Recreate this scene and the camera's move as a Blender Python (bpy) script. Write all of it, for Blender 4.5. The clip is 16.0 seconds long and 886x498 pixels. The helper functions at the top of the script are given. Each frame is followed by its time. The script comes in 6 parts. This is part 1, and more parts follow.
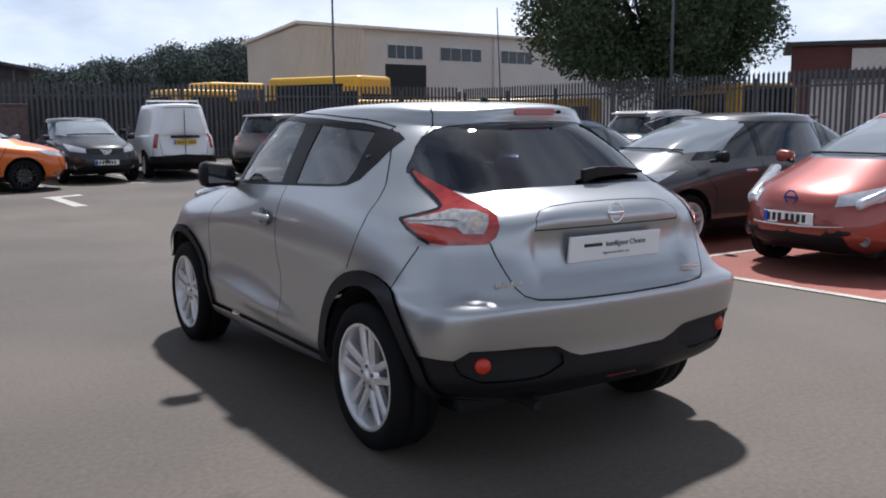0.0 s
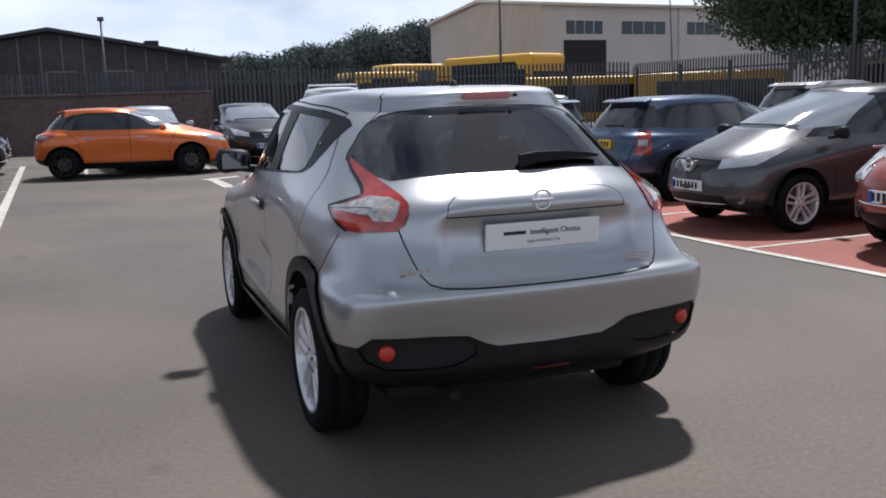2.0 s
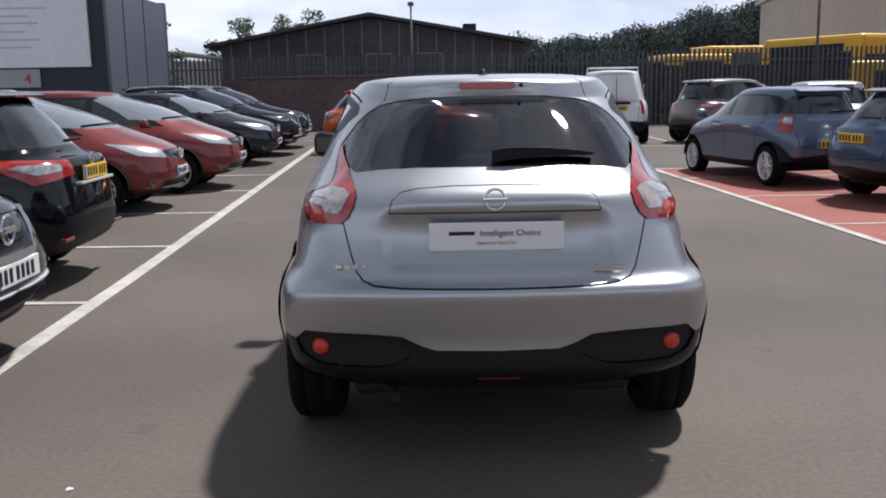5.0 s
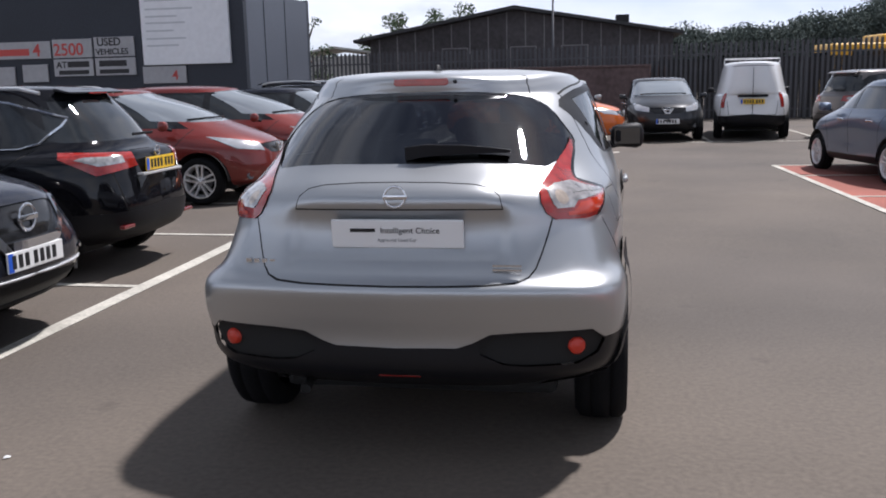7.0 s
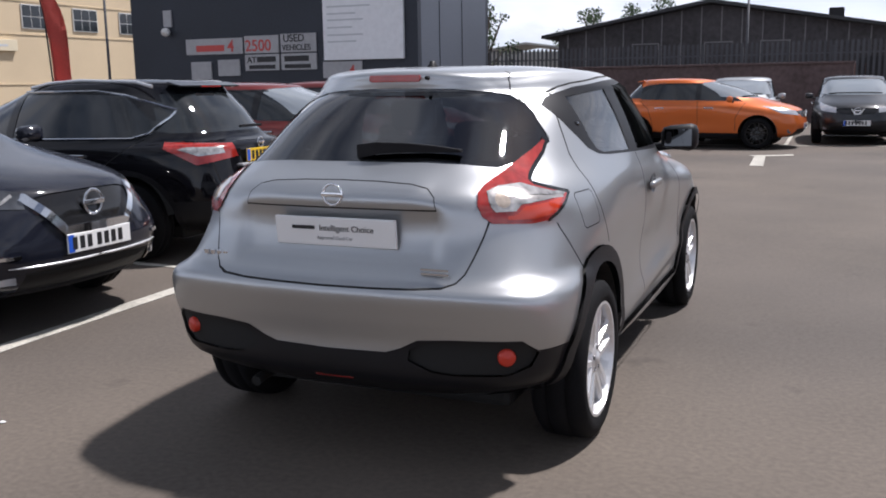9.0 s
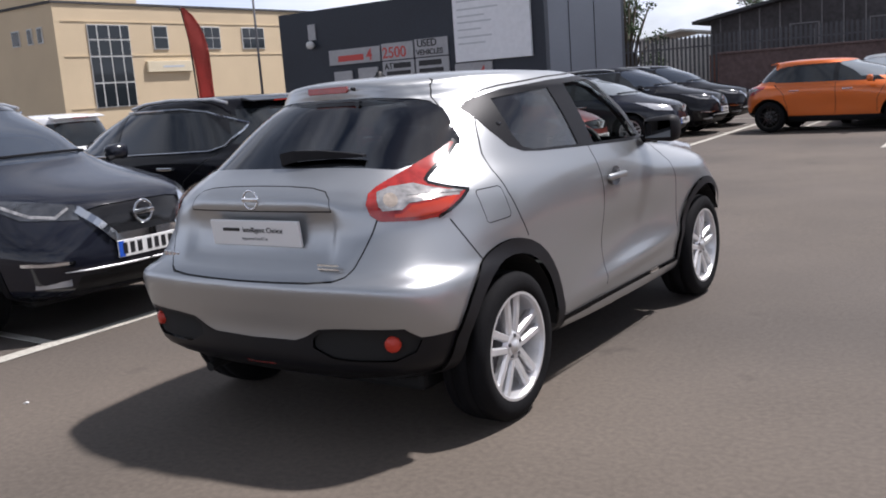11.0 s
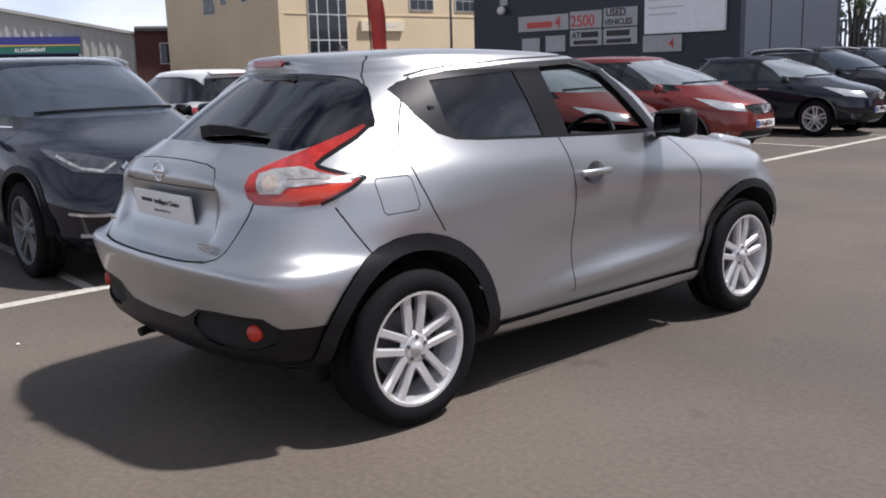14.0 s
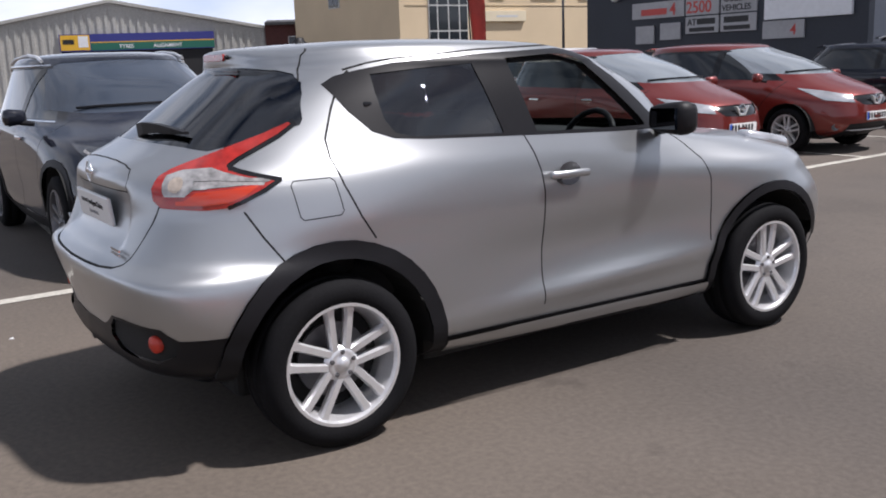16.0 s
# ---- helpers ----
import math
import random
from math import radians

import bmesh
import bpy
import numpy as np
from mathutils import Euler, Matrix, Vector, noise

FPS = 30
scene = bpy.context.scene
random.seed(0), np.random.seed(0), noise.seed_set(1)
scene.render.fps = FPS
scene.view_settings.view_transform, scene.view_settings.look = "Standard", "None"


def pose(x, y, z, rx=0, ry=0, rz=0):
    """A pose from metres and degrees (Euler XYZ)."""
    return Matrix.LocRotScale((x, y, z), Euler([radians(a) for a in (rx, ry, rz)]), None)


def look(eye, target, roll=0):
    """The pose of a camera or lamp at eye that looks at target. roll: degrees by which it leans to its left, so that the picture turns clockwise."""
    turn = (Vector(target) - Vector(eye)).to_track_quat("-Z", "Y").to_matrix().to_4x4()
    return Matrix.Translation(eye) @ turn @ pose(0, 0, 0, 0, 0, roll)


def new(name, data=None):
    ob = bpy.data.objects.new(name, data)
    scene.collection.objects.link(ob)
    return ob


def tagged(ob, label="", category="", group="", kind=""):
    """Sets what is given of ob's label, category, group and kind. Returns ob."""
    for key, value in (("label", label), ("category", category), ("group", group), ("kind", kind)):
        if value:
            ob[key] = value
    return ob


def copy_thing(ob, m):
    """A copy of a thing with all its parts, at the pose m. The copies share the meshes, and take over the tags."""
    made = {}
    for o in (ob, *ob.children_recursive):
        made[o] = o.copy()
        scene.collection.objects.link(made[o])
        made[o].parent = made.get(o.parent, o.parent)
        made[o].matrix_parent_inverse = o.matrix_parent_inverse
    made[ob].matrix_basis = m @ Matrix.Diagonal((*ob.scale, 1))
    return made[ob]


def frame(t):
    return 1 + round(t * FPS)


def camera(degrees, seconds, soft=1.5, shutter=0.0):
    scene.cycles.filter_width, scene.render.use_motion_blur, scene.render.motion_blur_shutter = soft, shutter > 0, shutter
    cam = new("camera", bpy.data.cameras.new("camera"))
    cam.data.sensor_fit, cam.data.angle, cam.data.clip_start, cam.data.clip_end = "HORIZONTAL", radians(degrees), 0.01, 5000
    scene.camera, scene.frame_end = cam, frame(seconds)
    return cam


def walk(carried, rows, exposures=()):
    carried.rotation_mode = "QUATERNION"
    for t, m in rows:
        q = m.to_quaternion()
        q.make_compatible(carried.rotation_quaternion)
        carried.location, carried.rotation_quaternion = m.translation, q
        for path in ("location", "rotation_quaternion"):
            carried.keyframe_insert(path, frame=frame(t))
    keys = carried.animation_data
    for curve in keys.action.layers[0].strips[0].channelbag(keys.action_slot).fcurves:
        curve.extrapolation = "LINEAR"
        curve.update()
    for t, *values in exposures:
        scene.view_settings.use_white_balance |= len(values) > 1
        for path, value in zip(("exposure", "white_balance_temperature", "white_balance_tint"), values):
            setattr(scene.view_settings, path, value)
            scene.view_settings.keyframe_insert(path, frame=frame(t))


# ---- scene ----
cam = camera(51.5, 16.0, soft=1.9)
PATH = [
    (0, (-2.763, -4.815, 1.483), (-1.684, -3.154, 1.202), -0.4),
    (0.5, (-2.546, -5.003, 1.489), (-1.583, -3.279, 1.174), -0.9),
    (1, (-2.303, -4.989, 1.477), (-1.407, -3.231, 1.152), -0.3),
    (1.5, (-2.005, -5.009, 1.485), (-1.192, -3.219, 1.122), -1.2),
    (2, (-1.719, -5.323, 1.499), (-1.026, -3.474, 1.178), -1.8),
    (2.5, (-1.504, -5.368, 1.494), (-0.94, -3.475, 1.181), -2.7),
    (3, (-1.213, -5.268, 1.495), (-0.743, -3.362, 1.114), -0.6),
    (3.5, (-0.923, -5.406, 1.485), (-0.547, -3.471, 1.149), -2.6),
    (4, (-0.642, -5.555, 1.501), (-0.401, -3.592, 1.206), -3.0),
    (4.5, (-0.424, -5.481, 1.488), (-0.322, -3.506, 1.187), -0.8),
    (5, (-0.206, -5.435, 1.498), (-0.205, -3.465, 1.156), -1.0),
    (5.2, (-0.168, -5.458, 1.508), (-0.172, -3.49, 1.151), -0.9),
    (7.5, (1.098, -5.295, 1.483), (0.602, -3.387, 1.147), -3.3),
    (8, (1.314, -5.225, 1.461), (0.708, -3.345, 1.138), -4.7),
    (8.5, (1.55, -5.09, 1.470), (0.852, -3.248, 1.134), -1.9),
    (10.8, (2.705, -4.678, 1.496), (1.631, -3.026, 1.155), -4.6),
    (11, (2.873, -4.677, 1.48), (1.754, -3.056, 1.139), -4.2),
    (11.5, (3.065, -4.57, 1.47), (1.85, -3.02, 1.118), -5.5),
    (12, (3.183, -4.361, 1.471), (1.903, -2.867, 1.109), -1.5),
    (12.5, (3.39, -4.188, 1.461), (2.033, -2.758, 1.126), -3.0),
    (13, (3.648, -4.057, 1.481), (2.223, -2.691, 1.161), -3.3),
    (13.5, (3.679, -3.862, 1.462), (2.224, -2.533, 1.12), -2.8),
    (14, (3.687, -3.603, 1.479), (2.218, -2.302, 1.09), -1.5),
    (14.5, (3.879, -3.414, 1.471), (2.36, -2.167, 1.1), -2.6),
    (15, (3.952, -3.255, 1.461), (2.356, -2.109, 1.088), -3.1),
    (15.5, (3.903, -3.014, 1.455), (2.289, -1.904, 1.051), -1.6),
    (16, (3.919, -2.768, 1.463), (2.275, -1.701, 1.063), -2.1),
]
walk(cam, [(t, look(eye, target, roll)) for t, eye, target, roll in PATH], exposures=((0.0, 0.35, 5900, 13), (5.0, 0.25, 6030, 15), (8.0, 0.39, 6090, 15.5), (11.0, 0.38, 6150, 16), (14.5, 0.38, 6150, 16), (16.0, 0.31, 6150, 16)))

# ---------------------------------------------------------------- light
SUN_WAY = Vector((0.37, 0.46, 1.0)).normalized()      # towards the sun
world = bpy.data.worlds.new("sky_world")
scene.world = world
world.use_nodes = True
wn, wl = world.node_tree.nodes, world.node_tree.links
wn.clear()
w_out = wn.new("ShaderNodeOutputWorld")
w_bg = wn.new("ShaderNodeBackground")
w_bg.inputs["Strength"].default_value = 0.050
w_sky = wn.new("ShaderNodeTexSky")
w_sky.sky_type = "NISHITA"
w_sky.sun_disc = False
w_sky.sun_elevation = math.asin(SUN_WAY.z)
w_sky.sun_rotation = math.atan2(SUN_WAY.x, SUN_WAY.y)
w_sky.air_density, w_sky.dust_density, w_sky.ozone_density = 1.0, 1.2, 1.0
# broken white cloud over the blue
w_co = wn.new("ShaderNodeTexCoord")
w_map = wn.new("ShaderNodeMapping")
w_map.inputs["Scale"].default_value = (1.0, 1.0, 2.6)
w_map.inputs["Location"].default_value = (0.35, 0.1, 0.2)
w_noise = wn.new("ShaderNodeTexNoise")
w_noise.inputs["Scale"].default_value = 2.3
w_noise.inputs["Detail"].default_value = 7.0
w_noise.inputs["Roughness"].default_value = 0.55
w_ramp = wn.new("ShaderNodeValToRGB")
w_ramp.color_ramp.elements[0].position = 0.42
w_ramp.color_ramp.elements[1].position = 0.60
w_shade = wn.new("ShaderNodeTexNoise")
w_shade.inputs["Scale"].default_value = 4.0
w_shade.inputs["Detail"].default_value = 5.0
w_tone = wn.new("ShaderNodeValToRGB")
w_tone.color_ramp.elements[0].position = 0.35
w_tone.color_ramp.elements[0].color = (8.4, 9.6, 11.6, 1)
w_tone.color_ramp.elements[1].position = 0.62
w_tone.color_ramp.elements[1].color = (12.6, 13.0, 13.6, 1)
w_mix = wn.new("ShaderNodeMix")
w_mix.data_type = "RGBA"
wl.new(w_co.outputs["Generated"], w_map.inputs["Vector"])
wl.new(w_map.outputs["Vector"], w_noise.inputs["Vector"])
wl.new(w_map.outputs["Vector"], w_shade.inputs["Vector"])
w_sep, w_low, w_add = wn.new("ShaderNodeSeparateXYZ"), wn.new("ShaderNodeMapRange"), wn.new("ShaderNodeMath")
w_low.inputs["From Min"].default_value, w_low.inputs["From Max"].default_value = 0.0, 0.7
w_low.inputs["To Min"].default_value, w_low.inputs["To Max"].default_value = 0.17, 0.03
wl.new(w_co.outputs["Generated"], w_sep.inputs["Vector"])
wl.new(w_sep.outputs["Z"], w_low.inputs["Value"])
wl.new(w_noise.outputs["Fac"], w_add.inputs[0])
wl.new(w_low.outputs["Result"], w_add.inputs[1])
wl.new(w_add.outputs["Value"], w_ramp.inputs["Fac"])
wl.new(w_shade.outputs["Fac"], w_tone.inputs["Fac"])
wl.new(w_ramp.outputs["Color"], w_mix.inputs["Factor"])
wl.new(w_sky.outputs["Color"], w_mix.inputs["A"])
wl.new(w_tone.outputs["Color"], w_mix.inputs["B"])
# the haze near the horizon is the brightest part of the sky
w_haze, w_glow = wn.new("ShaderNodeMapRange"), wn.new("ShaderNodeMix")
w_haze.inputs["From Min"].default_value, w_haze.inputs["From Max"].default_value = 0.03, 0.55
w_haze.inputs["To Min"].default_value, w_haze.inputs["To Max"].default_value = 1.36, 0.64
w_glow.data_type, w_glow.blend_type = "RGBA", "MULTIPLY"
w_glow.inputs["Factor"].default_value = 1.0
wl.new(w_sep.outputs["Z"], w_haze.inputs["Value"])
wl.new(w_mix.outputs["Result"], w_glow.inputs["A"])
wl.new(w_haze.outputs["Result"], w_glow.inputs["B"])
wl.new(w_glow.outputs["Result"], w_bg.inputs["Color"])
wl.new(w_bg.outputs["Background"], w_out.inputs["Surface"])

sun_data = bpy.data.lights.new("sun", "SUN")
sun_data.energy = 4.6
sun_data.angle = radians(2.8)
sun_data.color = (1.0, 0.955, 0.89)
sun = new("sun", sun_data)
sun.matrix_world = look((6, 8, 20), Vector((6, 8, 20)) - SUN_WAY)

# ---------------------------------------------------------------- materials
def nodes_of(name):
    m = bpy.data.materials.new(name)
    m.use_nodes = True
    n = m.node_tree.nodes
    return m, n, m.node_tree.links, n["Principled BSDF"]


def surface(name, base, rough=0.6, metal=0.0, vary=0.12, grain=60.0, stain=1.5, bump=0.0, coat=0.0, spec=0.5, per_piece=0.0):
    """Colour with a fine grain and a broad stain, fine relief, and where asked a shift from piece to piece."""
    m, n, l, b = nodes_of(name)
    co = n.new("ShaderNodeTexCoord")
    fine, broad = n.new("ShaderNodeTexNoise"), n.new("ShaderNodeTexNoise")
    fine.inputs["Scale"].default_value, fine.inputs["Detail"].default_value = grain, 4.0
    broad.inputs["Scale"].default_value, broad.inputs["Detail"].default_value = stain, 6.0
    l.new(co.outputs["Object"], fine.inputs["Vector"])
    l.new(co.outputs["Object"], broad.inputs["Vector"])
    add = n.new("ShaderNodeMath")
    add.operation = "ADD"
    l.new(fine.outputs["Fac"], add.inputs[0])
    l.new(broad.outputs["Fac"], add.inputs[1])
    last = add.outputs[0]
    if per_piece:
        info, more = n.new("ShaderNodeObjectInfo"), n.new("ShaderNodeMath")
        more.operation = "MULTIPLY_ADD"
        l.new(info.outputs["Random"], more.inputs[0])
        more.inputs[1].default_value = per_piece
        l.new(last, more.inputs[2])
        last = more.outputs[0]
    ramp = n.new("ShaderNodeMapRange")
    ramp.inputs["From Min"].default_value, ramp.inputs["From Max"].default_value = 0.7, 1.3 + per_piece
    ramp.inputs["To Min"].default_value, ramp.inputs["To Max"].default_value = 1.0 - vary, 1.0 + vary
    l.new(last, ramp.inputs["Value"])
    tint = n.new("ShaderNodeMix")
    tint.data_type, tint.blend_type = "RGBA", "MULTIPLY"
    tint.inputs["Factor"].default_value = 1.0
    tint.inputs["A"].default_value = (*base, 1)
    l.new(ramp.outputs["Result"], tint.inputs["B"])
    l.new(tint.outputs["Result"], b.inputs["Base Color"])
    b.inputs["Roughness"].default_value, b.inputs["Metallic"].default_value = rough, metal
    b.inputs["Specular IOR Level"].default_value = spec
    b.inputs["Coat Weight"].default_value, b.inputs["Coat Roughness"].default_value = coat, 0.04
    if bump:
        bp = n.new("ShaderNodeBump")
        bp.inputs["Strength"].default_value, bp.inputs["Distance"].default_value = bump, 0.01
        l.new(fine.outputs["Fac"], bp.inputs["Height"])
        l.new(bp.outputs["Normal"], b.inputs["Normal"])
    return m


def paint(name, base, metal=0.55, rough=0.34, coat=0.8, spec=0.5):
    """Clear-coated car paint with a metallic flake and a thin film of road dust."""
    m, n, l, b = nodes_of(name)
    co = n.new("ShaderNodeTexCoord")
    flake, dust = n.new("ShaderNodeTexNoise"), n.new("ShaderNodeTexNoise")
    flake.inputs["Scale"].default_value, flake.inputs["Detail"].default_value = 900.0, 2.0
    dust.inputs["Scale"].default_value, dust.inputs["Detail"].default_value = 2.4, 6.0
    l.new(co.outputs["Object"], flake.inputs["Vector"])
    l.new(co.outputs["Object"], dust.inputs["Vector"])
    rng = n.new("ShaderNodeMapRange")
    rng.inputs["To Min"].default_value, rng.inputs["To Max"].default_value = 0.86, 1.14
    l.new(flake.outputs["Fac"], rng.inputs["Value"])
    tint = n.new("ShaderNodeMix")
    tint.data_type, tint.blend_type = "RGBA", "MULTIPLY"
    tint.inputs["Factor"].default_value = 1.0
    tint.inputs["A"].default_value = (*base, 1)
    l.new(rng.outputs["Result"], tint.inputs["B"])
    l.new(tint.outputs["Result"], b.inputs["Base Color"])
    rr = n.new("ShaderNodeMapRange")
    rr.inputs["From Min"].default_value, rr.inputs["From Max"].default_value = 0.35, 0.7
    rr.inputs["To Min"].default_value, rr.inputs["To Max"].default_value = 0.03, 0.11
    l.new(dust.outputs["Fac"], rr.inputs["Value"])
    l.new(rr.outputs["Result"], b.inputs["Coat Roughness"])
    b.inputs["Specular IOR Level"].default_value = spec
    b.inputs["Metallic"].default_value, b.inputs["Roughness"].default_value = metal, rough
    b.inputs["Coat Weight"].default_value = coat
    return m


def clear_glass(name, tint=(0.7, 0.75, 0.75), front=0.045):
    """A thin pane: tinted see-through with a gloss that grows at a flat angle."""
    m, n, l, b = nodes_of(name)
    out = n["Material Output"]
    n.remove(b)
    tr, gl, mx, lw = n.new("ShaderNodeBsdfTransparent"), n.new("ShaderNodeBsdfGlossy"), n.new("ShaderNodeMixShader"), n.new("ShaderNodeLayerWeight")
    tr.inputs["Color"].default_value = (*tint, 1)
    gl.inputs["Roughness"].default_value = 0.02
    lw.inputs["Blend"].default_value = 0.5
    rise_, mul = n.new("ShaderNodeMath"), n.new("ShaderNodeMath")
    rise_.operation, mul.operation = "POWER", "MULTIPLY_ADD"
    rise_.inputs[1].default_value = 4.5
    mul.inputs[1].default_value, mul.inputs[2].default_value = 0.92, front
    l.new(lw.outputs["Facing"], rise_.inputs[0])
    l.new(rise_.outputs[0], mul.inputs[0])
    l.new(mul.outputs[0], mx.inputs["Fac"])
    l.new(tr.outputs["BSDF"], mx.inputs[1])
    l.new(gl.outputs["BSDF"], mx.inputs[2])
    l.new(mx.outputs["Shader"], out.inputs["Surface"])
    return m


def plain(name, base, rough=0.5, metal=0.0, coat=0.0, trans=0.0, glow=0.0):
    m, n, l, b = nodes_of(name)
    b.inputs["Base Color"].default_value = (*base, 1)
    b.inputs["Roughness"].default_value, b.inputs["Metallic"].default_value = rough, metal
    b.inputs["Coat Weight"].default_value = coat
    b.inputs["Transmission Weight"].default_value = trans
    return m


M_SILVER = paint("paint_silver", (0.43, 0.442, 0.452), 0.88, 0.37, 0.6)
M_RED = paint("paint_dark_red", (0.17, 0.018, 0.013), 0.4, 0.34)
M_LEAFRED = paint("paint_copper_red", (0.26, 0.045, 0.03), 0.4, 0.35)
M_ORANGE = paint("paint_orange", (0.62, 0.13, 0.012), 0.35, 0.35)
M_BLACK = paint("paint_black", (0.006, 0.006, 0.008), 0.0, 0.5, 0.75, 0.0)
M_CHARCOAL = paint("paint_charcoal", (0.020, 0.021, 0.024), 0.2, 0.4, 0.7, 0.15)
M_NAVY = paint("paint_blue_black", (0.009, 0.0105, 0.018), 0.0, 0.45, 1.0, 0.05)
M_GREY = paint("paint_dark_grey", (0.068, 0.066, 0.069), 0.5, 0.36)
M_BLUE = paint("paint_mid_blue", (0.035, 0.062, 0.115), 0.5, 0.36)
M_PALEBLUE = paint("paint_slate_blue", (0.10, 0.135, 0.20), 0.5, 0.36)
M_WHITE = paint("paint_white", (0.72, 0.72, 0.72), 0.0, 0.4)
M_BROWN = paint("paint_bronze_grey", (0.13, 0.115, 0.11), 0.6, 0.36)
M_PALE = paint("paint_pale_silver", (0.42, 0.43, 0.44), 0.7, 0.36)
M_TRIM = surface("black_plastic", (0.011, 0.011, 0.013), 0.5, 0.0, 0.25, 300.0, 4.0, 0.05, 0.0, 0.2)
M_BUMPER = surface("satin_black_bumper", (0.008, 0.008, 0.010), 0.40, 0.0, 0.2, 200.0, 4.0, 0.02, 0.0, 0.26)
M_SURROUND = surface("satin_black_pillar", (0.012, 0.012, 0.014), 0.42, 0.0, 0.2, 200.0, 4.0, 0.0, 0.0, 0.16)
M_GLOSSBLACK = plain("gloss_black_trim", (0.012, 0.012, 0.013), 0.12)
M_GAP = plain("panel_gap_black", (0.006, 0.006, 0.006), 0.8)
M_PRIVACY = clear_glass("privacy_glass", (0.10, 0.105, 0.115), 0.16)
M_GLASS = clear_glass("window_glass", (0.66, 0.72, 0.71), 0.08)
M_DARKGLASS = plain("parked_car_glass", (0.016, 0.019, 0.021), 0.03, 0.0, 0.6)
# pale base and high IOR stand in for sky reflected in the screens
M_SCREEN = plain("windscreen_painted_sky", (0.21, 0.235, 0.255), 0.05, 0.0, 0.0)
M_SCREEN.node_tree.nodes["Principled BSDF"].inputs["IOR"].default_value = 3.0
# SUV screens: darker base, as less sky shows in them
M_SUVSCREEN = plain("suv_windscreen", (0.040, 0.050, 0.068), 0.04, 0.0, 0.0)
M_TYRE = surface("tyre_rubber", (0.008, 0.008, 0.009), 0.8, 0.0, 0.25, 90.0, 6.0, 0.15, 0.0, 0.12)
M_ALLOY = surface("alloy_silver", (0.70, 0.70, 0.71), 0.34, 0.6, 0.08, 200.0, 6.0)
M_ALLOY_DARK = surface("alloy_shadow_grey", (0.16, 0.16, 0.17), 0.4, 0.7, 0.1, 200.0, 6.0)
M_CHROME = plain("chrome", (0.74, 0.75, 0.77), 0.10, 1.0)
M_REDLENS = surface("red_lens", (0.31, 0.022, 0.016), 0.12, 0.0, 0.34, 26.0, 9.0, 0.0, 1.0)
M_REDDARK = plain("deep_red_lens", (0.16, 0.010, 0.010), 0.14, 0.0, 0.8)
# the uneven tone paints mottled reflections into the lens colour
M_CLEARLENS = surface("clear_lens", (0.47, 0.455, 0.44), 0.14, 0.55, 0.40, 28.0, 14.0, 0.0, 0.8)
M_BULB = surface("bulb_amber", (0.52, 0.44, 0.36), 0.16, 0.4, 0.2, 60.0, 30.0, 0.0, 0.8)
M_BOWL = surface("lamp_bowl_grey", (0.42, 0.40, 0.385), 0.2, 0.5, 0.2, 60.0, 30.0, 0.0, 0.8)
M_HEADLENS = surface("headlamp_lens", (0.52, 0.53, 0.55), 0.16, 0.5, 0.22, 5.0, 9.0, 0.0, 0.9)
M_DARKLENS = surface("smoked_headlamp_lens", (0.075, 0.08, 0.09), 0.10, 0.4, 0.35, 6.0, 12.0, 0.0, 0.9)
M_REFLECTOR = plain("reflector_red", (0.50, 0.035, 0.016), 0.35)
M_AMBER = plain("amber_lens", (0.50, 0.042, 0.014), 0.15, 0.0, 0.6)
M_PLATEWHITE = plain("plate_white", (0.78, 0.78, 0.77), 0.35)
M_PLATEYELLOW = plain("plate_yellow", (0.80, 0.50, 0.02), 0.35)
M_INK = plain("ink_black", (0.012, 0.012, 0.014), 0.5)
M_INKGREY = plain("ink_grey", (0.25, 0.25, 0.26), 0.5)
M_EUBLUE = plain("plate_blue", (0.02, 0.10, 0.55), 0.4)
M_INTERIOR = surface("cabin_fabric", (0.010, 0.010, 0.011), 0.85, 0.0, 0.2, 120.0, 3.0)
M_MIRROR = plain("mirror_glass", (0.15, 0.155, 0.16), 0.03, 1.0)

# ---------------------------------------------------------------- building helpers
def mesh_ob(name, verts, faces, material, parent=None, label="", smooth=False, normals=None):
    me = bpy.data.meshes.new(name)
    me.from_pydata([tuple(v) for v in verts], [], [tuple(f) for f in faces])
    me.materials.append(material)
    if smooth:
        me.polygons.foreach_set("use_smooth", [True] * len(me.polygons))
        if normals is not None:
            me.normals_split_custom_set_from_vertices([tuple(v) for v in normals])
    me.update()
    ob = new(name, me)
    if parent is not None:
        ob.parent = parent
    if label:
        ob["label"] = label
    return ob


def part(name, bm, material, parent, label="", smooth=False):
    """Links a bmesh as one mesh object under a thing or a part."""
    me = bpy.data.meshes.new(name)
    bm.normal_update()
    bm.to_mesh(me)
    bm.free()
    me.materials.append(material)
    if smooth:
        me.polygons.foreach_set("use_smooth", [True] * len(me.polygons))
    ob = new(name, me)
    if parent is not None:
        ob.parent = parent
    if label:
        ob["label"] = label
    return ob


def thing(name, label, category, m=None, group="", kind=""):
    ob = new(name)
    ob.empty_display_size = 0.2
    if m is not None:
        ob.matrix_basis = m
    return tagged(ob, label, category, group, kind)


def box_bm(x0, x1, y0, y1, z0, z1, bevel=0.0, bm=None):
    own = bmesh.new()
    bmesh.ops.create_cube(own, size=1.0, matrix=Matrix.Translation(((x0 + x1) / 2, (y0 + y1) / 2, (z0 + z1) / 2)) @ Matrix.Diagonal((x1 - x0, y1 - y0, z1 - z0, 1)))
    if bevel:
        bmesh.ops.bevel(own, geom=list(own.edges), offset=bevel, segments=2, affect="EDGES", profile=0.5)
    return own if bm is None else merge(bm, own)


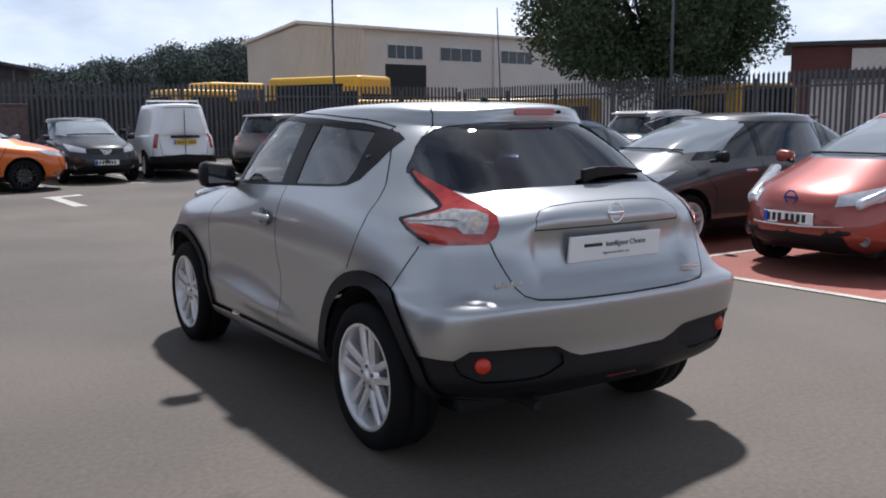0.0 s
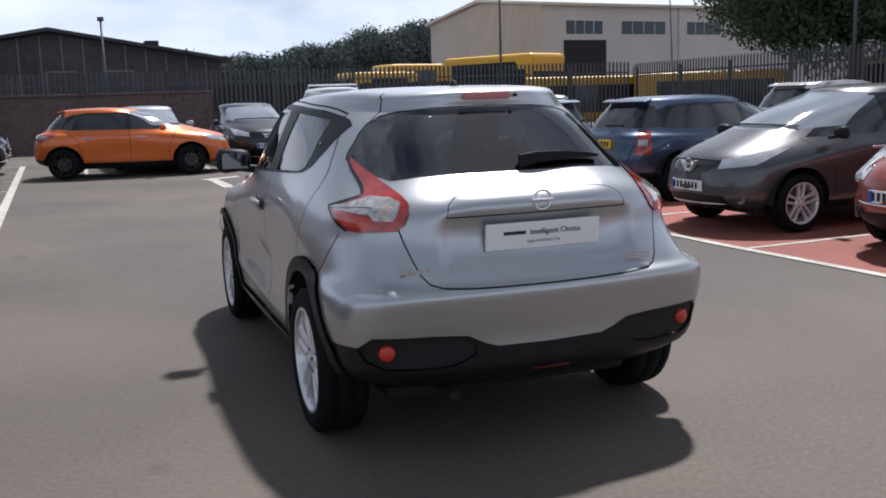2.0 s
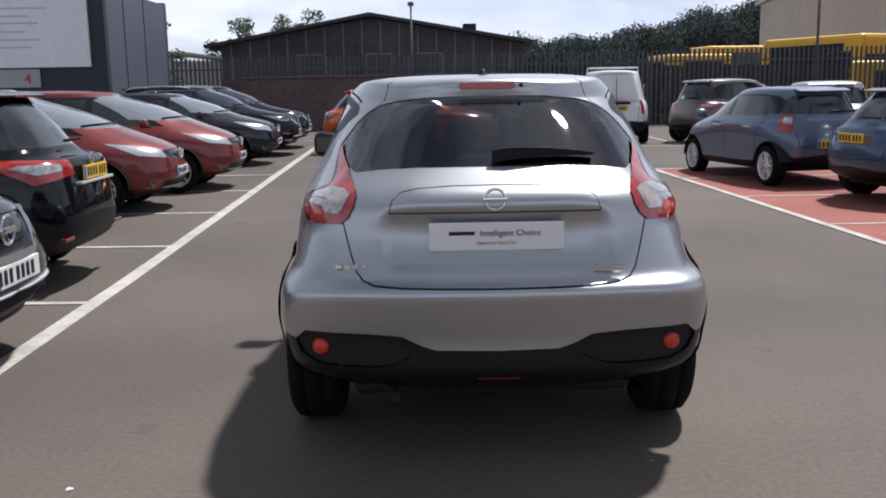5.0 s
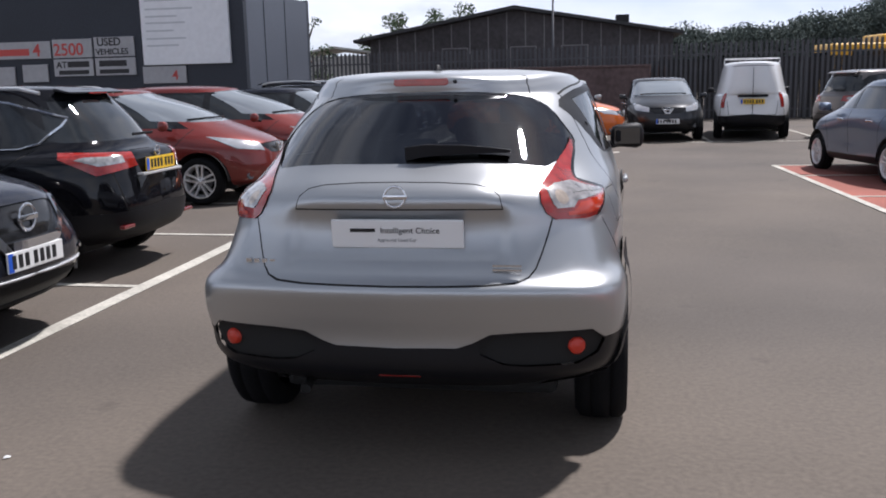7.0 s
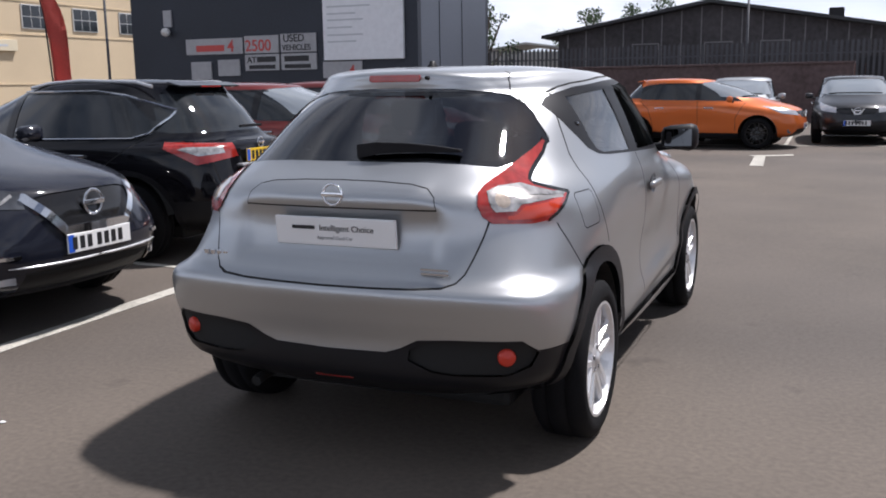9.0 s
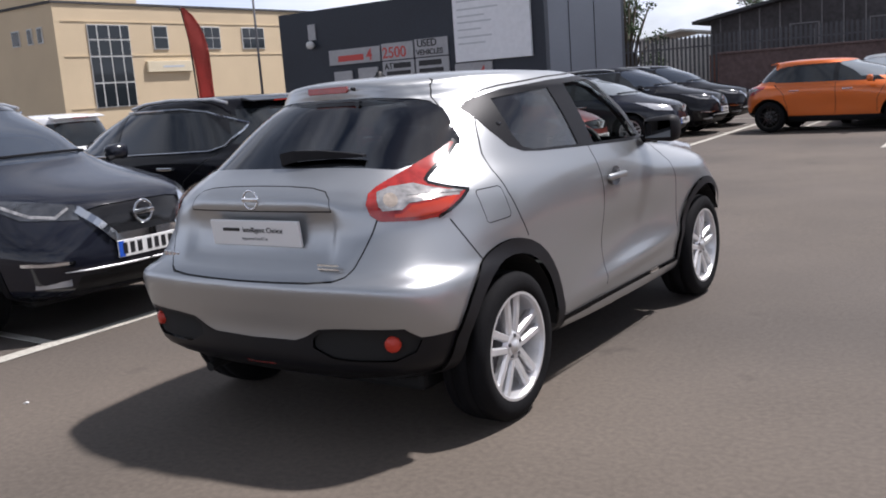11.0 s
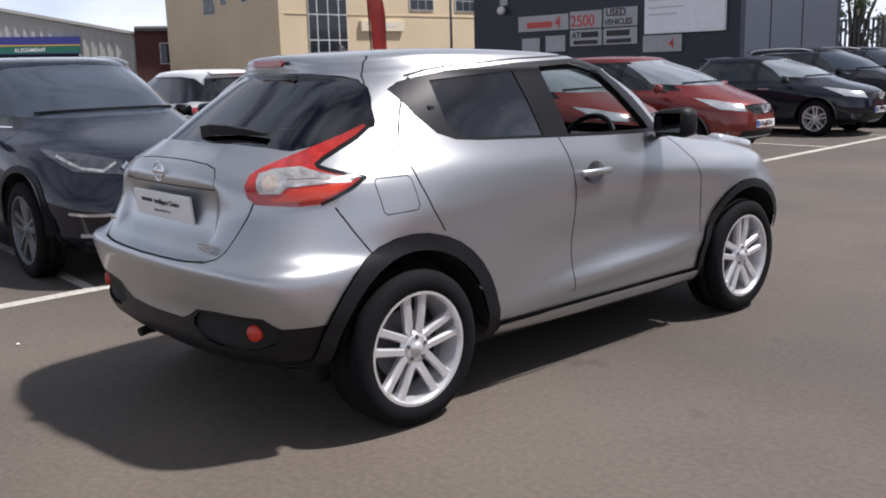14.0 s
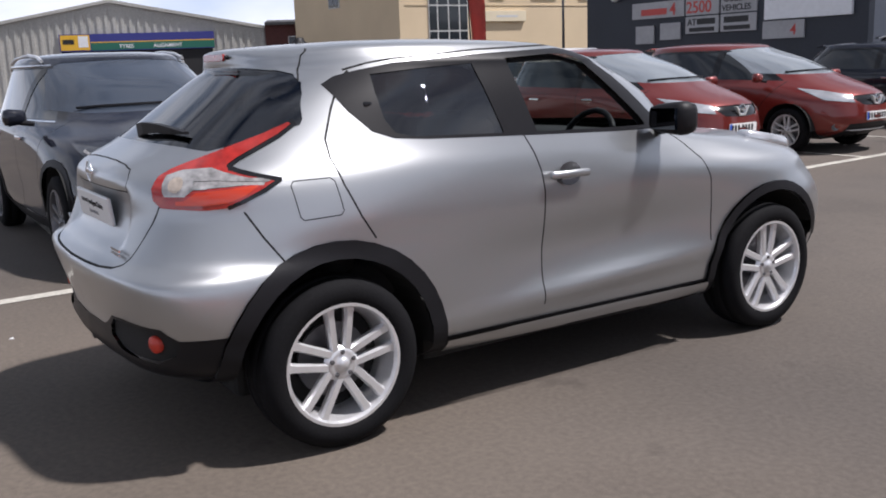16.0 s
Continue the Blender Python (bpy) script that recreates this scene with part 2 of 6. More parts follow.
def merge(bm, other, m=None):
    """Adds the other bmesh, moved by m, to bm."""
    if m is not None:
        bmesh.ops.transform(other, matrix=m, verts=other.verts)
    me = bpy.data.meshes.new("tmp")
    other.to_mesh(me)
    other.free()
    bm.from_mesh(me)
    bpy.data.meshes.remove(me)
    return bm


def tube_bm(points, radius, sides=8, bm=None, taper=1.0):
    """A round bar along points."""
    own = bmesh.new() if bm is None else bm
    rings = []
    pts = [Vector(p) for p in points]
    for i, p in enumerate(pts):
        way = (pts[min(i + 1, len(pts) - 1)] - pts[max(i - 1, 0)]).normalized()
        a = way.orthogonal().normalized() if i == 0 else (side - way * side.dot(way)).normalized()
        side = a
        b = way.cross(a)
        r = radius * (1 + (taper - 1) * i / (len(pts) - 1))
        rings.append([own.verts.new(p + r * (math.cos(k * math.tau / sides) * a + math.sin(k * math.tau / sides) * b)) for k in range(sides)])
    for u, v in zip(rings, rings[1:]):
        for k in range(sides):
            own.faces.new((u[k], u[(k + 1) % sides], v[(k + 1) % sides], v[k]))
    own.faces.new(rings[0][::-1])
    own.faces.new(rings[-1])
    return own


def lathe_bm(profile, steps=32, axis="x", bm=None):
    """Turns a profile of (along, radius) about an axis."""
    own = bmesh.new() if bm is None else bm
    rings = []
    for a, r in profile:
        ring = []
        for k in range(steps):
            c, s = r * math.cos(k * math.tau / steps), r * math.sin(k * math.tau / steps)
            ring.append(own.verts.new((a, c, s) if axis == "x" else (c, a, s) if axis == "y" else (c, s, a)))
        rings.append(ring)
    for u, v in zip(rings, rings[1:]):
        for k in range(steps):
            own.faces.new((u[k], u[(k + 1) % steps], v[(k + 1) % steps], v[k]))
    return own


def prism_bm(poly, a0, a1, axis="x", bm=None, bevel=0.0):
    """A flat outline with thickness: from a0 to a1 along the axis, the outline in the other two axes."""
    own = bmesh.new()
    put = {"x": lambda a, p: (a, p[0], p[1]), "y": lambda a, p: (p[0], a, p[1]), "z": lambda a, p: (p[0], p[1], a)}[axis]
    low, high = [own.verts.new(put(a0, p)) for p in poly], [own.verts.new(put(a1, p)) for p in poly]
    n = len(poly)
    for k in range(n):
        own.faces.new((low[k], low[(k + 1) % n], high[(k + 1) % n], high[k]))
    own.faces.new(low[::-1])
    own.faces.new(high)
    bmesh.ops.recalc_face_normals(own, faces=own.faces)
    if bevel:
        bmesh.ops.bevel(own, geom=list(own.edges), offset=bevel, segments=2, affect="EDGES", profile=0.5)
    return own if bm is None else merge(bm, own)


# ---------------------------------------------------------------- car bodies
def spline(rows, per):
    """Catmull-Rom through rows of points; per: steps in each interval."""
    rows = np.asarray(rows, float)
    out = []
    k = len(rows)
    for i in range(k - 1):
        p0, p1, p2, p3 = rows[max(i - 1, 0)], rows[i], rows[i + 1], rows[min(i + 2, k - 1)]
        for j in range(per[i]):
            t = j / per[i]
            out.append(0.5 * (2 * p1 + (p2 - p0) * t + (2 * p0 - 5 * p1 + 4 * p2 - p3) * t * t + (3 * p1 - p0 - 3 * p2 + p3) * t ** 3))
    out.append(rows[-1])
    return np.array(out)


def ring(yr, yf, wr, wm, wf, zr, zm, zf, nr, nf, bow_r, bow_f, steps):
    """Half an outline of the body, seen from above: from the middle of the tail round the side to the middle of the nose."""
    th = np.linspace(0, math.pi, 3001)
    c, s_ = np.cos(th), np.sin(th)
    n = np.where(c > 0, nr, nf)
    s = -np.sign(c) * np.abs(c) ** (2 / n)
    xx = np.abs(s_) ** (2 / n)
    a = ((wr + wf) / 2 - wm) / 0.36
    b = (wf - wr) / 1.2
    sc = np.clip(s, -0.85, 0.85)
    x = (wm + b * sc + a * sc * sc) * xx
    y = (yr + yf) / 2 + (yf - yr) / 2 * s
    z = zm + (zf - zr) / 2 * s + ((zf + zr) / 2 - zm) * s * s
    y = y + bow_r * x * x * np.clip(-s, 0, 1) ** 6 - bow_f * x * x * np.clip(s, 0, 1) ** 6
    p = np.stack([x, y, z], 1)
    q1, q3 = 750, 2250
    out = []
    for (i0, i1), m in zip(((0, q1), (q1, q3), (q3, 3000)), steps):
        seg = p[i0 : i1 + 1]
        run = np.r_[0, np.cumsum(np.linalg.norm(np.diff(seg, axis=0), axis=1))]
        want = np.linspace(0, run[-1], m + 1)
        new_pts = np.stack([np.interp(want, run, seg[:, k]) for k in range(3)], 1)
        out.append(new_pts[: -1] if i1 != 3000 else new_pts)
    res = np.concatenate(out)
    res[0, 0] = res[-1, 0] = 0.0
    return res


def inside(poly, a, b):
    hit = False
    j = len(poly) - 1
    for i in range(len(poly)):
        (xi, yi), (xj, yj) = poly[i], poly[j]
        if (yi > b) != (yj > b) and a < (xj - xi) * (b - yi) / (yj - yi) + xi:
            hit = not hit
        j = i
    return hit


def uv_side(v):
    return v[1], v[2]


def uv_end(v):
    return v[0], v[2]


def uv_rear_corner(v):
    return (v[0] + v[1]) * 0.70711, v[2]


def uv_front_corner(v):
    return (v[0] - v[1]) * 0.70711, v[2]


def uv_top(v):
    return v[0], v[1]


VIEWS = {"side": (uv_side, Vector((1, 0, 0)), Vector((0, 1, 0))), "end": (uv_end, Vector((0, 1, 0)), Vector((1, 0, 0))),
         "rear_corner": (uv_rear_corner, Vector((0.70711, -0.70711, 0)), Vector((0.70711, 0.70711, 0))),
         "front_corner": (uv_front_corner, Vector((0.70711, 0.70711, 0)), Vector((0.70711, -0.70711, 0))), "top": (uv_top, Vector((0, 0, 1)), Vector((1, 0, 0)))}


def cut_zone(bm, zone):
    """Cuts the half body along a zone's outline, straight through in the zone's view."""
    tag, view, poly, where = zone
    uv, way, across = VIEWS[view]
    up = Vector((0, 0, 1)) if view != "top" else Vector((0, 1, 0))
    n = len(poly)
    for i in range(n):
        p, q = poly[i], poly[(i + 1) % n]
        lo = (min(p[0], q[0]) - 0.004, min(p[1], q[1]) - 0.004)
        hi = (max(p[0], q[0]) + 0.004, max(p[1], q[1]) + 0.004)
        some = []
        for f in bm.faces:
            c = f.calc_center_median()
            if not where(c):
                continue
            us = [uv(v.co) for v in f.verts]
            if max(u[0] for u in us) < lo[0] or min(u[0] for u in us) > hi[0] or max(u[1] for u in us) < lo[1] or min(u[1] for u in us) > hi[1]:
                continue
            some.append(f)
        if not some:
            continue
        edge = across * (q[0] - p[0]) + up * (q[1] - p[1])
        normal = edge.cross(way)
        if normal.length < 1e-7:
            continue
        geom = set(some)
        for f in some:
            geom.update(f.edges)
            geom.update(f.verts)
        bmesh.ops.bisect_plane(bm, geom=list(geom), dist=1e-5, plane_co=across * p[0] + up * p[1], plane_no=normal.normalized())


def stripe(points, width):
    """Thin quads along a line of points, for the gaps between panels."""
    out = []
    for p, q in zip(points, points[1:]):
        d = Vector((q[0] - p[0], q[1] - p[1]))
        d.normalize()
        n = Vector((-d.y, d.x)) * width / 2
        d = d * width * 0.3
        out.append([(p[0] - d.x + n.x, p[1] - d.y + n.y), (q[0] + d.x + n.x, q[1] + d.y + n.y), (q[0] + d.x - n.x, q[1] + d.y - n.y), (p[0] - d.x - n.x, p[1] - d.y - n.y)])
    return out


def round_poly(cy, cz, r, n=28, squash=1.0):
    return [(cy + r * math.cos(k * math.tau / n), cz + squash * r * math.sin(k * math.tau / n)) for k in range(n)]


def right_half(rows, per, bows, steps, shape=None):
    """The right half of a body as a bmesh, from outlines stacked from the sill to the roof."""
    grid = spline([ring(*r, *bows, steps) for r in rows], per)
    if shape is not None:
        grid = shape(grid)
    grid[:, 0, 0] = grid[:, -1, 0] = 0.0
    bm = bmesh.new()
    vs = [[bm.verts.new(p) for p in line] for line in grid]
    for i in range(len(vs) - 1):
        for j in range(len(vs[0]) - 1):
            try:
                bm.faces.new((vs[i][j], vs[i][j + 1], vs[i + 1][j + 1], vs[i + 1][j]))
            except ValueError:
                pass
    bmesh.ops.remove_doubles(bm, verts=bm.verts, dist=1e-5)
    bmesh.ops.recalc_face_normals(bm, faces=bm.faces)
    return bm


def split_body(bm, zones):
    """Cuts all zones; gives verts, normals and the faces by tag."""
    for z in zones:
        cut_zone(bm, z)
    bm.normal_update()
    bm.verts.index_update()
    verts = [v.co.copy() for v in bm.verts]
    mean = sum((f.normal.x * f.calc_area() for f in bm.faces), 0.0)
    sign = 1 if mean > 0 else -1
    normals = []
    for v in bm.verts:
        nn = v.normal.copy() * sign
        if abs(v.co.x) < 1e-4:
            nn.x = 0
            nn.normalize()
        normals.append(nn)
    groups = {}
    for f in bm.faces:
        c = f.calc_center_median()
        tag = "body"
        for t, view, poly, where in zones:
            if where(c) and inside(poly, *VIEWS[view][0](c)):
                tag = t
        idx = [v.index for v in f.verts]
        groups.setdefault(tag, []).append(idx if sign > 0 else idx[::-1])
    bm.free()
    return verts, normals, groups


def zone_mesh(name, verts, normals, faces, material, parent, label="", mirror="join", push=0.0):
    """A mesh of the faces of one tag: on the right ("right"), on the left ("left") or on both sides ("join")."""
    use = sorted({i for f in faces for i in f})
    at = {i: k for k, i in enumerate(use)}
    v = [verts[i] + normals[i] * push for i in use]
    n = [normals[i] for i in use]
    fs = [[at[i] for i in f] for f in faces]
    flip = [Vector((-p.x, p.y, p.z)) for p in v]
    nflip = [Vector((-p.x, p.y, p.z)) for p in n]
    if mirror == "right":
        return mesh_ob(name, v, fs, material, parent, label, True, n)
    if mirror == "left":
        return mesh_ob(name, flip, [f[::-1] for f in fs], material, parent, label, True, nflip)
    # both sides, joined along the middle
    again, vv, nv = {}, list(v), list(n)
    for k, p in enumerate(v):
        if abs(p.x) < 1e-4:
            again[k] = k
        else:
            again[k] = len(vv)
            vv.append(flip[k])
            nv.append(nflip[k])
    return mesh_ob(name, vv, fs + [[again[i] for i in f[::-1]] for f in fs], material, parent, label, True, nv)


# ---------------------------------------------------------------- wheels
def wheel(parent, x, y, r, rim_r, side, width=0.21, spokes=5, double=True, rim_mat=None, steps=40, name="wheel"):
    """tyre, rim, hub_cap and bolts under one wheel; side: +1 right, -1 left."""
    rim_mat = rim_mat or M_ALLOY
    hub = new(name)
    hub.parent = parent
    hub.matrix_basis = Matrix.Translation((x, y, r)) @ Matrix.Diagonal((side, 1, 1, 1))
    w = width / 2
    tyre = lathe_bm([(-w * 0.8, rim_r), (-w, rim_r + 0.03), (-w, r - 0.035), (-w * 0.8, r - 0.006), (-w * 0.42, r), (-w * 0.40, r - 0.008), (-w * 0.34, r - 0.008), (-w * 0.32, r), (w * 0.32, r), (w * 0.34, r - 0.008), (w * 0.40, r - 0.008), (w * 0.42, r), (w * 0.8, r - 0.006), (w, r - 0.035), (w + 0.002, rim_r + 0.03), (w * 0.93, rim_r + 0.004), (w * 0.86, rim_r - 0.004)], steps)
    part("tyre", tyre, M_TYRE, hub, smooth=True)
    rim = lathe_bm([(w * 0.86, rim_r - 0.002), (w * 0.95, rim_r + 0.004), (w * 0.95, rim_r - 0.008), (w * 0.80, rim_r - 0.016), (w * 0.1, rim_r - 0.035), (-w * 0.8, rim_r - 0.03)], steps)
    face = w * 0.84
    hub_r = rim_r * 0.25
    for k in range(spokes):
        a = k * math.tau / spokes + math.pi / 2
        for off in ((-0.15, 0.15) if double else (0.0,)):
            wide = rim_r * (0.080 if double else 0.12)
            d = Vector((0, math.cos(a), math.sin(a)))
            t = Vector((0, -math.sin(a), math.cos(a)))
            inner, outer = d * hub_r * 0.8 + t * off * rim_r * 0.70, d * (rim_r - 0.004) + t * off * rim_r * 1.25
            across = (outer - inner).normalized().cross(Vector((1, 0, 0))).normalized()
            vs = []
            for p, ww, f0 in ((inner, wide * 0.95, face - 0.012), ((inner + outer) / 2, wide * 0.95, face - 0.004), (inner * 0.2 + outer * 0.8, wide * 1.0, face - 0.002), (outer, wide * 1.5, face - 0.002)):
                for q, h in ((-1.0, -0.014), (-0.62, 0.0), (0.62, 0.0), (1.0, -0.014), (0.8, -0.04), (-0.8, -0.04)):
                    pos = p + across * ww * q
                    vs.append(rim.verts.new((f0 + h, pos.y, pos.z)))
            for s in range(3):
                for i in range(6):
                    rim.faces.new((vs[s * 6 + i], vs[s * 6 + (i + 1) % 6], vs[s * 6 + 6 + (i + 1) % 6], vs[s * 6 + 6 + i]))
    bmesh.ops.recalc_face_normals(rim, faces=rim.faces)
    ob = part("rim", rim, rim_mat, hub)
    ob.data.polygons.foreach_set("use_smooth", [False] * len(ob.data.polygons))
    part("hub_cap", lathe_bm([(face - 0.03, hub_r * 1.25), (face - 0.012, hub_r * 1.05), (face - 0.006, hub_r * 0.75), (face - 0.012, hub_r * 0.5), (face + 0.002, hub_r * 0.42), (face + 0.004, 0.001)], 24), rim_mat, hub, smooth=True)
    for k in range(spokes):
        a = k * math.tau / spokes + math.pi / 2 + math.pi / spokes * 0
        b = lathe_bm([(-0.012, 0.011), (0.004, 0.0095), (0.006, 0.001)], 8)
        bmesh.ops.translate(b, verts=b.verts, vec=(face - 0.008, hub_r * 0.80 * math.cos(a), hub_r * 0.80 * math.sin(a)))
        part("bolt", b, M_ALLOY_DARK, hub)
    disc = lathe_bm([(-0.005, 0.001), (-0.005, rim_r * 0.62), (-0.02, rim_r * 0.62), (-0.02, 0.001)], 28)
    part("brake_disc", disc, M_ALLOY_DARK, hub)
    back = lathe_bm([(-0.035, 0.001), (-0.035, rim_r - 0.03)], 28)
    part("inner_barrel", back, M_GAP, hub)
    return hub


def arch_liner(parent, y, zc, r, x0, x1, a0=0.0, a1=math.pi - 0.2):
    """The dark half-round inside of a wheel arch, on both sides."""
    for s in (1, -1):
        bm = bmesh.new()
        n = 20
        rows = []
        for k in range(n + 1):
            a = a0 + (a1 - a0) * k / n
            rows.append([bm.verts.new((s * x, y + r * math.cos(a), zc + r * math.sin(a))) for x in (x0, x1)])
        for u, v in zip(rows, rows[1:]):
            bm.faces.new((u[0], u[1], v[1], v[0]))
        bm.faces.new([u[0] for u in rows])
        bmesh.ops.recalc_face_normals(bm, faces=bm.faces)
        part("wheel_arch_liner", bm, M_GAP, parent)


def door_mirror(parent, x, y, z, sx, sy, sz, cover, lens=True):
    for s in (1, -1):
        own = box_bm(-sx / 2, sx / 2, -sy / 2, sy / 2, -sz / 2, sz / 2, min(sx, sy, sz) * 0.33)
        for v in own.verts:
            v.co.y += 0.25 * sy * (v.co.x / sx)
            if v.co.x < 0:
                v.co.z *= 0.85
        bmesh.ops.transform(own, matrix=Matrix.Translation((s * x, y, z)) @ Matrix.Diagonal((s, 1, 1, 1)), verts=own.verts)
        bmesh.ops.recalc_face_normals(own, faces=own.faces)
        shell = part("door_mirror", own, cover, parent, smooth=True)
        arm = tube_bm([(s * (x - sx * 0.75), y + 0.05, z - sz * 0.42), (s * (x - sx * 0.2), y + 0.02, z - sz * 0.3)], sz * 0.16, 8)
        part("mirror_arm", arm, M_TRIM, shell)
        if lens:
            g = prism_bm([(s * (x - sx * 0.38), z - sz * 0.32), (s * (x + sx * 0.38), z - sz * 0.30), (s * (x + sx * 0.38), z + sz * 0.32), (s * (x - sx * 0.38), z + sz * 0.30)], y - sy * 0.5 - 0.006, y - sy * 0.5 + 0.01, "y")
            part("mirror_glass", g, M_MIRROR, shell)


def number_plate(parent, y, z, facing, material, w=0.52, h=0.111, tilt=0.0, x=0.0, bars=7):
    """A plate with plain bars where its characters stand; facing: +1 to the nose, -1 to the tail."""
    pl = part("number_plate", box_bm(-w / 2, w / 2, -0.006, 0.006, -h / 2, h / 2, 0.003), material, parent, "number plate with dark bars")
    pl.matrix_basis = pose(x, y, z, tilt, 0, 0)
    step = w * 0.80 / bars
    for k in range(bars):
        x0 = -w * 0.36 + k * step + (0.02 if k > 3 else 0)
        part("bar", box_bm(x0, x0 + step * 0.62, facing * 0.006 - 0.002, facing * 0.006 + 0.002, -h * 0.33, h * 0.33), M_INK, pl)
    eu = box_bm(-w * 0.495 if facing < 0 else w * 0.41, -w * 0.41 if facing < 0 else w * 0.495, facing * 0.006 - 0.0015, facing * 0.006 + 0.0015, -h * 0.46, h * 0.46)
    part("plate_band", eu, M_EUBLUE, pl)
    return pl


def round_badge(parent, y, z, facing, r=0.05, name="maker_badge"):
    """A plain chrome ring with a bar across, for the maker's mark."""
    bm = bmesh.new()
    n, m = 28, 8
    rows = []
    for k in range(n):
        a = k * math.tau / n
        rows.append([bm.verts.new(((r + r * 0.14 * math.cos(b)) * math.cos(a), r * 0.14 * math.sin(b) * 0.8, (r + r * 0.14 * math.cos(b)) * math.sin(a))) for b in [j * math.tau / m for j in range(m)]])
    for k in range(n):
        for j in range(m):
            bm.faces.new((rows[k][j], rows[(k + 1) % n][j], rows[(k + 1) % n][(j + 1) % m], rows[k][(j + 1) % m]))
    box_bm(-r * 1.18, r * 1.18, -r * 0.16, r * 0.16, -r * 0.22, r * 0.22, r * 0.05, bm)
    bmesh.ops.recalc_face_normals(bm, faces=bm.faces)
    ob = part(name, bm, M_CHROME, parent, "round chrome badge", True)
    ob.matrix_basis = pose(0, y, z)
    return ob

# ---------------------------------------------------------------- the silver crossover in the aisle
def bell(a, c, s):
    return np.exp(-((a - c) / s) ** 2)


def crossover_shape(g):
    """Haunches, flares, the hollow of the doors and the tailgate's shelf."""
    x, y, z = g[..., 0].copy(), g[..., 1].copy(), g[..., 2].copy()
    side = np.clip((x - 0.45) / 0.25, 0, 1)
    out = 0.032 * bell(y, -1.25, 0.50) * bell(z, 0.93, 0.20) + 0.046 * bell(y, 1.34, 0.44) * bell(z, 0.84, 0.22)
    out += -0.038 * bell(y, 0.15, 0.72) * bell(z, 0.63 + 0.05 * y, 0.14)
    out += 0.022 * bell(y, 0.1, 0.75) * bell(z, 0.45 + 0.05 * y, 0.045)
    # the lamps stand proud of the rear corners
    proud = bell(y, -1.64, 0.15) * bell(z, 1.035, 0.062) * np.clip((x - 0.5) / 0.2, 0, 1)
    g[..., 0] = x + out * side + 0.024 * proud
    g[..., 1] -= 0.014 * proud
    rear = np.clip((-y - 1.6) / 0.2, 0, 1)
    mid = 1 / (1 + np.exp((np.abs(x) - 0.425) / 0.011))
    # the roof's tail end falls away to both sides
    fall = 0.046 * np.clip((z - 1.42) / 0.08, 0, 1) * np.clip((-y - 0.95) / 0.35, 0, 1) ** 1.5 * (np.abs(x) / 0.58) ** 2.2
    g[..., 2] -= fall
    # the ledge that carries the badge
    ledge = 1 / (1 + np.exp((np.abs(x) - 0.36) / 0.02))
    g[..., 1] -= rear * ledge * 0.020 * bell(z, 1.105, 0.045)
    # number plate recess and the garnish above it
    g[..., 1] += rear * mid * 0.031 / (1 + np.exp((z - 1.022) / 0.007)) / (1 + np.exp((0.822 - z) / 0.008))
    return g


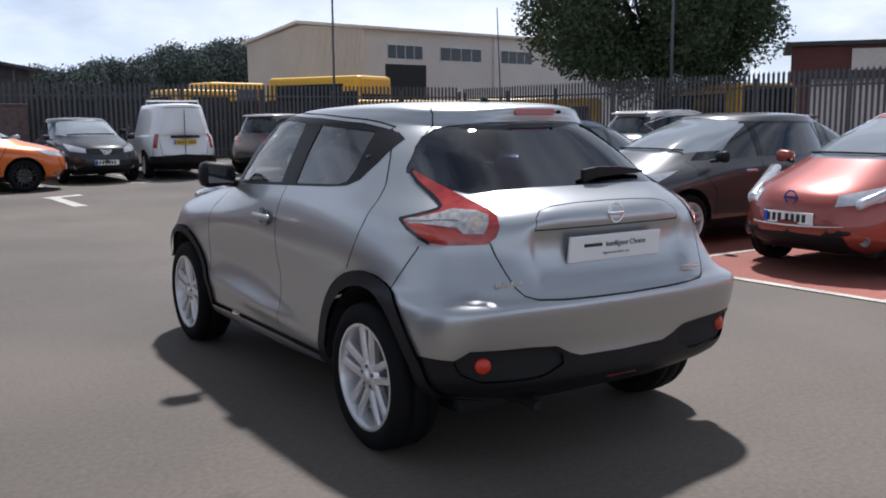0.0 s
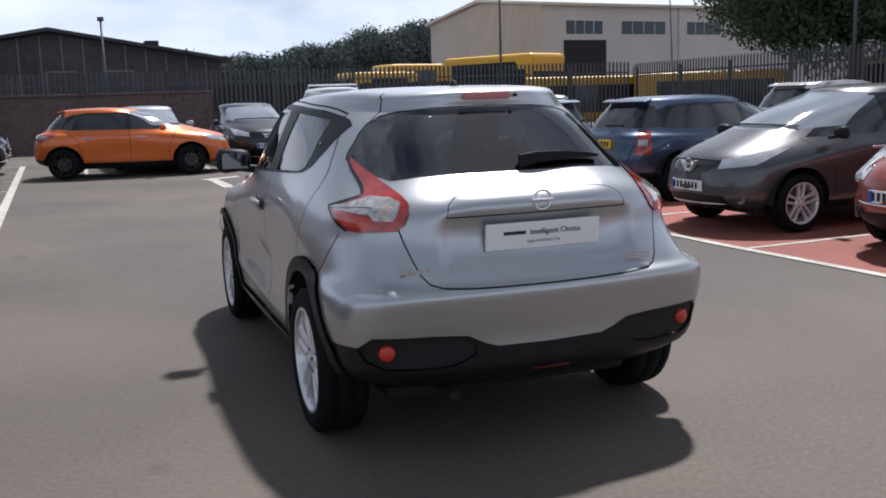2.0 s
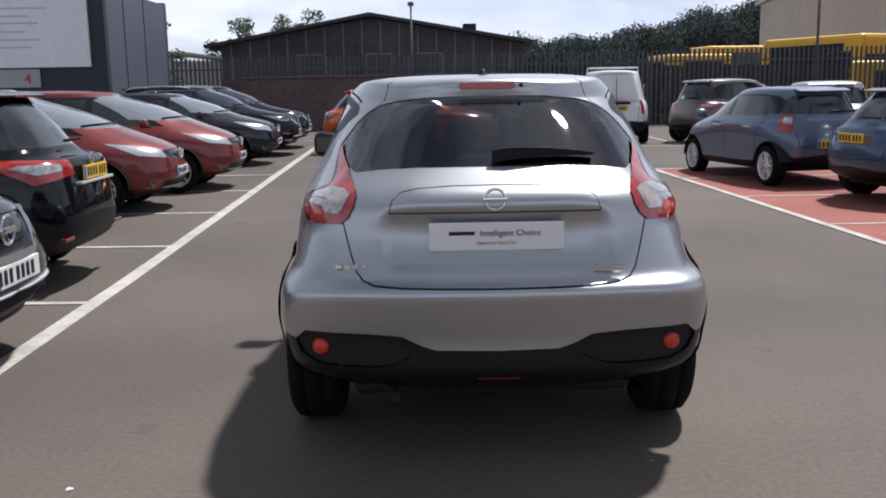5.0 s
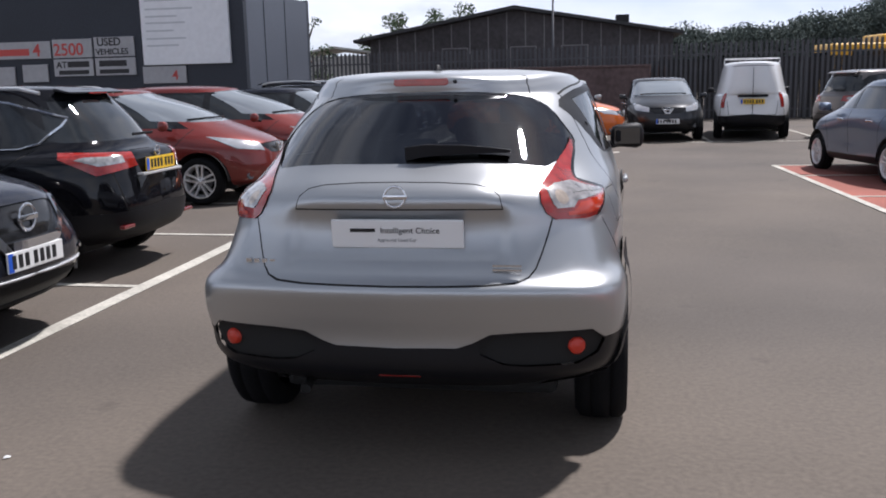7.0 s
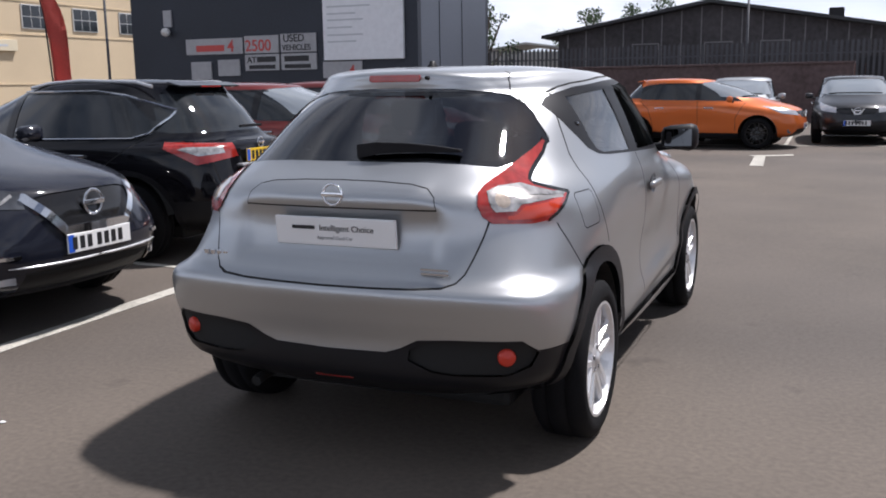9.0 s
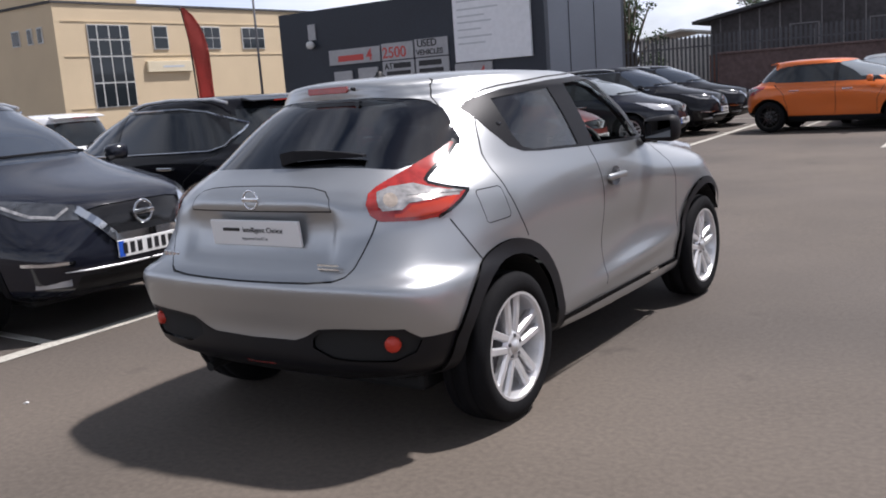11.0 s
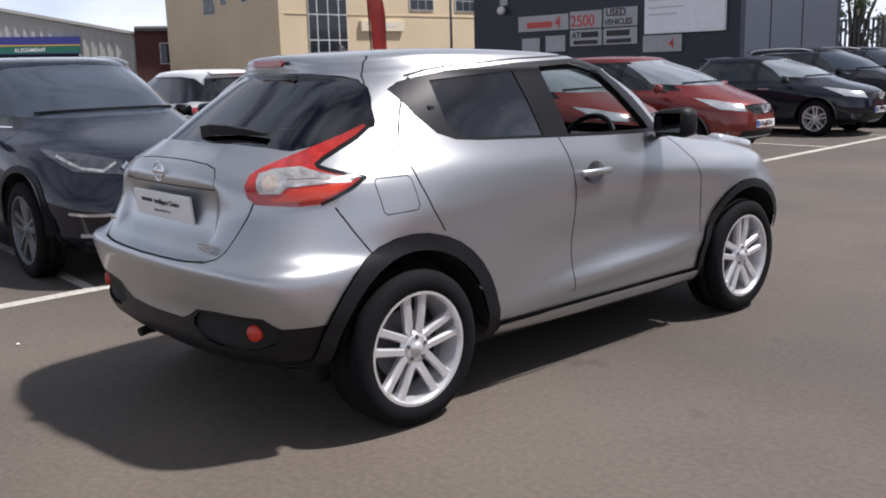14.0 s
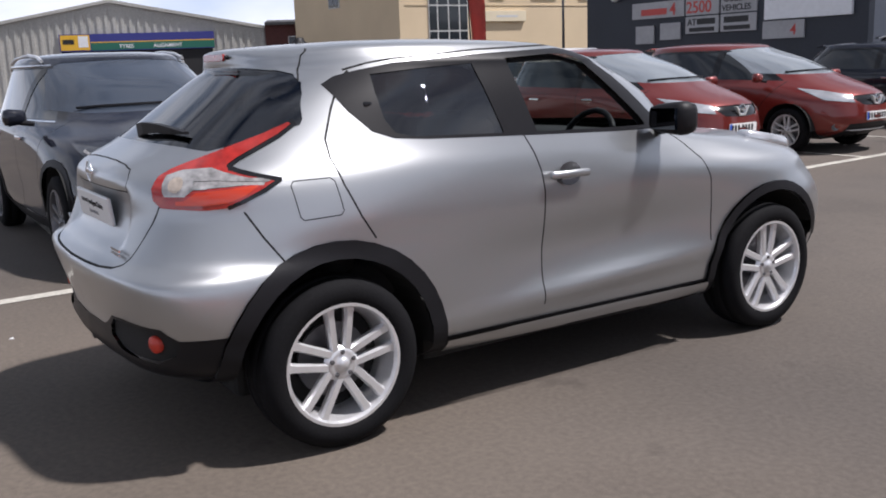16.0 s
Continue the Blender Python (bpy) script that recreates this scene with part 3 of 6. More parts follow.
def build_crossover():
    car = thing("silver_crossover", "silver compact crossover with black wheel-arch trim, parked alone on asphalt", "car")
    rows = [
        (-1.85, 1.90, 0.70, 0.79, 0.76, 0.305, 0.25, 0.26, 7.0, 4.0),
        (-1.982, 2.03, 0.845, 0.845, 0.84, 0.39, 0.31, 0.36, 9.0, 6.0),
        (-1.998, 2.08, 0.875, 0.862, 0.87, 0.53, 0.44, 0.50, 11.0, 6.0),
        (-2.028, 2.09, 0.884, 0.868, 0.88, 0.64, 0.57, 0.62, 11.0, 6.0),
        (-2.045, 2.07, 0.876, 0.868, 0.88, 0.735, 0.68, 0.72, 10.0, 5.6),
        (-1.984, 2.03, 0.856, 0.870, 0.865, 0.788, 0.79, 0.82, 8.0, 4.8),
        (-1.935, 1.95, 0.845, 0.868, 0.85, 0.92, 0.91, 0.92, 6.0, 4.2),
        (-1.915, 1.72, 0.820, 0.852, 0.80, 1.07, 1.03, 1.00, 5.0, 3.2),
        (-1.745, 1.02, 0.765, 0.822, 0.800, 1.185, 1.135, 1.08, 4.2, 5.0),
        (-1.53, 0.76, 0.700, 0.758, 0.735, 1.34, 1.32, 1.29, 3.8, 5.0),
        (-1.399, 0.512, 0.632, 0.703, 0.69, 1.436, 1.441, 1.418, 3.3, 5.0),
        (-1.364, 0.46, 0.618, 0.69, 0.68, 1.461, 1.470, 1.445, 3.2, 5.0),
        (-1.366, 0.30, 0.582, 0.640, 0.63, 1.500, 1.515, 1.495, 2.9, 5.0),
        (-1.342, 0.14, 0.520, 0.575, 0.56, 1.541, 1.545, 1.530, 2.8, 4.6),
        (-1.10, -0.10, 0.34, 0.36, 0.32, 1.560, 1.566, 1.553, 2.8, 3.0),
        (-0.90, -0.40, 0.001, 0.001, 0.001, 1.568, 1.572, 1.568, 2.4, 2.4),
    ]
    per = [4, 5, 5, 5, 5, 6, 6, 7, 8, 5, 3, 4, 4, 4, 3]
    bm = right_half(rows, per, (0.125, 0.30), (44, 96, 22), crossover_shape)
    tail = lambda c: c.y < -1.25 and c.x > 0.45
    zones = []
    # black plastic below
    zones.append(("cladding", "side", [(-1.66, 0.10), (0.90, 0.10), (0.90, 0.339), (-0.80, 0.347), (-0.86, 0.388), (-1.66, 0.388)], lambda c: c.x > 0.55))
    zones.append(("sill", "side", [(-0.86, 0.296), (0.86, 0.284), (0.86, 0.332), (-0.86, 0.342)], lambda c: c.x > 0.55))
    zones.append(("bumper_trim", "end", [(-0.01, 0.1), (1.0, 0.1), (1.0, 0.527), (0.80, 0.530), (0.755, 0.572), (0.50, 0.566), (0.37, 0.556), (0.30, 0.520), (0.24, 0.500), (-0.01, 0.496)], lambda c: c.y < -1.60))
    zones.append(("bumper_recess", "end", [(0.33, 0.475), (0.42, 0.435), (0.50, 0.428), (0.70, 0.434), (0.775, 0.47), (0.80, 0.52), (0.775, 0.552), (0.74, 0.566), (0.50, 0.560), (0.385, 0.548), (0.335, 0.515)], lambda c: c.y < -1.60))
    zones.append(("front_trim", "end", [(-0.01, 0.1), (1.0, 0.1), (1.0, 0.48), (-0.01, 0.56)], lambda c: c.y > 1.72))
    for cy, big in ((-1.265, 0.485), (1.265, 0.462)):
        zones.append(("arch_trim", "side", round_poly(cy, 0.334, big, 36), lambda c: c.x > 0.5 and (c.y < 1.4 or c.z > 0.46)))
        zones.append(("hole", "side", round_poly(cy, 0.334, 0.415, 36), lambda c: c.x > 0.30))
    # the band of windows
    zones.append(("window_trim", "side", [(-1.150, 1.392), (-1.09, 1.421), (-1.00, 1.441), (-0.85, 1.465), (-0.46, 1.490), (0.05, 1.506), (0.16, 1.488), (0.32, 1.372), (0.53, 1.180), (0.56, 1.112), (0.20, 1.122), (-0.31, 1.142), (-0.80, 1.162), (-0.94, 1.174), (-1.025, 1.205), (-1.095, 1.285)], lambda c: c.x > 0.5))
    zones.append(("rear_door_glass", "side", [(-0.955, 1.424), (-0.75, 1.440), (-0.50, 1.453), (-0.425, 1.160), (-0.86, 1.176), (-0.93, 1.195), (-0.962, 1.25), (-0.965, 1.35)], lambda c: c.x > 0.5))
    zones.append(("front_door_glass", "side", [(-0.325, 1.468), (-0.05, 1.480), (0.05, 1.478), (0.13, 1.445), (0.42, 1.175), (0.44, 1.135), (-0.25, 1.152)], lambda c: c.x > 0.5))
    # rear window, up to the lamps
    zones.append(("rear_window", "end", [(-0.01, 1.189), (0.30, 1.188), (0.45, 1.180), (0.56, 1.165), (0.60, 1.182), (0.664, 1.245), (0.652, 1.268), (0.633, 1.293), (0.580, 1.360), (0.535, 1.402), (0.470, 1.436), (0.40, 1.452), (0.25, 1.465), (-0.01, 1.472)], lambda c: c.y < -1.15 and c.z < 1.49))
    # windscreen
    zones.append(("windscreen", "end", [(-0.01, 1.115), (0.55, 1.10), (0.645, 1.13), (0.60, 1.30), (0.52, 1.47), (0.48, 1.495), (-0.01, 1.512)], lambda c: c.y > 0.14))
    # boomerang tail lamps
    rim_line = [(-0.476, 1.259), (-0.462, 1.248), (-0.506, 1.208), (-0.572, 1.167), (-0.622, 1.135), (-0.644, 1.115), (-0.634, 1.105), (-0.600, 1.094), (-0.530, 1.076), (-0.460, 1.059), (-0.500, 1.028), (-0.560, 0.996), (-0.612, 0.975)]
    zones.append(("tail_lamp", "rear_corner", [(-0.86, 0.978), (-0.895, 1.004), (-0.908, 1.045), (-0.892, 1.085), (-0.855, 1.108), (-0.805, 1.128), (-0.72, 1.159), (-0.65, 1.186), (-0.56, 1.220)] + rim_line + [(-0.70, 0.969)], tail))
    zones.append(("lamp_clear", "rear_corner", [(-0.862, 1.060), (-0.857, 1.088), (-0.80, 1.104), (-0.70, 1.108), (-0.650, 1.092), (-0.560, 1.070), (-0.476, 1.062), (-0.51, 1.050), (-0.63, 1.044), (-0.735, 1.040), (-0.765, 1.018), (-0.845, 1.018), (-0.858, 1.034)], tail))
    zones.append(("lamp_amber", "rear_corner", [(-0.725, 1.030), (-0.630, 1.038), (-0.520, 1.044), (-0.560, 1.012), (-0.615, 0.992), (-0.700, 0.986), (-0.80, 0.988), (-0.80, 1.002), (-0.770, 1.003)], tail))
    zones.append(("lamp_bowl", "rear_corner", [(-0.808 + 0.030 * math.cos(k * math.tau / 16), 1.056 + 0.026 * math.sin(k * math.tau / 16)) for k in range(16)], tail))
    zones += [("lamp_rib", "rear_corner", q, tail) for q in stripe([(-0.735, 1.060), (-0.66, 1.060), (-0.58, 1.054), (-0.51, 1.050)], 0.012)]
    zones += [("lamp_edge", "rear_corner", q, tail) for q in stripe(rim_line, 0.015)]
    # panel gaps, and a painted crease round the garnish
    gaps = []
    flap = [(-1.401, 1.035), (-1.388, 1.050), (-1.25, 1.052), (-1.234, 1.040), (-1.219, 0.93), (-1.232, 0.914), (-1.375, 0.908), (-1.388, 0.920), (-1.401, 1.035)]
    for line in ([(-1.030, 1.440), (-1.085, 1.40), (-1.155, 1.30), (-1.215, 1.19), (-1.222, 1.12), (-1.20, 1.02), (-1.15, 0.90), (-1.095, 0.81)],
                 [(-0.325, 1.145), (-0.29, 1.07), (-0.262, 0.98), (-0.250, 0.90), (-0.252, 0.70), (-0.262, 0.49), (-0.262, 0.40)],
                 [(0.56, 1.115), (0.66, 1.05), (0.76, 0.95), (0.80, 0.86), (0.815, 0.70), (0.815, 0.54)],
                 [(-1.045, 1.445), (-0.95, 1.468), (-0.85, 1.482), (-0.45, 1.508), (0.05, 1.522), (0.20, 1.497), (0.37, 1.38)],
                 [(-1.58, 0.955), (-1.53, 0.86), (-1.47, 0.77)]):
        gaps += [("gap", "side", q, lambda c: c.x > 0.42 and c.y > -1.62) for q in stripe(line, 0.0075)]
    gaps += [("flap_gap", "side", q, lambda c: c.x > 0.42 and c.y > -1.62) for q in stripe(flap, 0.004)]
    gaps += [("gap", "end", q, lambda c: c.y < -1.5) for q in stripe([(0.598, 0.985), (0.584, 0.93), (0.564, 0.865), (0.541, 0.805), (0.515, 0.775), (0.47, 0.760), (0.36, 0.753), (0.18, 0.750), (0.0, 0.749)], 0.0065)]
    gaps += [("gap", "end", q, lambda c: c.y < -1.5) for q in stripe([(0.0, 1.0275), (0.20, 1.0275), (0.412, 1.026)], 0.006)]
    gaps += [("gap", "side", q, lambda c: c.x > 0.40) for q in stripe([(-1.13, 1.535), (-1.162, 1.508), (-1.180, 1.465), (-1.215, 1.412), (-1.262, 1.360)], 0.005)]
    # top crease of the garnish, its shade drawn as a thin dark line
    gaps += [("gap", "end", q, lambda c: c.y < -1.5) for q in stripe([(0.412, 1.030), (0.400, 1.075), (0.365, 1.105), (0.30, 1.119), (0.165, 1.126), (0.0, 1.128)], 0.0035)]
    zones = gaps + zones
    verts, normals, groups = split_body(bm, zones)
    groups.pop("hole", None)
    zone_mesh("body", verts, normals, groups["body"], M_SILVER, car, "metallic silver painted body")
    gap_side = [f for f in groups["gap"] if min(verts[i].x for i in f) > 0.6 or min(verts[i].y for i in f) > -1.45]
    gap_rear = [f for f in groups["gap"] if f not in gap_side]
    for s in ("right", "left"):
        zone_mesh("panel_gap", verts, normals, gap_side, M_GAP, car, "dark shut lines between panels", s, -0.0015)
    zone_mesh("filler_flap_gap", verts, normals, groups["flap_gap"], M_GAP, car, "thin shut line round the filler flap", "right", -0.0015)
    zone_mesh("wing_patch", verts, normals, groups["flap_gap"], M_SILVER, car, "", "left")
    zone_mesh("tailgate_gap", verts, normals, gap_rear, M_GAP, car, "dark shut line round the tailgate, and a painted crease above the plate", push=-0.0015)
    # lining of the cabin, a few centimetres inside the skin
    lining = [f for t in ("body", "window_trim", "gap") for f in groups[t] if min(verts[i].z for i in f) > 0.70]
    zone_mesh("cabin_lining", verts, normals, lining, M_INTERIOR, car, "black cabin lining", push=-0.035)
    for s in ("right", "left"):
        zone_mesh("side_cladding", verts, normals, groups["cladding"], M_TRIM, car, "black plastic cladding", s, 0.006)
        zone_mesh("sill_strip", verts, normals, groups["sill"], M_SILVER, car, "silver strip along the sill", s, 0.022)
        zone_mesh("window_surround", verts, normals, groups["window_trim"], M_SURROUND, car, "satin black window surround", s, 0.001)
        zone_mesh("rear_door_window", verts, normals, groups["rear_door_glass"], M_PRIVACY, car, "dark privacy glass", s, -0.003)
        if s == "left":      # the right one is wound down
            zone_mesh("front_door_window", verts, normals, groups["front_door_glass"], M_GLASS, car, "clear side glass", s, -0.003)
        lamp = zone_mesh("tail_lamp", verts, normals, groups["tail_lamp"], M_REDLENS, car, "red boomerang tail lamp", s, 0.006)
        zone_mesh("reversing_lens", verts, normals, groups["lamp_clear"], M_CLEARLENS, lamp, "clear silvered lens", s, 0.008)
        zone_mesh("indicator_lens", verts, normals, groups["lamp_amber"], M_AMBER, lamp, "orange-red lower lens", s, 0.007)
        zone_mesh("lamp_surround", verts, normals, groups["lamp_edge"], M_GLOSSBLACK, lamp, "black edge of the lamp", s, 0.004)
        zone_mesh("bulb_bowl", verts, normals, groups["lamp_bowl"], M_BULB, lamp, "pale amber bulb behind the lens", s, 0.0082)
        zone_mesh("lens_rib", verts, normals, groups["lamp_rib"], M_BOWL, lamp, "grey ribs behind the clear lens", s, 0.006)
        arch = [f for f in groups["arch_trim"]]
        for name, pick in (("rear_arch_trim", lambda y: y < 0), ("front_arch_trim", lambda y: y > 0)):
            zone_mesh(name, verts, normals, [f for f in arch if pick(verts[f[0]].y)], M_TRIM, car, "black plastic arch moulding", s, 0.016)
    zone_mesh("rear_window", verts, normals, groups["rear_window"], M_PRIVACY, car, "dark tinted rear window", push=-0.003)
    zone_mesh("windscreen", verts, normals, groups["windscreen"], M_GLASS, car, "clear windscreen", push=-0.003)
    zone_mesh("rear_bumper_trim", verts, normals, groups["bumper_trim"], M_BUMPER, car, "black plastic lower bumper", push=0.002)
    zone_mesh("front_bumper_trim", verts, normals, groups["front_trim"], M_TRIM, car, "black plastic lower bumper", push=0.002)
    # barely sunk: flat black puts the shade of a deep recess into its colour
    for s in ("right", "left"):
        zone_mesh("bumper_recess", verts, normals, groups["bumper_recess"], M_GAP, car, "shallow bumper recess, its shade painted black", s, -0.012)
    # underside and arches
    part("underbody", box_bm(-0.60, 0.60, -1.60, 1.75, 0.19, 0.40, 0.03), M_GAP, car, "dark underbody")
    part("floor_pan", box_bm(-0.70, 0.70, -0.80, 0.80, 0.20, 0.38, 0.03), M_GAP, car, "dark floor pan")
    for y in (-1.265, 1.265):
        arch_liner(car, y, 0.334, 0.418, 0.50, 0.865, 0.0 if y < 0 else 0.5, math.pi - 0.2 if y < 0 else math.pi + 0.12)
        for s in (1, -1):
            wheel(car, s * 0.783, y, 0.337, 0.240, s, 0.222)
    # reflectors, fog lamp and exhaust
    for s in (1, -1):
        r = lathe_bm([(0.05, 0.033), (-0.010, 0.033), (-0.016, 0.025), (-0.020, 0.001)], 20, "y")
        bmesh.ops.transform(r, verts=r.verts, matrix=Matrix.Translation((s * 0.694, -1.914, 0.506)) @ Matrix.Rotation(radians(s * 24), 4, "Z"))
        part("rear_reflector", r, M_REFLECTOR, car, "round red reflector", True)
    part("fog_lamp", box_bm(-0.080, 0.095, -1.975, -1.90, 0.372, 0.400, 0.008), M_REDDARK, car, "dark red fog lamp")
    # gap black on the pipe paints in the shade below the bumper
    part("exhaust_pipe", tube_bm([(-0.42, -1.5, 0.29), (-0.42, -1.75, 0.29), (-0.41, -1.86, 0.292), (-0.405, -1.905, 0.286)], 0.022, 12), M_GAP, car, "steel exhaust pipe, blackened to match the shade under the bumper")
    # high brake lamp
    lampb = prism_bm([(-0.122, 1.506), (-0.112, 1.496), (0.112, 1.496), (0.122, 1.506), (0.119, 1.526), (-0.119, 1.526)], -1.371, -1.357, "y", None, 0.003)
    part("high_brake_lamp", lampb, M_REDLENS, car, "red high-level brake lamp")
    part("spray_nozzle", lathe_bm([(-1.372, 0.001), (-1.372, 0.008), (-1.356, 0.010)], 10, "y"), M_TRIM, car).location = (0.150, 0, 1.512)
    # aerial base
    fin = lathe_bm([(0.0, 0.034), (0.012, 0.032), (0.022, 0.020), (0.035, 0.017), (0.038, 0.001)], 16, "z")
    bmesh.ops.scale(fin, vec=(0.8, 1.2, 1.0), verts=fin.verts)
    fin_ob = part("aerial_base", fin, M_TRIM, car, "black aerial foot on the roof", True)
    fin_ob.location = (0.0, -0.96, 1.556)
    # wiper
    wiper = bmesh.new()
    arm = [(0.0, -1.698, 1.226), (0.08, -1.698, 1.240), (0.22, -1.680, 1.242), (0.34, -1.660, 1.236), (0.42, -1.640, 1.230)]
    for (ax, ay, az), (bx, by, bz), h0, h1 in zip(arm, arm[1:], (0.055, 0.048, 0.036, 0.024), (0.048, 0.036, 0.024, 0.010)):
        v = [wiper.verts.new(p) for p in ((ax, ay - 0.022, az - h0 / 2), (bx, by - 0.022, bz - h1 / 2), (bx, by - 0.026, bz + h1 / 2), (ax, ay - 0.026, az + h0 / 2), (ax, ay, az - h0 / 2), (bx, by, bz - h1 / 2), (bx, by, bz + h1 / 2), (ax, ay, az + h0 / 2))]
        for f in ((0, 1, 2, 3), (4, 7, 6, 5), (0, 4, 5, 1), (3, 2, 6, 7), (0, 3, 7, 4), (1, 5, 6, 2)):
            wiper.faces.new([v[i] for i in f])
    part("rear_wiper", wiper, M_TRIM, car, "black rear wiper")
    # tailgate garnish: a swelling above the plate
    number = part("display_plate", box_bm(-0.262, 0.262, -0.008, 0.008, -0.056, 0.056, 0.005), M_PLATEWHITE, car, "white dealer plate with dark lettering")
    number.matrix_basis = pose(0.004, -1.922, 0.935, 6, 0, 0)
    for text, size, z, mat in (("Intelligent Choice", 0.033, 0.014, M_INK), ("Approved Used Car", 0.019, -0.024, M_INKGREY)):
        fc = bpy.data.curves.new("lettering", "FONT")
        fc.body, fc.size, fc.align_x, fc.extrude = text, size, "CENTER", 0.0008
        if size > 0.03:
            fc.align_x = "LEFT"
        tob = new("plate_lettering", fc)
        tob.parent = number
        fc.materials.append(mat)
        tob.matrix_basis = pose(-0.065 if size > 0.03 else 0.0, -0.0095, z - size * 0.3, 90, 0, 0)
    part("text_bar", box_bm(-0.185, -0.085, -0.0105, -0.008, 0.008, 0.022), M_INK, number)
    round_badge(car, -1.928, 1.078, -1, 0.040)
    mark_y = min(verts, key=lambda v: (v.x - 0.58) ** 2 + (v.z - 0.822) ** 2 + (9 if v.y > -1.5 else 0)).y
    for k in range(4):
        mark = part("model_bar", box_bm(-0.640 + k * 0.036, -0.640 + k * 0.036 + 0.026, -0.005, 0.005, -0.010, 0.010, 0.002), M_CHROME, car, "small chrome mark on the wing")
        mark.matrix_basis = Matrix.Translation((0.005, mark_y - 0.105, 0.822)) @ Matrix.Rotation(radians(-9.5), 4, "Z")
    for z0 in (0.004, -0.012):
        mark = part("trim_bar", box_bm(-0.055, 0.055, -0.003, 0.003, z0, z0 + 0.008), M_CHROME, car, "small chrome mark on the tailgate")
        mark.matrix_basis = pose(0.435, -1.962, 0.812)
    # front door handles
    for s in (1, -1):
        h = box_bm(-0.014, 0.014, -0.11, 0.11, -0.017, 0.017, 0.012)
        for v in h.verts:
            v.co.x -= 0.9 * v.co.y * v.co.y
        grip = part("door_handle", h, M_SILVER, car, "silver pull handle", True)
        grip.matrix_basis = Matrix.Translation((s * 0.905, -0.13, 0.966)) @ Matrix.Diagonal((s, 1, 1, 1))
        cup = lathe_bm([(0.0, 0.001), (0.003, 0.040), (0.012, 0.052)], 20)
        cup_ob = part("handle_cup", cup, M_ALLOY_DARK, car, "hollow behind the handle", True)
        cup_ob.matrix_basis = Matrix.Translation((s * 0.868, -0.12, 0.965)) @ Matrix.Diagonal((s, 1.25, 1, 1))
        # hidden rear handle in the window frame
        part("rear_handle", box_bm(s * 0.688 - 0.022, s * 0.688 + 0.022, -1.03, -0.985, 1.245, 1.32, 0.012), M_GLOSSBLACK, car, "black handle hidden in the window frame")
    door_mirror(car, 0.915, 0.48, 1.168, 0.20, 0.13, 0.155, M_TRIM)
    # head lamps standing on the wings
    for s in (1, -1):
        hl = box_bm(-0.065, 0.065, -0.16, 0.16, -0.045, 0.040, 0.036)
        for v in hl.verts:
            v.co.z += -0.28 * v.co.y if v.co.y > 0 else -0.10 * v.co.y
            v.co.x *= 1.0 - 0.9 * abs(v.co.y)
        ob = part("head_lamp", hl, M_HEADLENS, car, "clear lamp standing on the wing", True)
        ob.matrix_basis = Matrix.Translation((s * 0.60, 1.53, 0.985)) @ Matrix.Rotation(radians(s * -10), 4, "Z")
    # cabin: seats, wheel, dash
    def seat(name, x, y, w, back_h):
        st = new(name)
        st.parent = car
        part("cushion", box_bm(x - w / 2, x + w / 2, y - 0.25, y + 0.25, 0.50, 0.66, 0.05), M_INTERIOR, st, smooth=True)
        b = box_bm(-w / 2, w / 2, -0.07, 0.07, 0, back_h, 0.05)
        bo = part("seat_back", b, M_INTERIOR, st, smooth=True)
        bo.matrix_basis = pose(x, y - 0.26, 0.62, 12, 0, 0)
        hr = part("headrest", box_bm(-0.13, 0.13, -0.045, 0.045, 0, 0.17, 0.04), M_INTERIOR, st, smooth=True)
        hr.matrix_basis = pose(x, y - 0.26 - 0.2 * back_h - 0.02, 0.62 + back_h + 0.02, 8, 0, 0)
    for s in (1, -1):
        seat("front_seat", s * 0.36, 0.0, 0.50, 0.60)
        seat("rear_seat", s * 0.36, -0.86, 0.58, 0.52)
    rim = bmesh.new()
    tube_bm([(0.185 * math.cos(k * math.tau / 24), 0.185 * math.sin(k * math.tau / 24), 0) for k in range(25)], 0.016, 8, rim)
    box_bm(-0.17, 0.17, -0.03, 0.03, -0.02, 0.02, 0.01, rim)
    sw = part("steering_wheel", rim, M_TRIM, car, "black steering wheel", True)
    sw.matrix_basis = pose(0.36, 0.44, 1.02, 65, 0, 0)
    part("dashboard", box_bm(-0.70, 0.70, 0.55, 0.95, 0.75, 1.06, 0.06), M_INTERIOR, car, "black dashboard", True)
    part("cabin_floor", box_bm(-0.60, 0.60, -1.75, 1.0, 0.34, 0.37), M_INTERIOR, car)
    part("side_floor", box_bm(-0.825, 0.825, -0.83, 0.83, 0.372, 0.39), M_INTERIOR, car)
    part("boot_floor", box_bm(-0.74, 0.74, -1.93, -1.55, 0.60, 0.62), M_INTERIOR, car)
    return car


crossover = build_crossover()

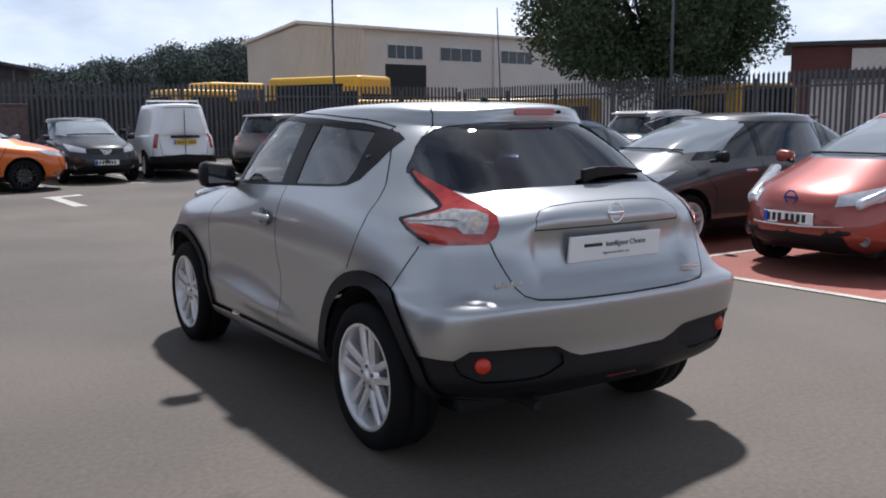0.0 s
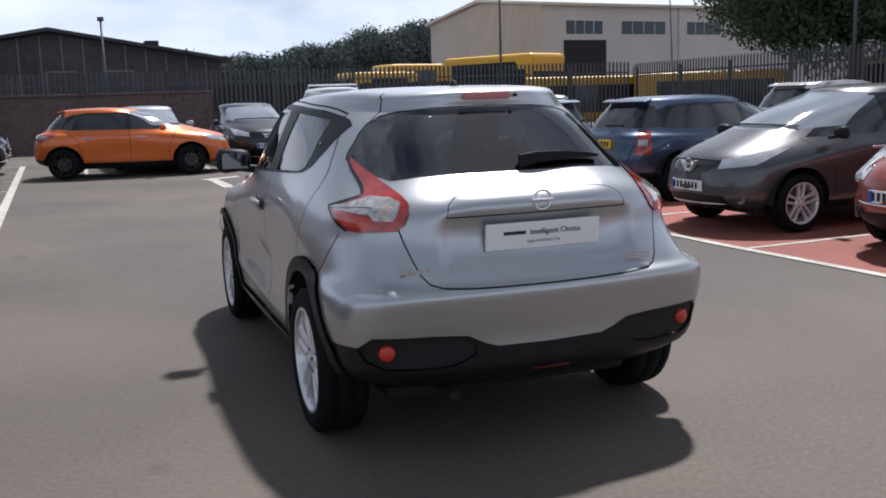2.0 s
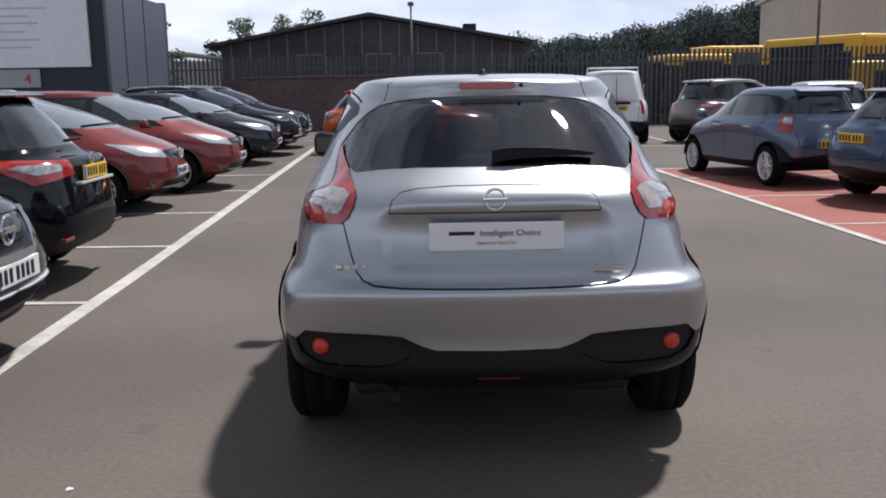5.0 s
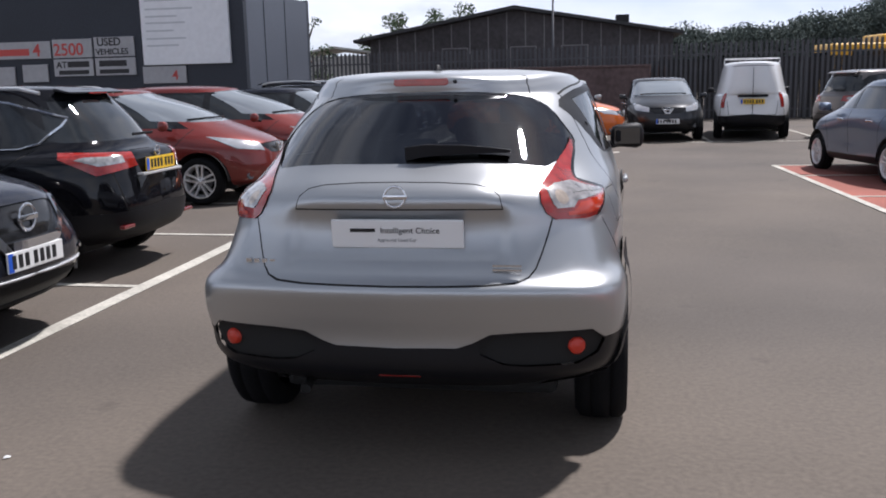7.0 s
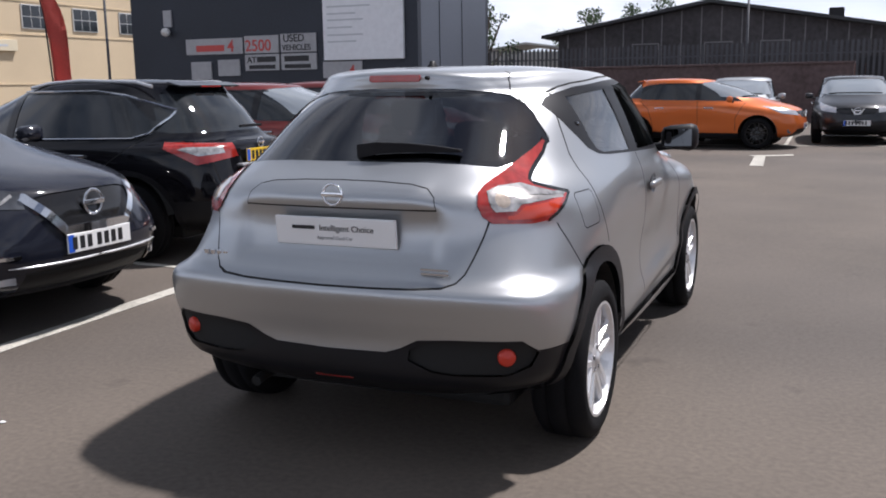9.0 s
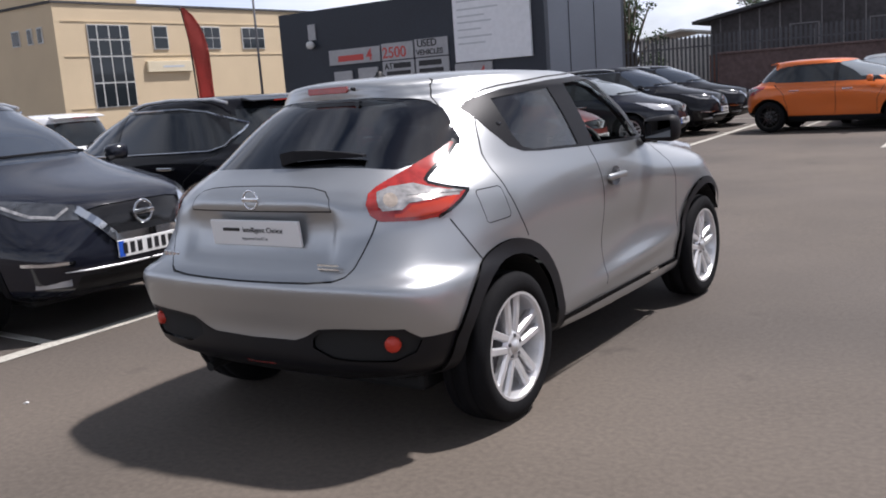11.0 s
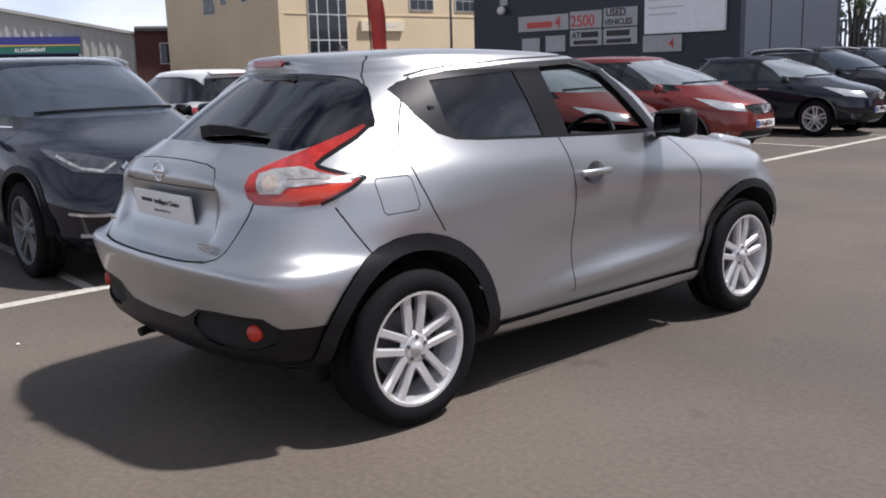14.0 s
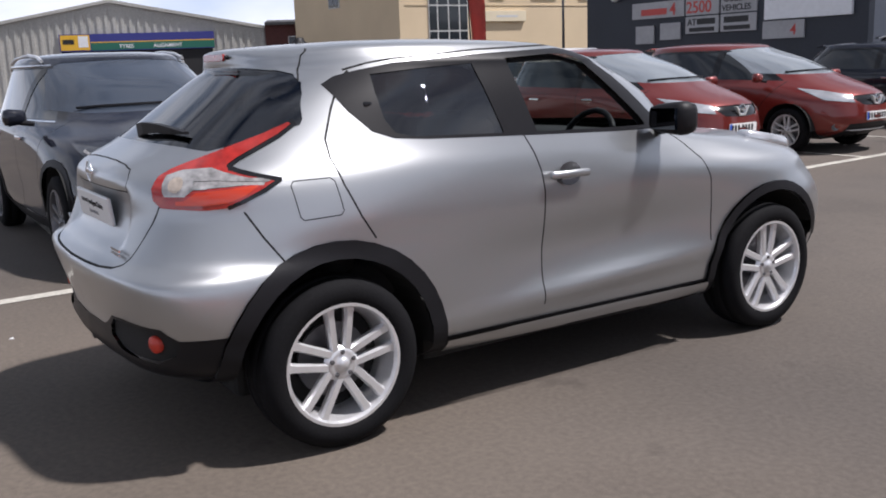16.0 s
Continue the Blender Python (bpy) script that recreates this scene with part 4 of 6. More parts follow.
# ---------------------------------------------------------------- parked cars
def build_car(name, label, L, W, H, wb, belt, hood, cowl, roof_f, roof_r, glass_r, front_axle, wheel_r, style="hatch", door_n=2, plate="front", grille="bar", rails=False, handles=True, cz=None, lamp_z=(-0.18, 0.16)):
    """A parked car, nose to +y, standing over its own origin. Lengths in metres; cowl, roof_f, roof_r and glass_r are places along the car."""
    car = thing(name, label, "car" if style != "van" else "van")
    w, yf, yr = W / 2, L / 2, -L / 2
    ax_f, ax_r = yf - front_axle, yf - front_axle - wb
    rail = H - 0.085
    mz = (belt + rail) / 2
    cz = cz or belt + 0.04
    nose_n = 6.0 if rails else 4.2
    rows = [
        (yr + 0.22, yf - 0.24, 0.86 * w, 0.92 * w, 0.86 * w, 0.27, 0.23, 0.22, 5, 4),
        (yr + 0.05, yf - 0.07, 0.94 * w, 0.965 * w, 0.94 * w, 0.36, 0.32, 0.30, 5, nose_n),
        (yr, yf, 0.965 * w, 0.985 * w, 0.965 * w, 0.52, 0.46, 0.44, 5, nose_n),
        (yr + 0.01, yf - 0.01, 0.985 * w, w, 0.985 * w, 0.68, 0.62, 0.58, 4.8, nose_n - 0.3),
        (yr + 0.05, yf - 0.05, 0.985 * w, w, 0.985 * w, belt * 0.86, belt * 0.80, hood - 0.13, 4.6, 3.6),
        (yr + 0.08, yf - 0.22, 0.965 * w, 0.99 * w, 0.95 * w, belt - 0.03, belt - 0.08, hood, 4.4, 3.4),
        (glass_r, cowl, 0.90 * w, 0.945 * w, 0.88 * w, belt + 0.045, belt, cz, 4.2, 3.6),
        ((glass_r + roof_r) / 2 - 0.02, (cowl + roof_f) / 2 + 0.03, 0.80 * w, 0.85 * w, 0.78 * w, mz + 0.02, mz, (cz + rail) / 2 + 0.015, 4.0, 3.6),
        (roof_r, roof_f, 0.69 * w, 0.75 * w, 0.68 * w, rail - 0.01, rail, rail - 0.02, 4.0, 3.6),
        (roof_r + 0.03, roof_f - 0.12, 0.58 * w, 0.64 * w, 0.58 * w, H - 0.045, H - 0.028, H - 0.05, 4.0, 3.6),
        (roof_r + 0.30, roof_f - 0.40, 0.34 * w, 0.36 * w, 0.34 * w, H - 0.012, H - 0.004, H - 0.015, 3.0, 3.0),
        (roof_r + 0.7, roof_f - 0.75, 0.001, 0.001, 0.001, H - 0.005, H, H - 0.006, 2.4, 2.4),
    ]
    per = [3, 3, 3, 4, 5, 5, 4, 4, 3, 2, 2]

    def shape(g):
        x, y, z = g[..., 0].copy(), g[..., 1].copy(), g[..., 2].copy()
        side = np.clip((x - 0.5 * w) / (0.25 * w), 0, 1)
        out = 0.018 * (bell(y, ax_r, 0.42) + bell(y, ax_f, 0.42)) * bell(z, 0.74, 0.24) - 0.018 * bell(y, (ax_f + ax_r) / 2, 0.65) * bell(z, 0.55, 0.13)
        g[..., 0] = x + out * side
        return g

    bm = right_half(rows, per, (0.10, 0.18 if rails else 0.24), (16, 46, 18), shape)
    sidef = lambda c: c.x > 0.45 * w
    nose = lambda c: c.y > yf - 0.75
    tailf = lambda c: c.y < yr + 0.60
    g0, g1 = belt + 0.025, rail - 0.045
    zones = []
    zones.append(("sill_trim", "side", [(ax_r, 0.1), (ax_f, 0.1), (ax_f, 0.315), (ax_r, 0.335)], lambda c: c.x > 0.6 * w))
    zones.append(("rear_valance", "end", [(-0.01, 0.1), (1.2, 0.1), (1.2, 0.52 if rails or style == "van" else 0.40), (0.6 * w, 0.54 if rails or style == "van" else 0.42), (-0.01, 0.58 if rails or style == "van" else 0.46)], lambda c: c.y < yr + 0.45))
    zones.append(("lower_grille", "end", [(-0.01, 0.2), (0.62 * w, 0.2), (0.56 * w, 0.40), (-0.01, 0.42)], nose))
    if grille == "bar":
        zones.append(("grille", "end", [(-0.01, hood - 0.22), (0.34 * w, hood - 0.20), (0.52 * w, hood - 0.085), (0.3 * w, hood - 0.075), (-0.01, hood - 0.07)], nose))
    elif grille == "big":
        zones.append(("grille", "end", [(-0.01, hood - 0.34), (0.28 * w, hood - 0.33), (0.46 * w, hood - 0.10), (0.3 * w, hood - 0.075), (-0.01, hood - 0.07)], nose))
    if grille == "big":
        zones.append(("head_lamp", "front_corner", [((0.52 * w - yf + 0.08) * 0.707, hood - 0.150), ((0.88 * w - yf + 0.26) * 0.707, hood - 0.125), ((0.97 * w - yf + 0.66) * 0.707, hood + 0.015), ((0.82 * w - yf + 0.30) * 0.707, hood - 0.012), ((0.55 * w - yf + 0.10) * 0.707, hood - 0.055)], lambda c: c.y > yf - 0.85 and c.x > 0.4 * w))
        zones += [("lamp_strip", "front_corner", q, lambda c: c.y > yf - 0.85 and c.x > 0.4 * w) for q in stripe([((0.60 * w - yf + 0.11) * 0.707, hood - 0.075), ((0.68 * w - yf + 0.14) * 0.707, hood - 0.125), ((0.84 * w - yf + 0.22) * 0.707, hood - 0.105), ((0.92 * w - yf + 0.45) * 0.707, hood - 0.03)], 0.018)]
    else:
        zones.append(("head_lamp", "front_corner", [((0.50 * w - yf + 0.07) * 0.707, hood - 0.17), ((0.90 * w - yf + 0.28) * 0.707, hood - 0.13), ((0.97 * w - yf + 0.66) * 0.707, hood + 0.03), ((0.85 * w - yf + 0.34) * 0.707, hood - 0.005), ((0.54 * w - yf + 0.10) * 0.707, hood - 0.07)], lambda c: c.y > yf - 0.85 and c.x > 0.4 * w))
    if style == "van":
        zones.append(("tail_lamp", "rear_corner", [((0.90 * w + yr + 0.02) * 0.707, 0.72), ((0.99 * w + yr + 0.14) * 0.707, 0.72), ((0.97 * w + yr + 0.14) * 0.707, 1.05), ((0.88 * w + yr + 0.03) * 0.707, 1.05)], lambda c: c.y < yr + 0.4 and c.x > 0.5 * w))
    elif style == "tall":
        zones.append(("tail_lamp", "rear_corner", [((0.78 * w + yr + 0.05) * 0.707, belt + lamp_z[0]), ((0.97 * w + yr + 0.2) * 0.707, belt + lamp_z[0]), ((0.94 * w + yr + 0.22) * 0.707, belt + lamp_z[1]), ((0.80 * w + yr + 0.10) * 0.707, belt + lamp_z[1])], lambda c: c.y < yr + 0.5 and c.x > 0.4 * w))
        za, zb = belt + lamp_z[0], belt + lamp_z[1]
        zones.append(("lamp_clear", "rear_corner", [((0.82 * w + yr + 0.07) * 0.707, za + (zb - za) * 0.38), ((0.92 * w + yr + 0.17) * 0.707, za + (zb - za) * 0.38), ((0.92 * w + yr + 0.18) * 0.707, za + (zb - za) * 0.64), ((0.82 * w + yr + 0.09) * 0.707, za + (zb - za) * 0.64)], lambda c: c.y < yr + 0.5 and c.x > 0.4 * w))
    else:
        zones.append(("tail_lamp", "rear_corner", [((0.42 * w + yr + 0.02) * 0.707, belt - 0.13), ((0.90 * w + yr + 0.12) * 0.707, belt - 0.19), ((0.99 * w + yr + 0.40) * 0.707, belt - 0.05), ((0.95 * w + yr + 0.40) * 0.707, belt + 0.0), ((0.44 * w + yr + 0.06) * 0.707, belt - 0.02)], lambda c: c.y < yr + 0.6 and c.x > 0.3 * w))
        zones.append(("lamp_clear", "rear_corner", [((0.60 * w + yr + 0.03) * 0.707, belt - 0.095), ((0.86 * w + yr + 0.12) * 0.707, belt - 0.115), ((0.93 * w + yr + 0.30) * 0.707, belt - 0.060), ((0.90 * w + yr + 0.22) * 0.707, belt - 0.040), ((0.60 * w + yr + 0.06) * 0.707, belt - 0.045)], lambda c: c.y < yr + 0.5 and c.x > 0.3 * w))
    for a in (ax_r, ax_f):
        if rails:
            zones.append(("arch_rear" if a == ax_r else "arch_front", "side", round_poly(a, wheel_r, wheel_r + 0.115, 24), lambda c: c.x > 0.55 * w))
        zones.append(("hole", "side", round_poly(a, wheel_r, wheel_r + 0.065, 24), lambda c: c.x > 0.35 * w))
    # side windows
    fa, fb = (roof_f - 0.10, g1), (cowl - 0.42 if style != "van" else cowl - 0.35, g0)
    ra, rb = (roof_r + (0.30 if style != "van" else 0.3), g1 - 0.02), (glass_r + (0.42 if style != "van" else 0.3), g0 + 0.05)
    if style == "van":
        mid = fa[0] - 0.85
        zones.append(("front_glass", "side", [fa, fb, (mid, g0), (mid, g1)], sidef))
    else:
        b1 = ax_r + wb * 0.52
        zones.append(("window_trim", "side", [(fa[0] + 0.06, g1 + 0.025), (fb[0] + 0.14, g0 - 0.015), (rb[0] - 0.10, rb[1] + 0.01), (rb[0] - 0.22, (g0 + g1) / 2 + 0.03), (ra[0] - 0.05, g1 - 0.01), (ra[0] + 0.25, g1 + 0.02)], sidef))
        zones.append(("front_glass", "side", [fa, fb, (b1 + 0.04, g0 + 0.01), (b1 + 0.04, g1)], sidef))
        zones.append(("rear_glass", "side", [(b1 - 0.06, g1), (b1 - 0.06, g0 + 0.012), (rb[0] + 0.10, g0 + 0.03), (rb[0] - 0.02, g0 + 0.07), (rb[0] - 0.02, g0 + 0.14), (ra[0] + 0.10, g1 - 0.01)], sidef))
    zones.append(("windscreen", "end", [(-0.01, cz + 0.012), (0.60 * w, cz + 0.012), (0.80 * w, cz + 0.04), (0.66 * w, rail - 0.04), (0.60 * w, rail - 0.01), (-0.01, rail + 0.01)], lambda c: c.y > roof_f - 0.22))
    if style != "van":
        zones.append(("rear_window", "end", [(-0.01, belt + 0.075), (0.70 * w, belt + 0.075), (0.78 * w, belt + 0.11), (0.70 * w, rail - 0.10), (0.60 * w, rail - 0.055), (-0.01, rail - 0.045)], lambda c: c.y < roof_r + 0.10))
    gaps = []
    b1 = ax_r + wb * 0.52
    for tag, line in (("gap_pillar", [(b1, g0), (b1 + 0.01, 0.62), (b1, 0.36)]), ("gap_front", [(fb[0] + 0.20, g0 - 0.02), (ax_f - wheel_r - 0.12, 0.62), (ax_f - wheel_r - 0.12, 0.36)])):
        gaps += [(tag, "side", q, lambda c: c.x > 0.5 * w) for q in stripe(line, 0.010)]
    if style != "van":
        gaps += [("gap_rear", "side", q, lambda c: c.x > 0.5 * w) for q in stripe([(rb[0] + 0.05, g0), (ax_r + 0.28, 0.80), (ax_r + wheel_r + 0.05, 0.50), (ax_r + wheel_r + 0.06, 0.36)], 0.010)]
    else:
        gaps += [("gap_door", "end", q, lambda c: c.y < yr + 0.3) for q in stripe([(0.82 * w, 0.50), (0.82 * w, 1.55), (0.70 * w, H - 0.12), (0.0, H - 0.11)], 0.012)]
    gaps += [("gap_gate", "end", q, lambda c: c.y < yr + 0.5) for q in stripe([(0.66 * w, belt - 0.15), (0.60 * w, 0.56), (0.0, 0.54)], 0.010)]
    verts, normals, groups = split_body(bm, gaps + zones)
    groups.pop("hole", None)
    body = zone_mesh("body", verts, normals, groups["body"], M_GREY, car)
    names = {"gap_pillar": ("panel_gap", M_GAP, "sides", -0.001), "gap_front": ("panel_gap", M_GAP, "sides", -0.001), "gap_rear": ("panel_gap", M_GAP, "sides", -0.001), "gap_door": ("panel_gap", M_GAP, "sides", -0.001), "gap_gate": ("tailgate_gap", M_GAP, "sides", -0.001), "sill_trim": ("sill_trim", M_TRIM, "sides", 0.004), "rear_valance": ("rear_valance", M_TRIM, "join", 0.003),
             "lower_grille": ("lower_grille", M_TRIM, "join", -0.012), "grille": ("grille", M_GLOSSBLACK, "join", -0.008), "head_lamp": ("head_lamp", M_DARKLENS if rails else M_HEADLENS, "sides", 0.004),
             "lamp_strip": ("lamp_strip", M_CLEARLENS, "sides", 0.006), "tail_lamp": ("tail_lamp", M_REDLENS, "sides", 0.005), "lamp_clear": ("reversing_lens", M_CLEARLENS, "sides", 0.006), "arch_rear": ("arch_trim", M_TRIM, "sides", 0.006), "arch_front": ("arch_trim", M_TRIM, "sides", 0.006),
             "window_trim": ("window_surround", M_GLOSSBLACK, "sides", 0.0), "front_glass": ("front_side_window", M_DARKGLASS, "sides", -0.004), "rear_glass": ("rear_side_window", M_DARKGLASS, "sides", -0.004),
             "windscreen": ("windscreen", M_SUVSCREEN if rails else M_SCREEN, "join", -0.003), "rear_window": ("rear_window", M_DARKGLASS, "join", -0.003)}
    for tag, (nm, mat, how, push) in names.items():
        if tag in groups:
            for s in (("right", "left") if how == "sides" else ("join",)):
                zone_mesh(nm, verts, normals, groups[tag], mat, car, "", s, push)
    part("underbody", box_bm(-0.70 * w, 0.70 * w, yr + 0.45, yf - 0.45, 0.19, 0.32, 0.03), M_GAP, car)

    grid = np.array([tuple(v) for v in verts])

    def near_mean(d, axis):
        k = np.argsort(d)[:7]
        weight = 1 / (d[k] + 1e-4)
        return float((grid[k, axis] * weight).sum() / weight.sum())

    def skin_x(y, z):
        d = np.where(grid[:, 0] > 0.3 * w, (grid[:, 1] - y) ** 2 + (grid[:, 2] - z) ** 2, 9.0)
        return near_mean(d, 0)

    def skin_y(x, z):
        d = np.where(grid[:, 1] > 0.5, (grid[:, 0] - x) ** 2 + (grid[:, 2] - z) ** 2, 9.0)
        return near_mean(d, 1)
    for a in (ax_r, ax_f):
        arch_liner(car, a, wheel_r, wheel_r + 0.07, 0.5 * w, 0.965 * w)
        for s in (1, -1):
            wheel(car, s * (w - 0.115), a, wheel_r, wheel_r * 0.70, s, 0.20, 5, True, None, 24)
    door_mirror(car, w + 0.075, cowl - 0.50, belt + 0.06, 0.17, 0.12, 0.13, M_TRIM, False)
    if handles:
        for s in (1, -1):
            for yy in ((b1 + 0.14, ax_r + 0.42) if style != "van" else (b1 + 0.14,)):
                part("door_handle", box_bm(s * (w + 0.002) - 0.016, s * (w + 0.002) + 0.016, yy, yy + 0.20, belt - 0.13, belt - 0.10, 0.008), M_TRIM if style == "van" else M_CHROME, car)
    if grille:
        round_badge(car, yf - 0.025, hood - (0.150 if grille == "big" else 0.125), 1, 0.072 if grille == "big" else 0.058)
        if grille == "big":
            band = bmesh.new()
            knee = [(-0.475 * w, hood - 0.080), (-0.272 * w, hood - 0.292), (0.272 * w, hood - 0.292), (0.475 * w, hood - 0.080)]
            course = [(p[0] + (q[0] - p[0]) * k / 8, p[1] + (q[1] - p[1]) * k / 8) for p, q in zip(knee, knee[1:]) for k in range(8)] + knee[-1:]
            line = []
            for k, (x, z) in enumerate(course):
                p, q = course[max(k - 1, 0)], course[min(k + 1, len(course) - 1)]
                d = Vector((q[0] - p[0], q[1] - p[1])).normalized()
                ring4 = []
                for side, out in ((-0.027, -0.02), (-0.027, 0.022), (0.027, 0.022), (0.027, -0.02)):
                    px, pz = x - d.y * side, z + d.x * side
                    ring4.append(band.verts.new((px, skin_y(abs(x), z) + out, pz)))
                line.append(ring4)
            for u, v in zip(line, line[1:]):
                for k in range(4):
                    band.faces.new((u[k], u[(k + 1) % 4], v[(k + 1) % 4], v[k]))
            band.faces.new(line[0])
            band.faces.new(line[-1])
            bmesh.ops.recalc_face_normals(band, faces=band.faces)
            part("grille_chrome", band, M_CHROME, car, "chrome band round the grille")
        else:
            vee = prism_bm([(-0.13, hood - 0.088), (-0.10, hood - 0.088), (-0.035, hood - 0.185), (0.035, hood - 0.185), (0.10, hood - 0.088), (0.13, hood - 0.088), (0.055, hood - 0.205), (-0.055, hood - 0.205)], yf - 0.05, yf - 0.012, "y", None, 0.003)
            part("grille_vee", vee, M_ALLOY, car, "small chrome vee on the grille")
    for s in (1, -1):
        if grille == "big":
            for nm, z0, z1, x0, x1, out, mat in (("bumper_strip", 0.488, 0.508, 0.60, 0.86, 0.016, M_CHROME), ("fog_lamp", 0.345, 0.385, 0.62, 0.80, 0.010, M_HEADLENS)):
                b = bmesh.new()
                line = []
                span = np.linspace(x0 * w, x1 * w, 9)
                bend = np.polyfit(span, [skin_y(x, (z0 + z1) / 2) for x in span], 2)
                for k in range(7):
                    x = (x0 + (x1 - x0) * k / 6) * w
                    y, lift = float(np.polyval(bend, x)), 0.03 * max(0.0, k / 6 - 0.7) if nm == "bumper_strip" else 0.0
                    line.append([b.verts.new((s * x, y + d, z + lift)) for d, z in ((-0.012, z0), (out, z0), (out, z1), (-0.012, z1))])
                for u, v in zip(line, line[1:]):
                    for k in range(4):
                        b.faces.new((u[k], u[(k + 1) % 4], v[(k + 1) % 4], v[k]))
                b.faces.new(line[0])
                b.faces.new(line[-1])
                bmesh.ops.recalc_face_normals(b, faces=b.faces)
                part(nm, b, mat, car)
            continue
        f = lathe_bm([(-0.01, 0.048), (0.012, 0.046), (0.012, 0.034), (0.004, 0.030), (0.004, 0.001)], 16, "y")
        bmesh.ops.transform(f, verts=f.verts, matrix=Matrix.Translation((s * 0.70 * w, skin_y(0.70 * w, 0.36), 0.36)) @ Matrix.Rotation(radians(s * -32), 4, "Z"))
        part("fog_lamp", f, M_ALLOY_DARK, car, "", True)
    # windscreen wipers
    for x0, x1 in ((-0.05, 0.62), (-0.60, 0.0)):
        pts = []
        for k in range(5):
            x = (x0 + (x1 - x0) * k / 4) * w
            z = cz + 0.035 + 0.012 * k / 4
            v = verts[int(np.argmin(np.where(grid[:, 1] > roof_f - 0.1, (grid[:, 0] - abs(x)) ** 2 + (grid[:, 2] - z) ** 2, 9.0)))]
            pts.append((x, v.y + 0.012, v.z + 0.012))
        part("windscreen_wiper", tube_bm(pts, 0.011, 5), M_TRIM, car)
    if rails:
        for s in (1, -1):
            part("roof_rail", tube_bm([(s * 0.66 * w, roof_r + 0.12, H - 0.075), (s * 0.655 * w, roof_r + 0.30, H - 0.035), (s * 0.65 * w, (roof_r + roof_f) / 2, H - 0.014), (s * 0.655 * w, roof_f - 0.55, H - 0.035), (s * 0.66 * w, roof_f - 0.35, H - 0.075)], 0.015, 8), M_ALLOY, car, "silver roof rail")
            loop = [(fb[0] + 0.05, g0 - 0.012), (b1, g0 - 0.006), (rb[0] + 0.16, g0 + 0.010), (rb[0] + 0.02, g0 + 0.05), (rb[0] - 0.10, (g0 + g1) / 2 - 0.01), (rb[0] - 0.12, (g0 + g1) / 2 + 0.05), (ra[0] + 0.06, g1 - 0.02), (ra[0] + 0.35, g1 + 0.02), (b1, g1 + 0.02)]
            fine_loop = [(p[0] + (q[0] - p[0]) * k / 4, p[1] + (q[1] - p[1]) * k / 4) for p, q in zip(loop, loop[1:]) for k in range(4)] + loop[-1:]
            part("window_strip", tube_bm([(s * (skin_x(y, z) + 0.010), y, z) for y, z in fine_loop], 0.010, 6), M_CHROME, car, "chrome strip round the side windows")
    if rails:
        part("plate_garnish", box_bm(-0.36, 0.36, yr + 0.0, yr + 0.06, 0.815, 0.835, 0.005), M_ALLOY, car, "chrome strip under the plate")
        round_badge(car, yr + 0.048, 1.0, -1, 0.045)
        for s in (1, -1):
            part("fog_reflector", box_bm(s * 0.62 * w - 0.09, s * 0.62 * w + 0.09, yr + 0.055, yr + 0.10, 0.40, 0.43, 0.006), M_REDDARK, car)
    if style != "van":
        part("rear_wiper", box_bm(-0.02, 0.34, glass_r - 0.015, glass_r + 0.0, belt + 0.10, belt + 0.125, 0.005), M_TRIM, car)
        sp = prism_bm([(roof_r - 0.05, H - 0.085), (roof_r - 0.06, H - 0.070), (roof_r + 0.08, H - 0.034), (roof_r + 0.10, H - 0.06)], -0.50 * w, 0.50 * w, "x", None, 0.008)
        part("roof_spoiler", sp, M_GREY, car)
        part("brake_lamp", box_bm(-0.14, 0.14, roof_r - 0.064, roof_r - 0.04, H - 0.084, H - 0.072), M_REDLENS, car)
    return car


def front_plate(car, L, z=0.50, col=None):
    number_plate(car, L / 2 + 0.006, z, 1, M_PLATEWHITE)


def painted(src, m, material, label, group="", rear=None):
    """A copy of a car at a pose with its own paint."""
    ob = copy_thing(src, m)
    for o in ob.children_recursive:
        if o.name.split(".")[0] in ("rim", "hub_cap"):
            o.material_slots[0].link = "DATA"
        if o.name.split(".")[0] in ("body", "roof_spoiler") or (o.name.split(".")[0] == "door_mirror" and material not in (M_WHITE,)):
            o.material_slots[0].link = "OBJECT"
            o.material_slots[0].material = material
    return tagged(ob, label, "", group)


def rise(y):
    """The yard climbs a little away from the aisle's start."""
    return 0.0075 * min(max(y - 2.0, 0.0), 28.0)


def at(x, y, heading):
    """A pose on the ground; heading: degrees of the nose to the left of +y."""
    return pose(x, y, rise(y), 0, 0, heading)


mpv = build_car("parked_car", "dark grey five-door hatchback parked nose out on red asphalt", 4.10, 1.695, 1.53, 2.60, 0.97, 0.85, 1.30, 0.24, -1.66, -1.88, 0.85, 0.31, cz=1.05)
number_plate(mpv, 2.045, 0.50, 1, M_PLATEWHITE)
suv = build_car("parked_suv", "black sport utility car with silver roof rails", 4.38, 1.806, 1.58, 2.646, 1.03, 0.90, 1.14, 0.26, -1.58, -1.93, 0.90, 0.345, "hatch", 2, "front", "big", True, cz=1.09)
number_plate(suv, 2.195, 0.53, 1, M_PLATEWHITE)
number_plate(suv, -2.165, 0.90, -1, M_PLATEYELLOW)
hatch = build_car("parked_hatchback", "orange five-door hatchback parked side-on behind a white line", 4.0, 1.743, 1.455, 2.525, 0.95, 0.84, 1.12, 0.20, -1.40, -1.76, 0.84, 0.315, cz=1.02)
number_plate(hatch, 1.995, 0.46, 1, M_PLATEWHITE)
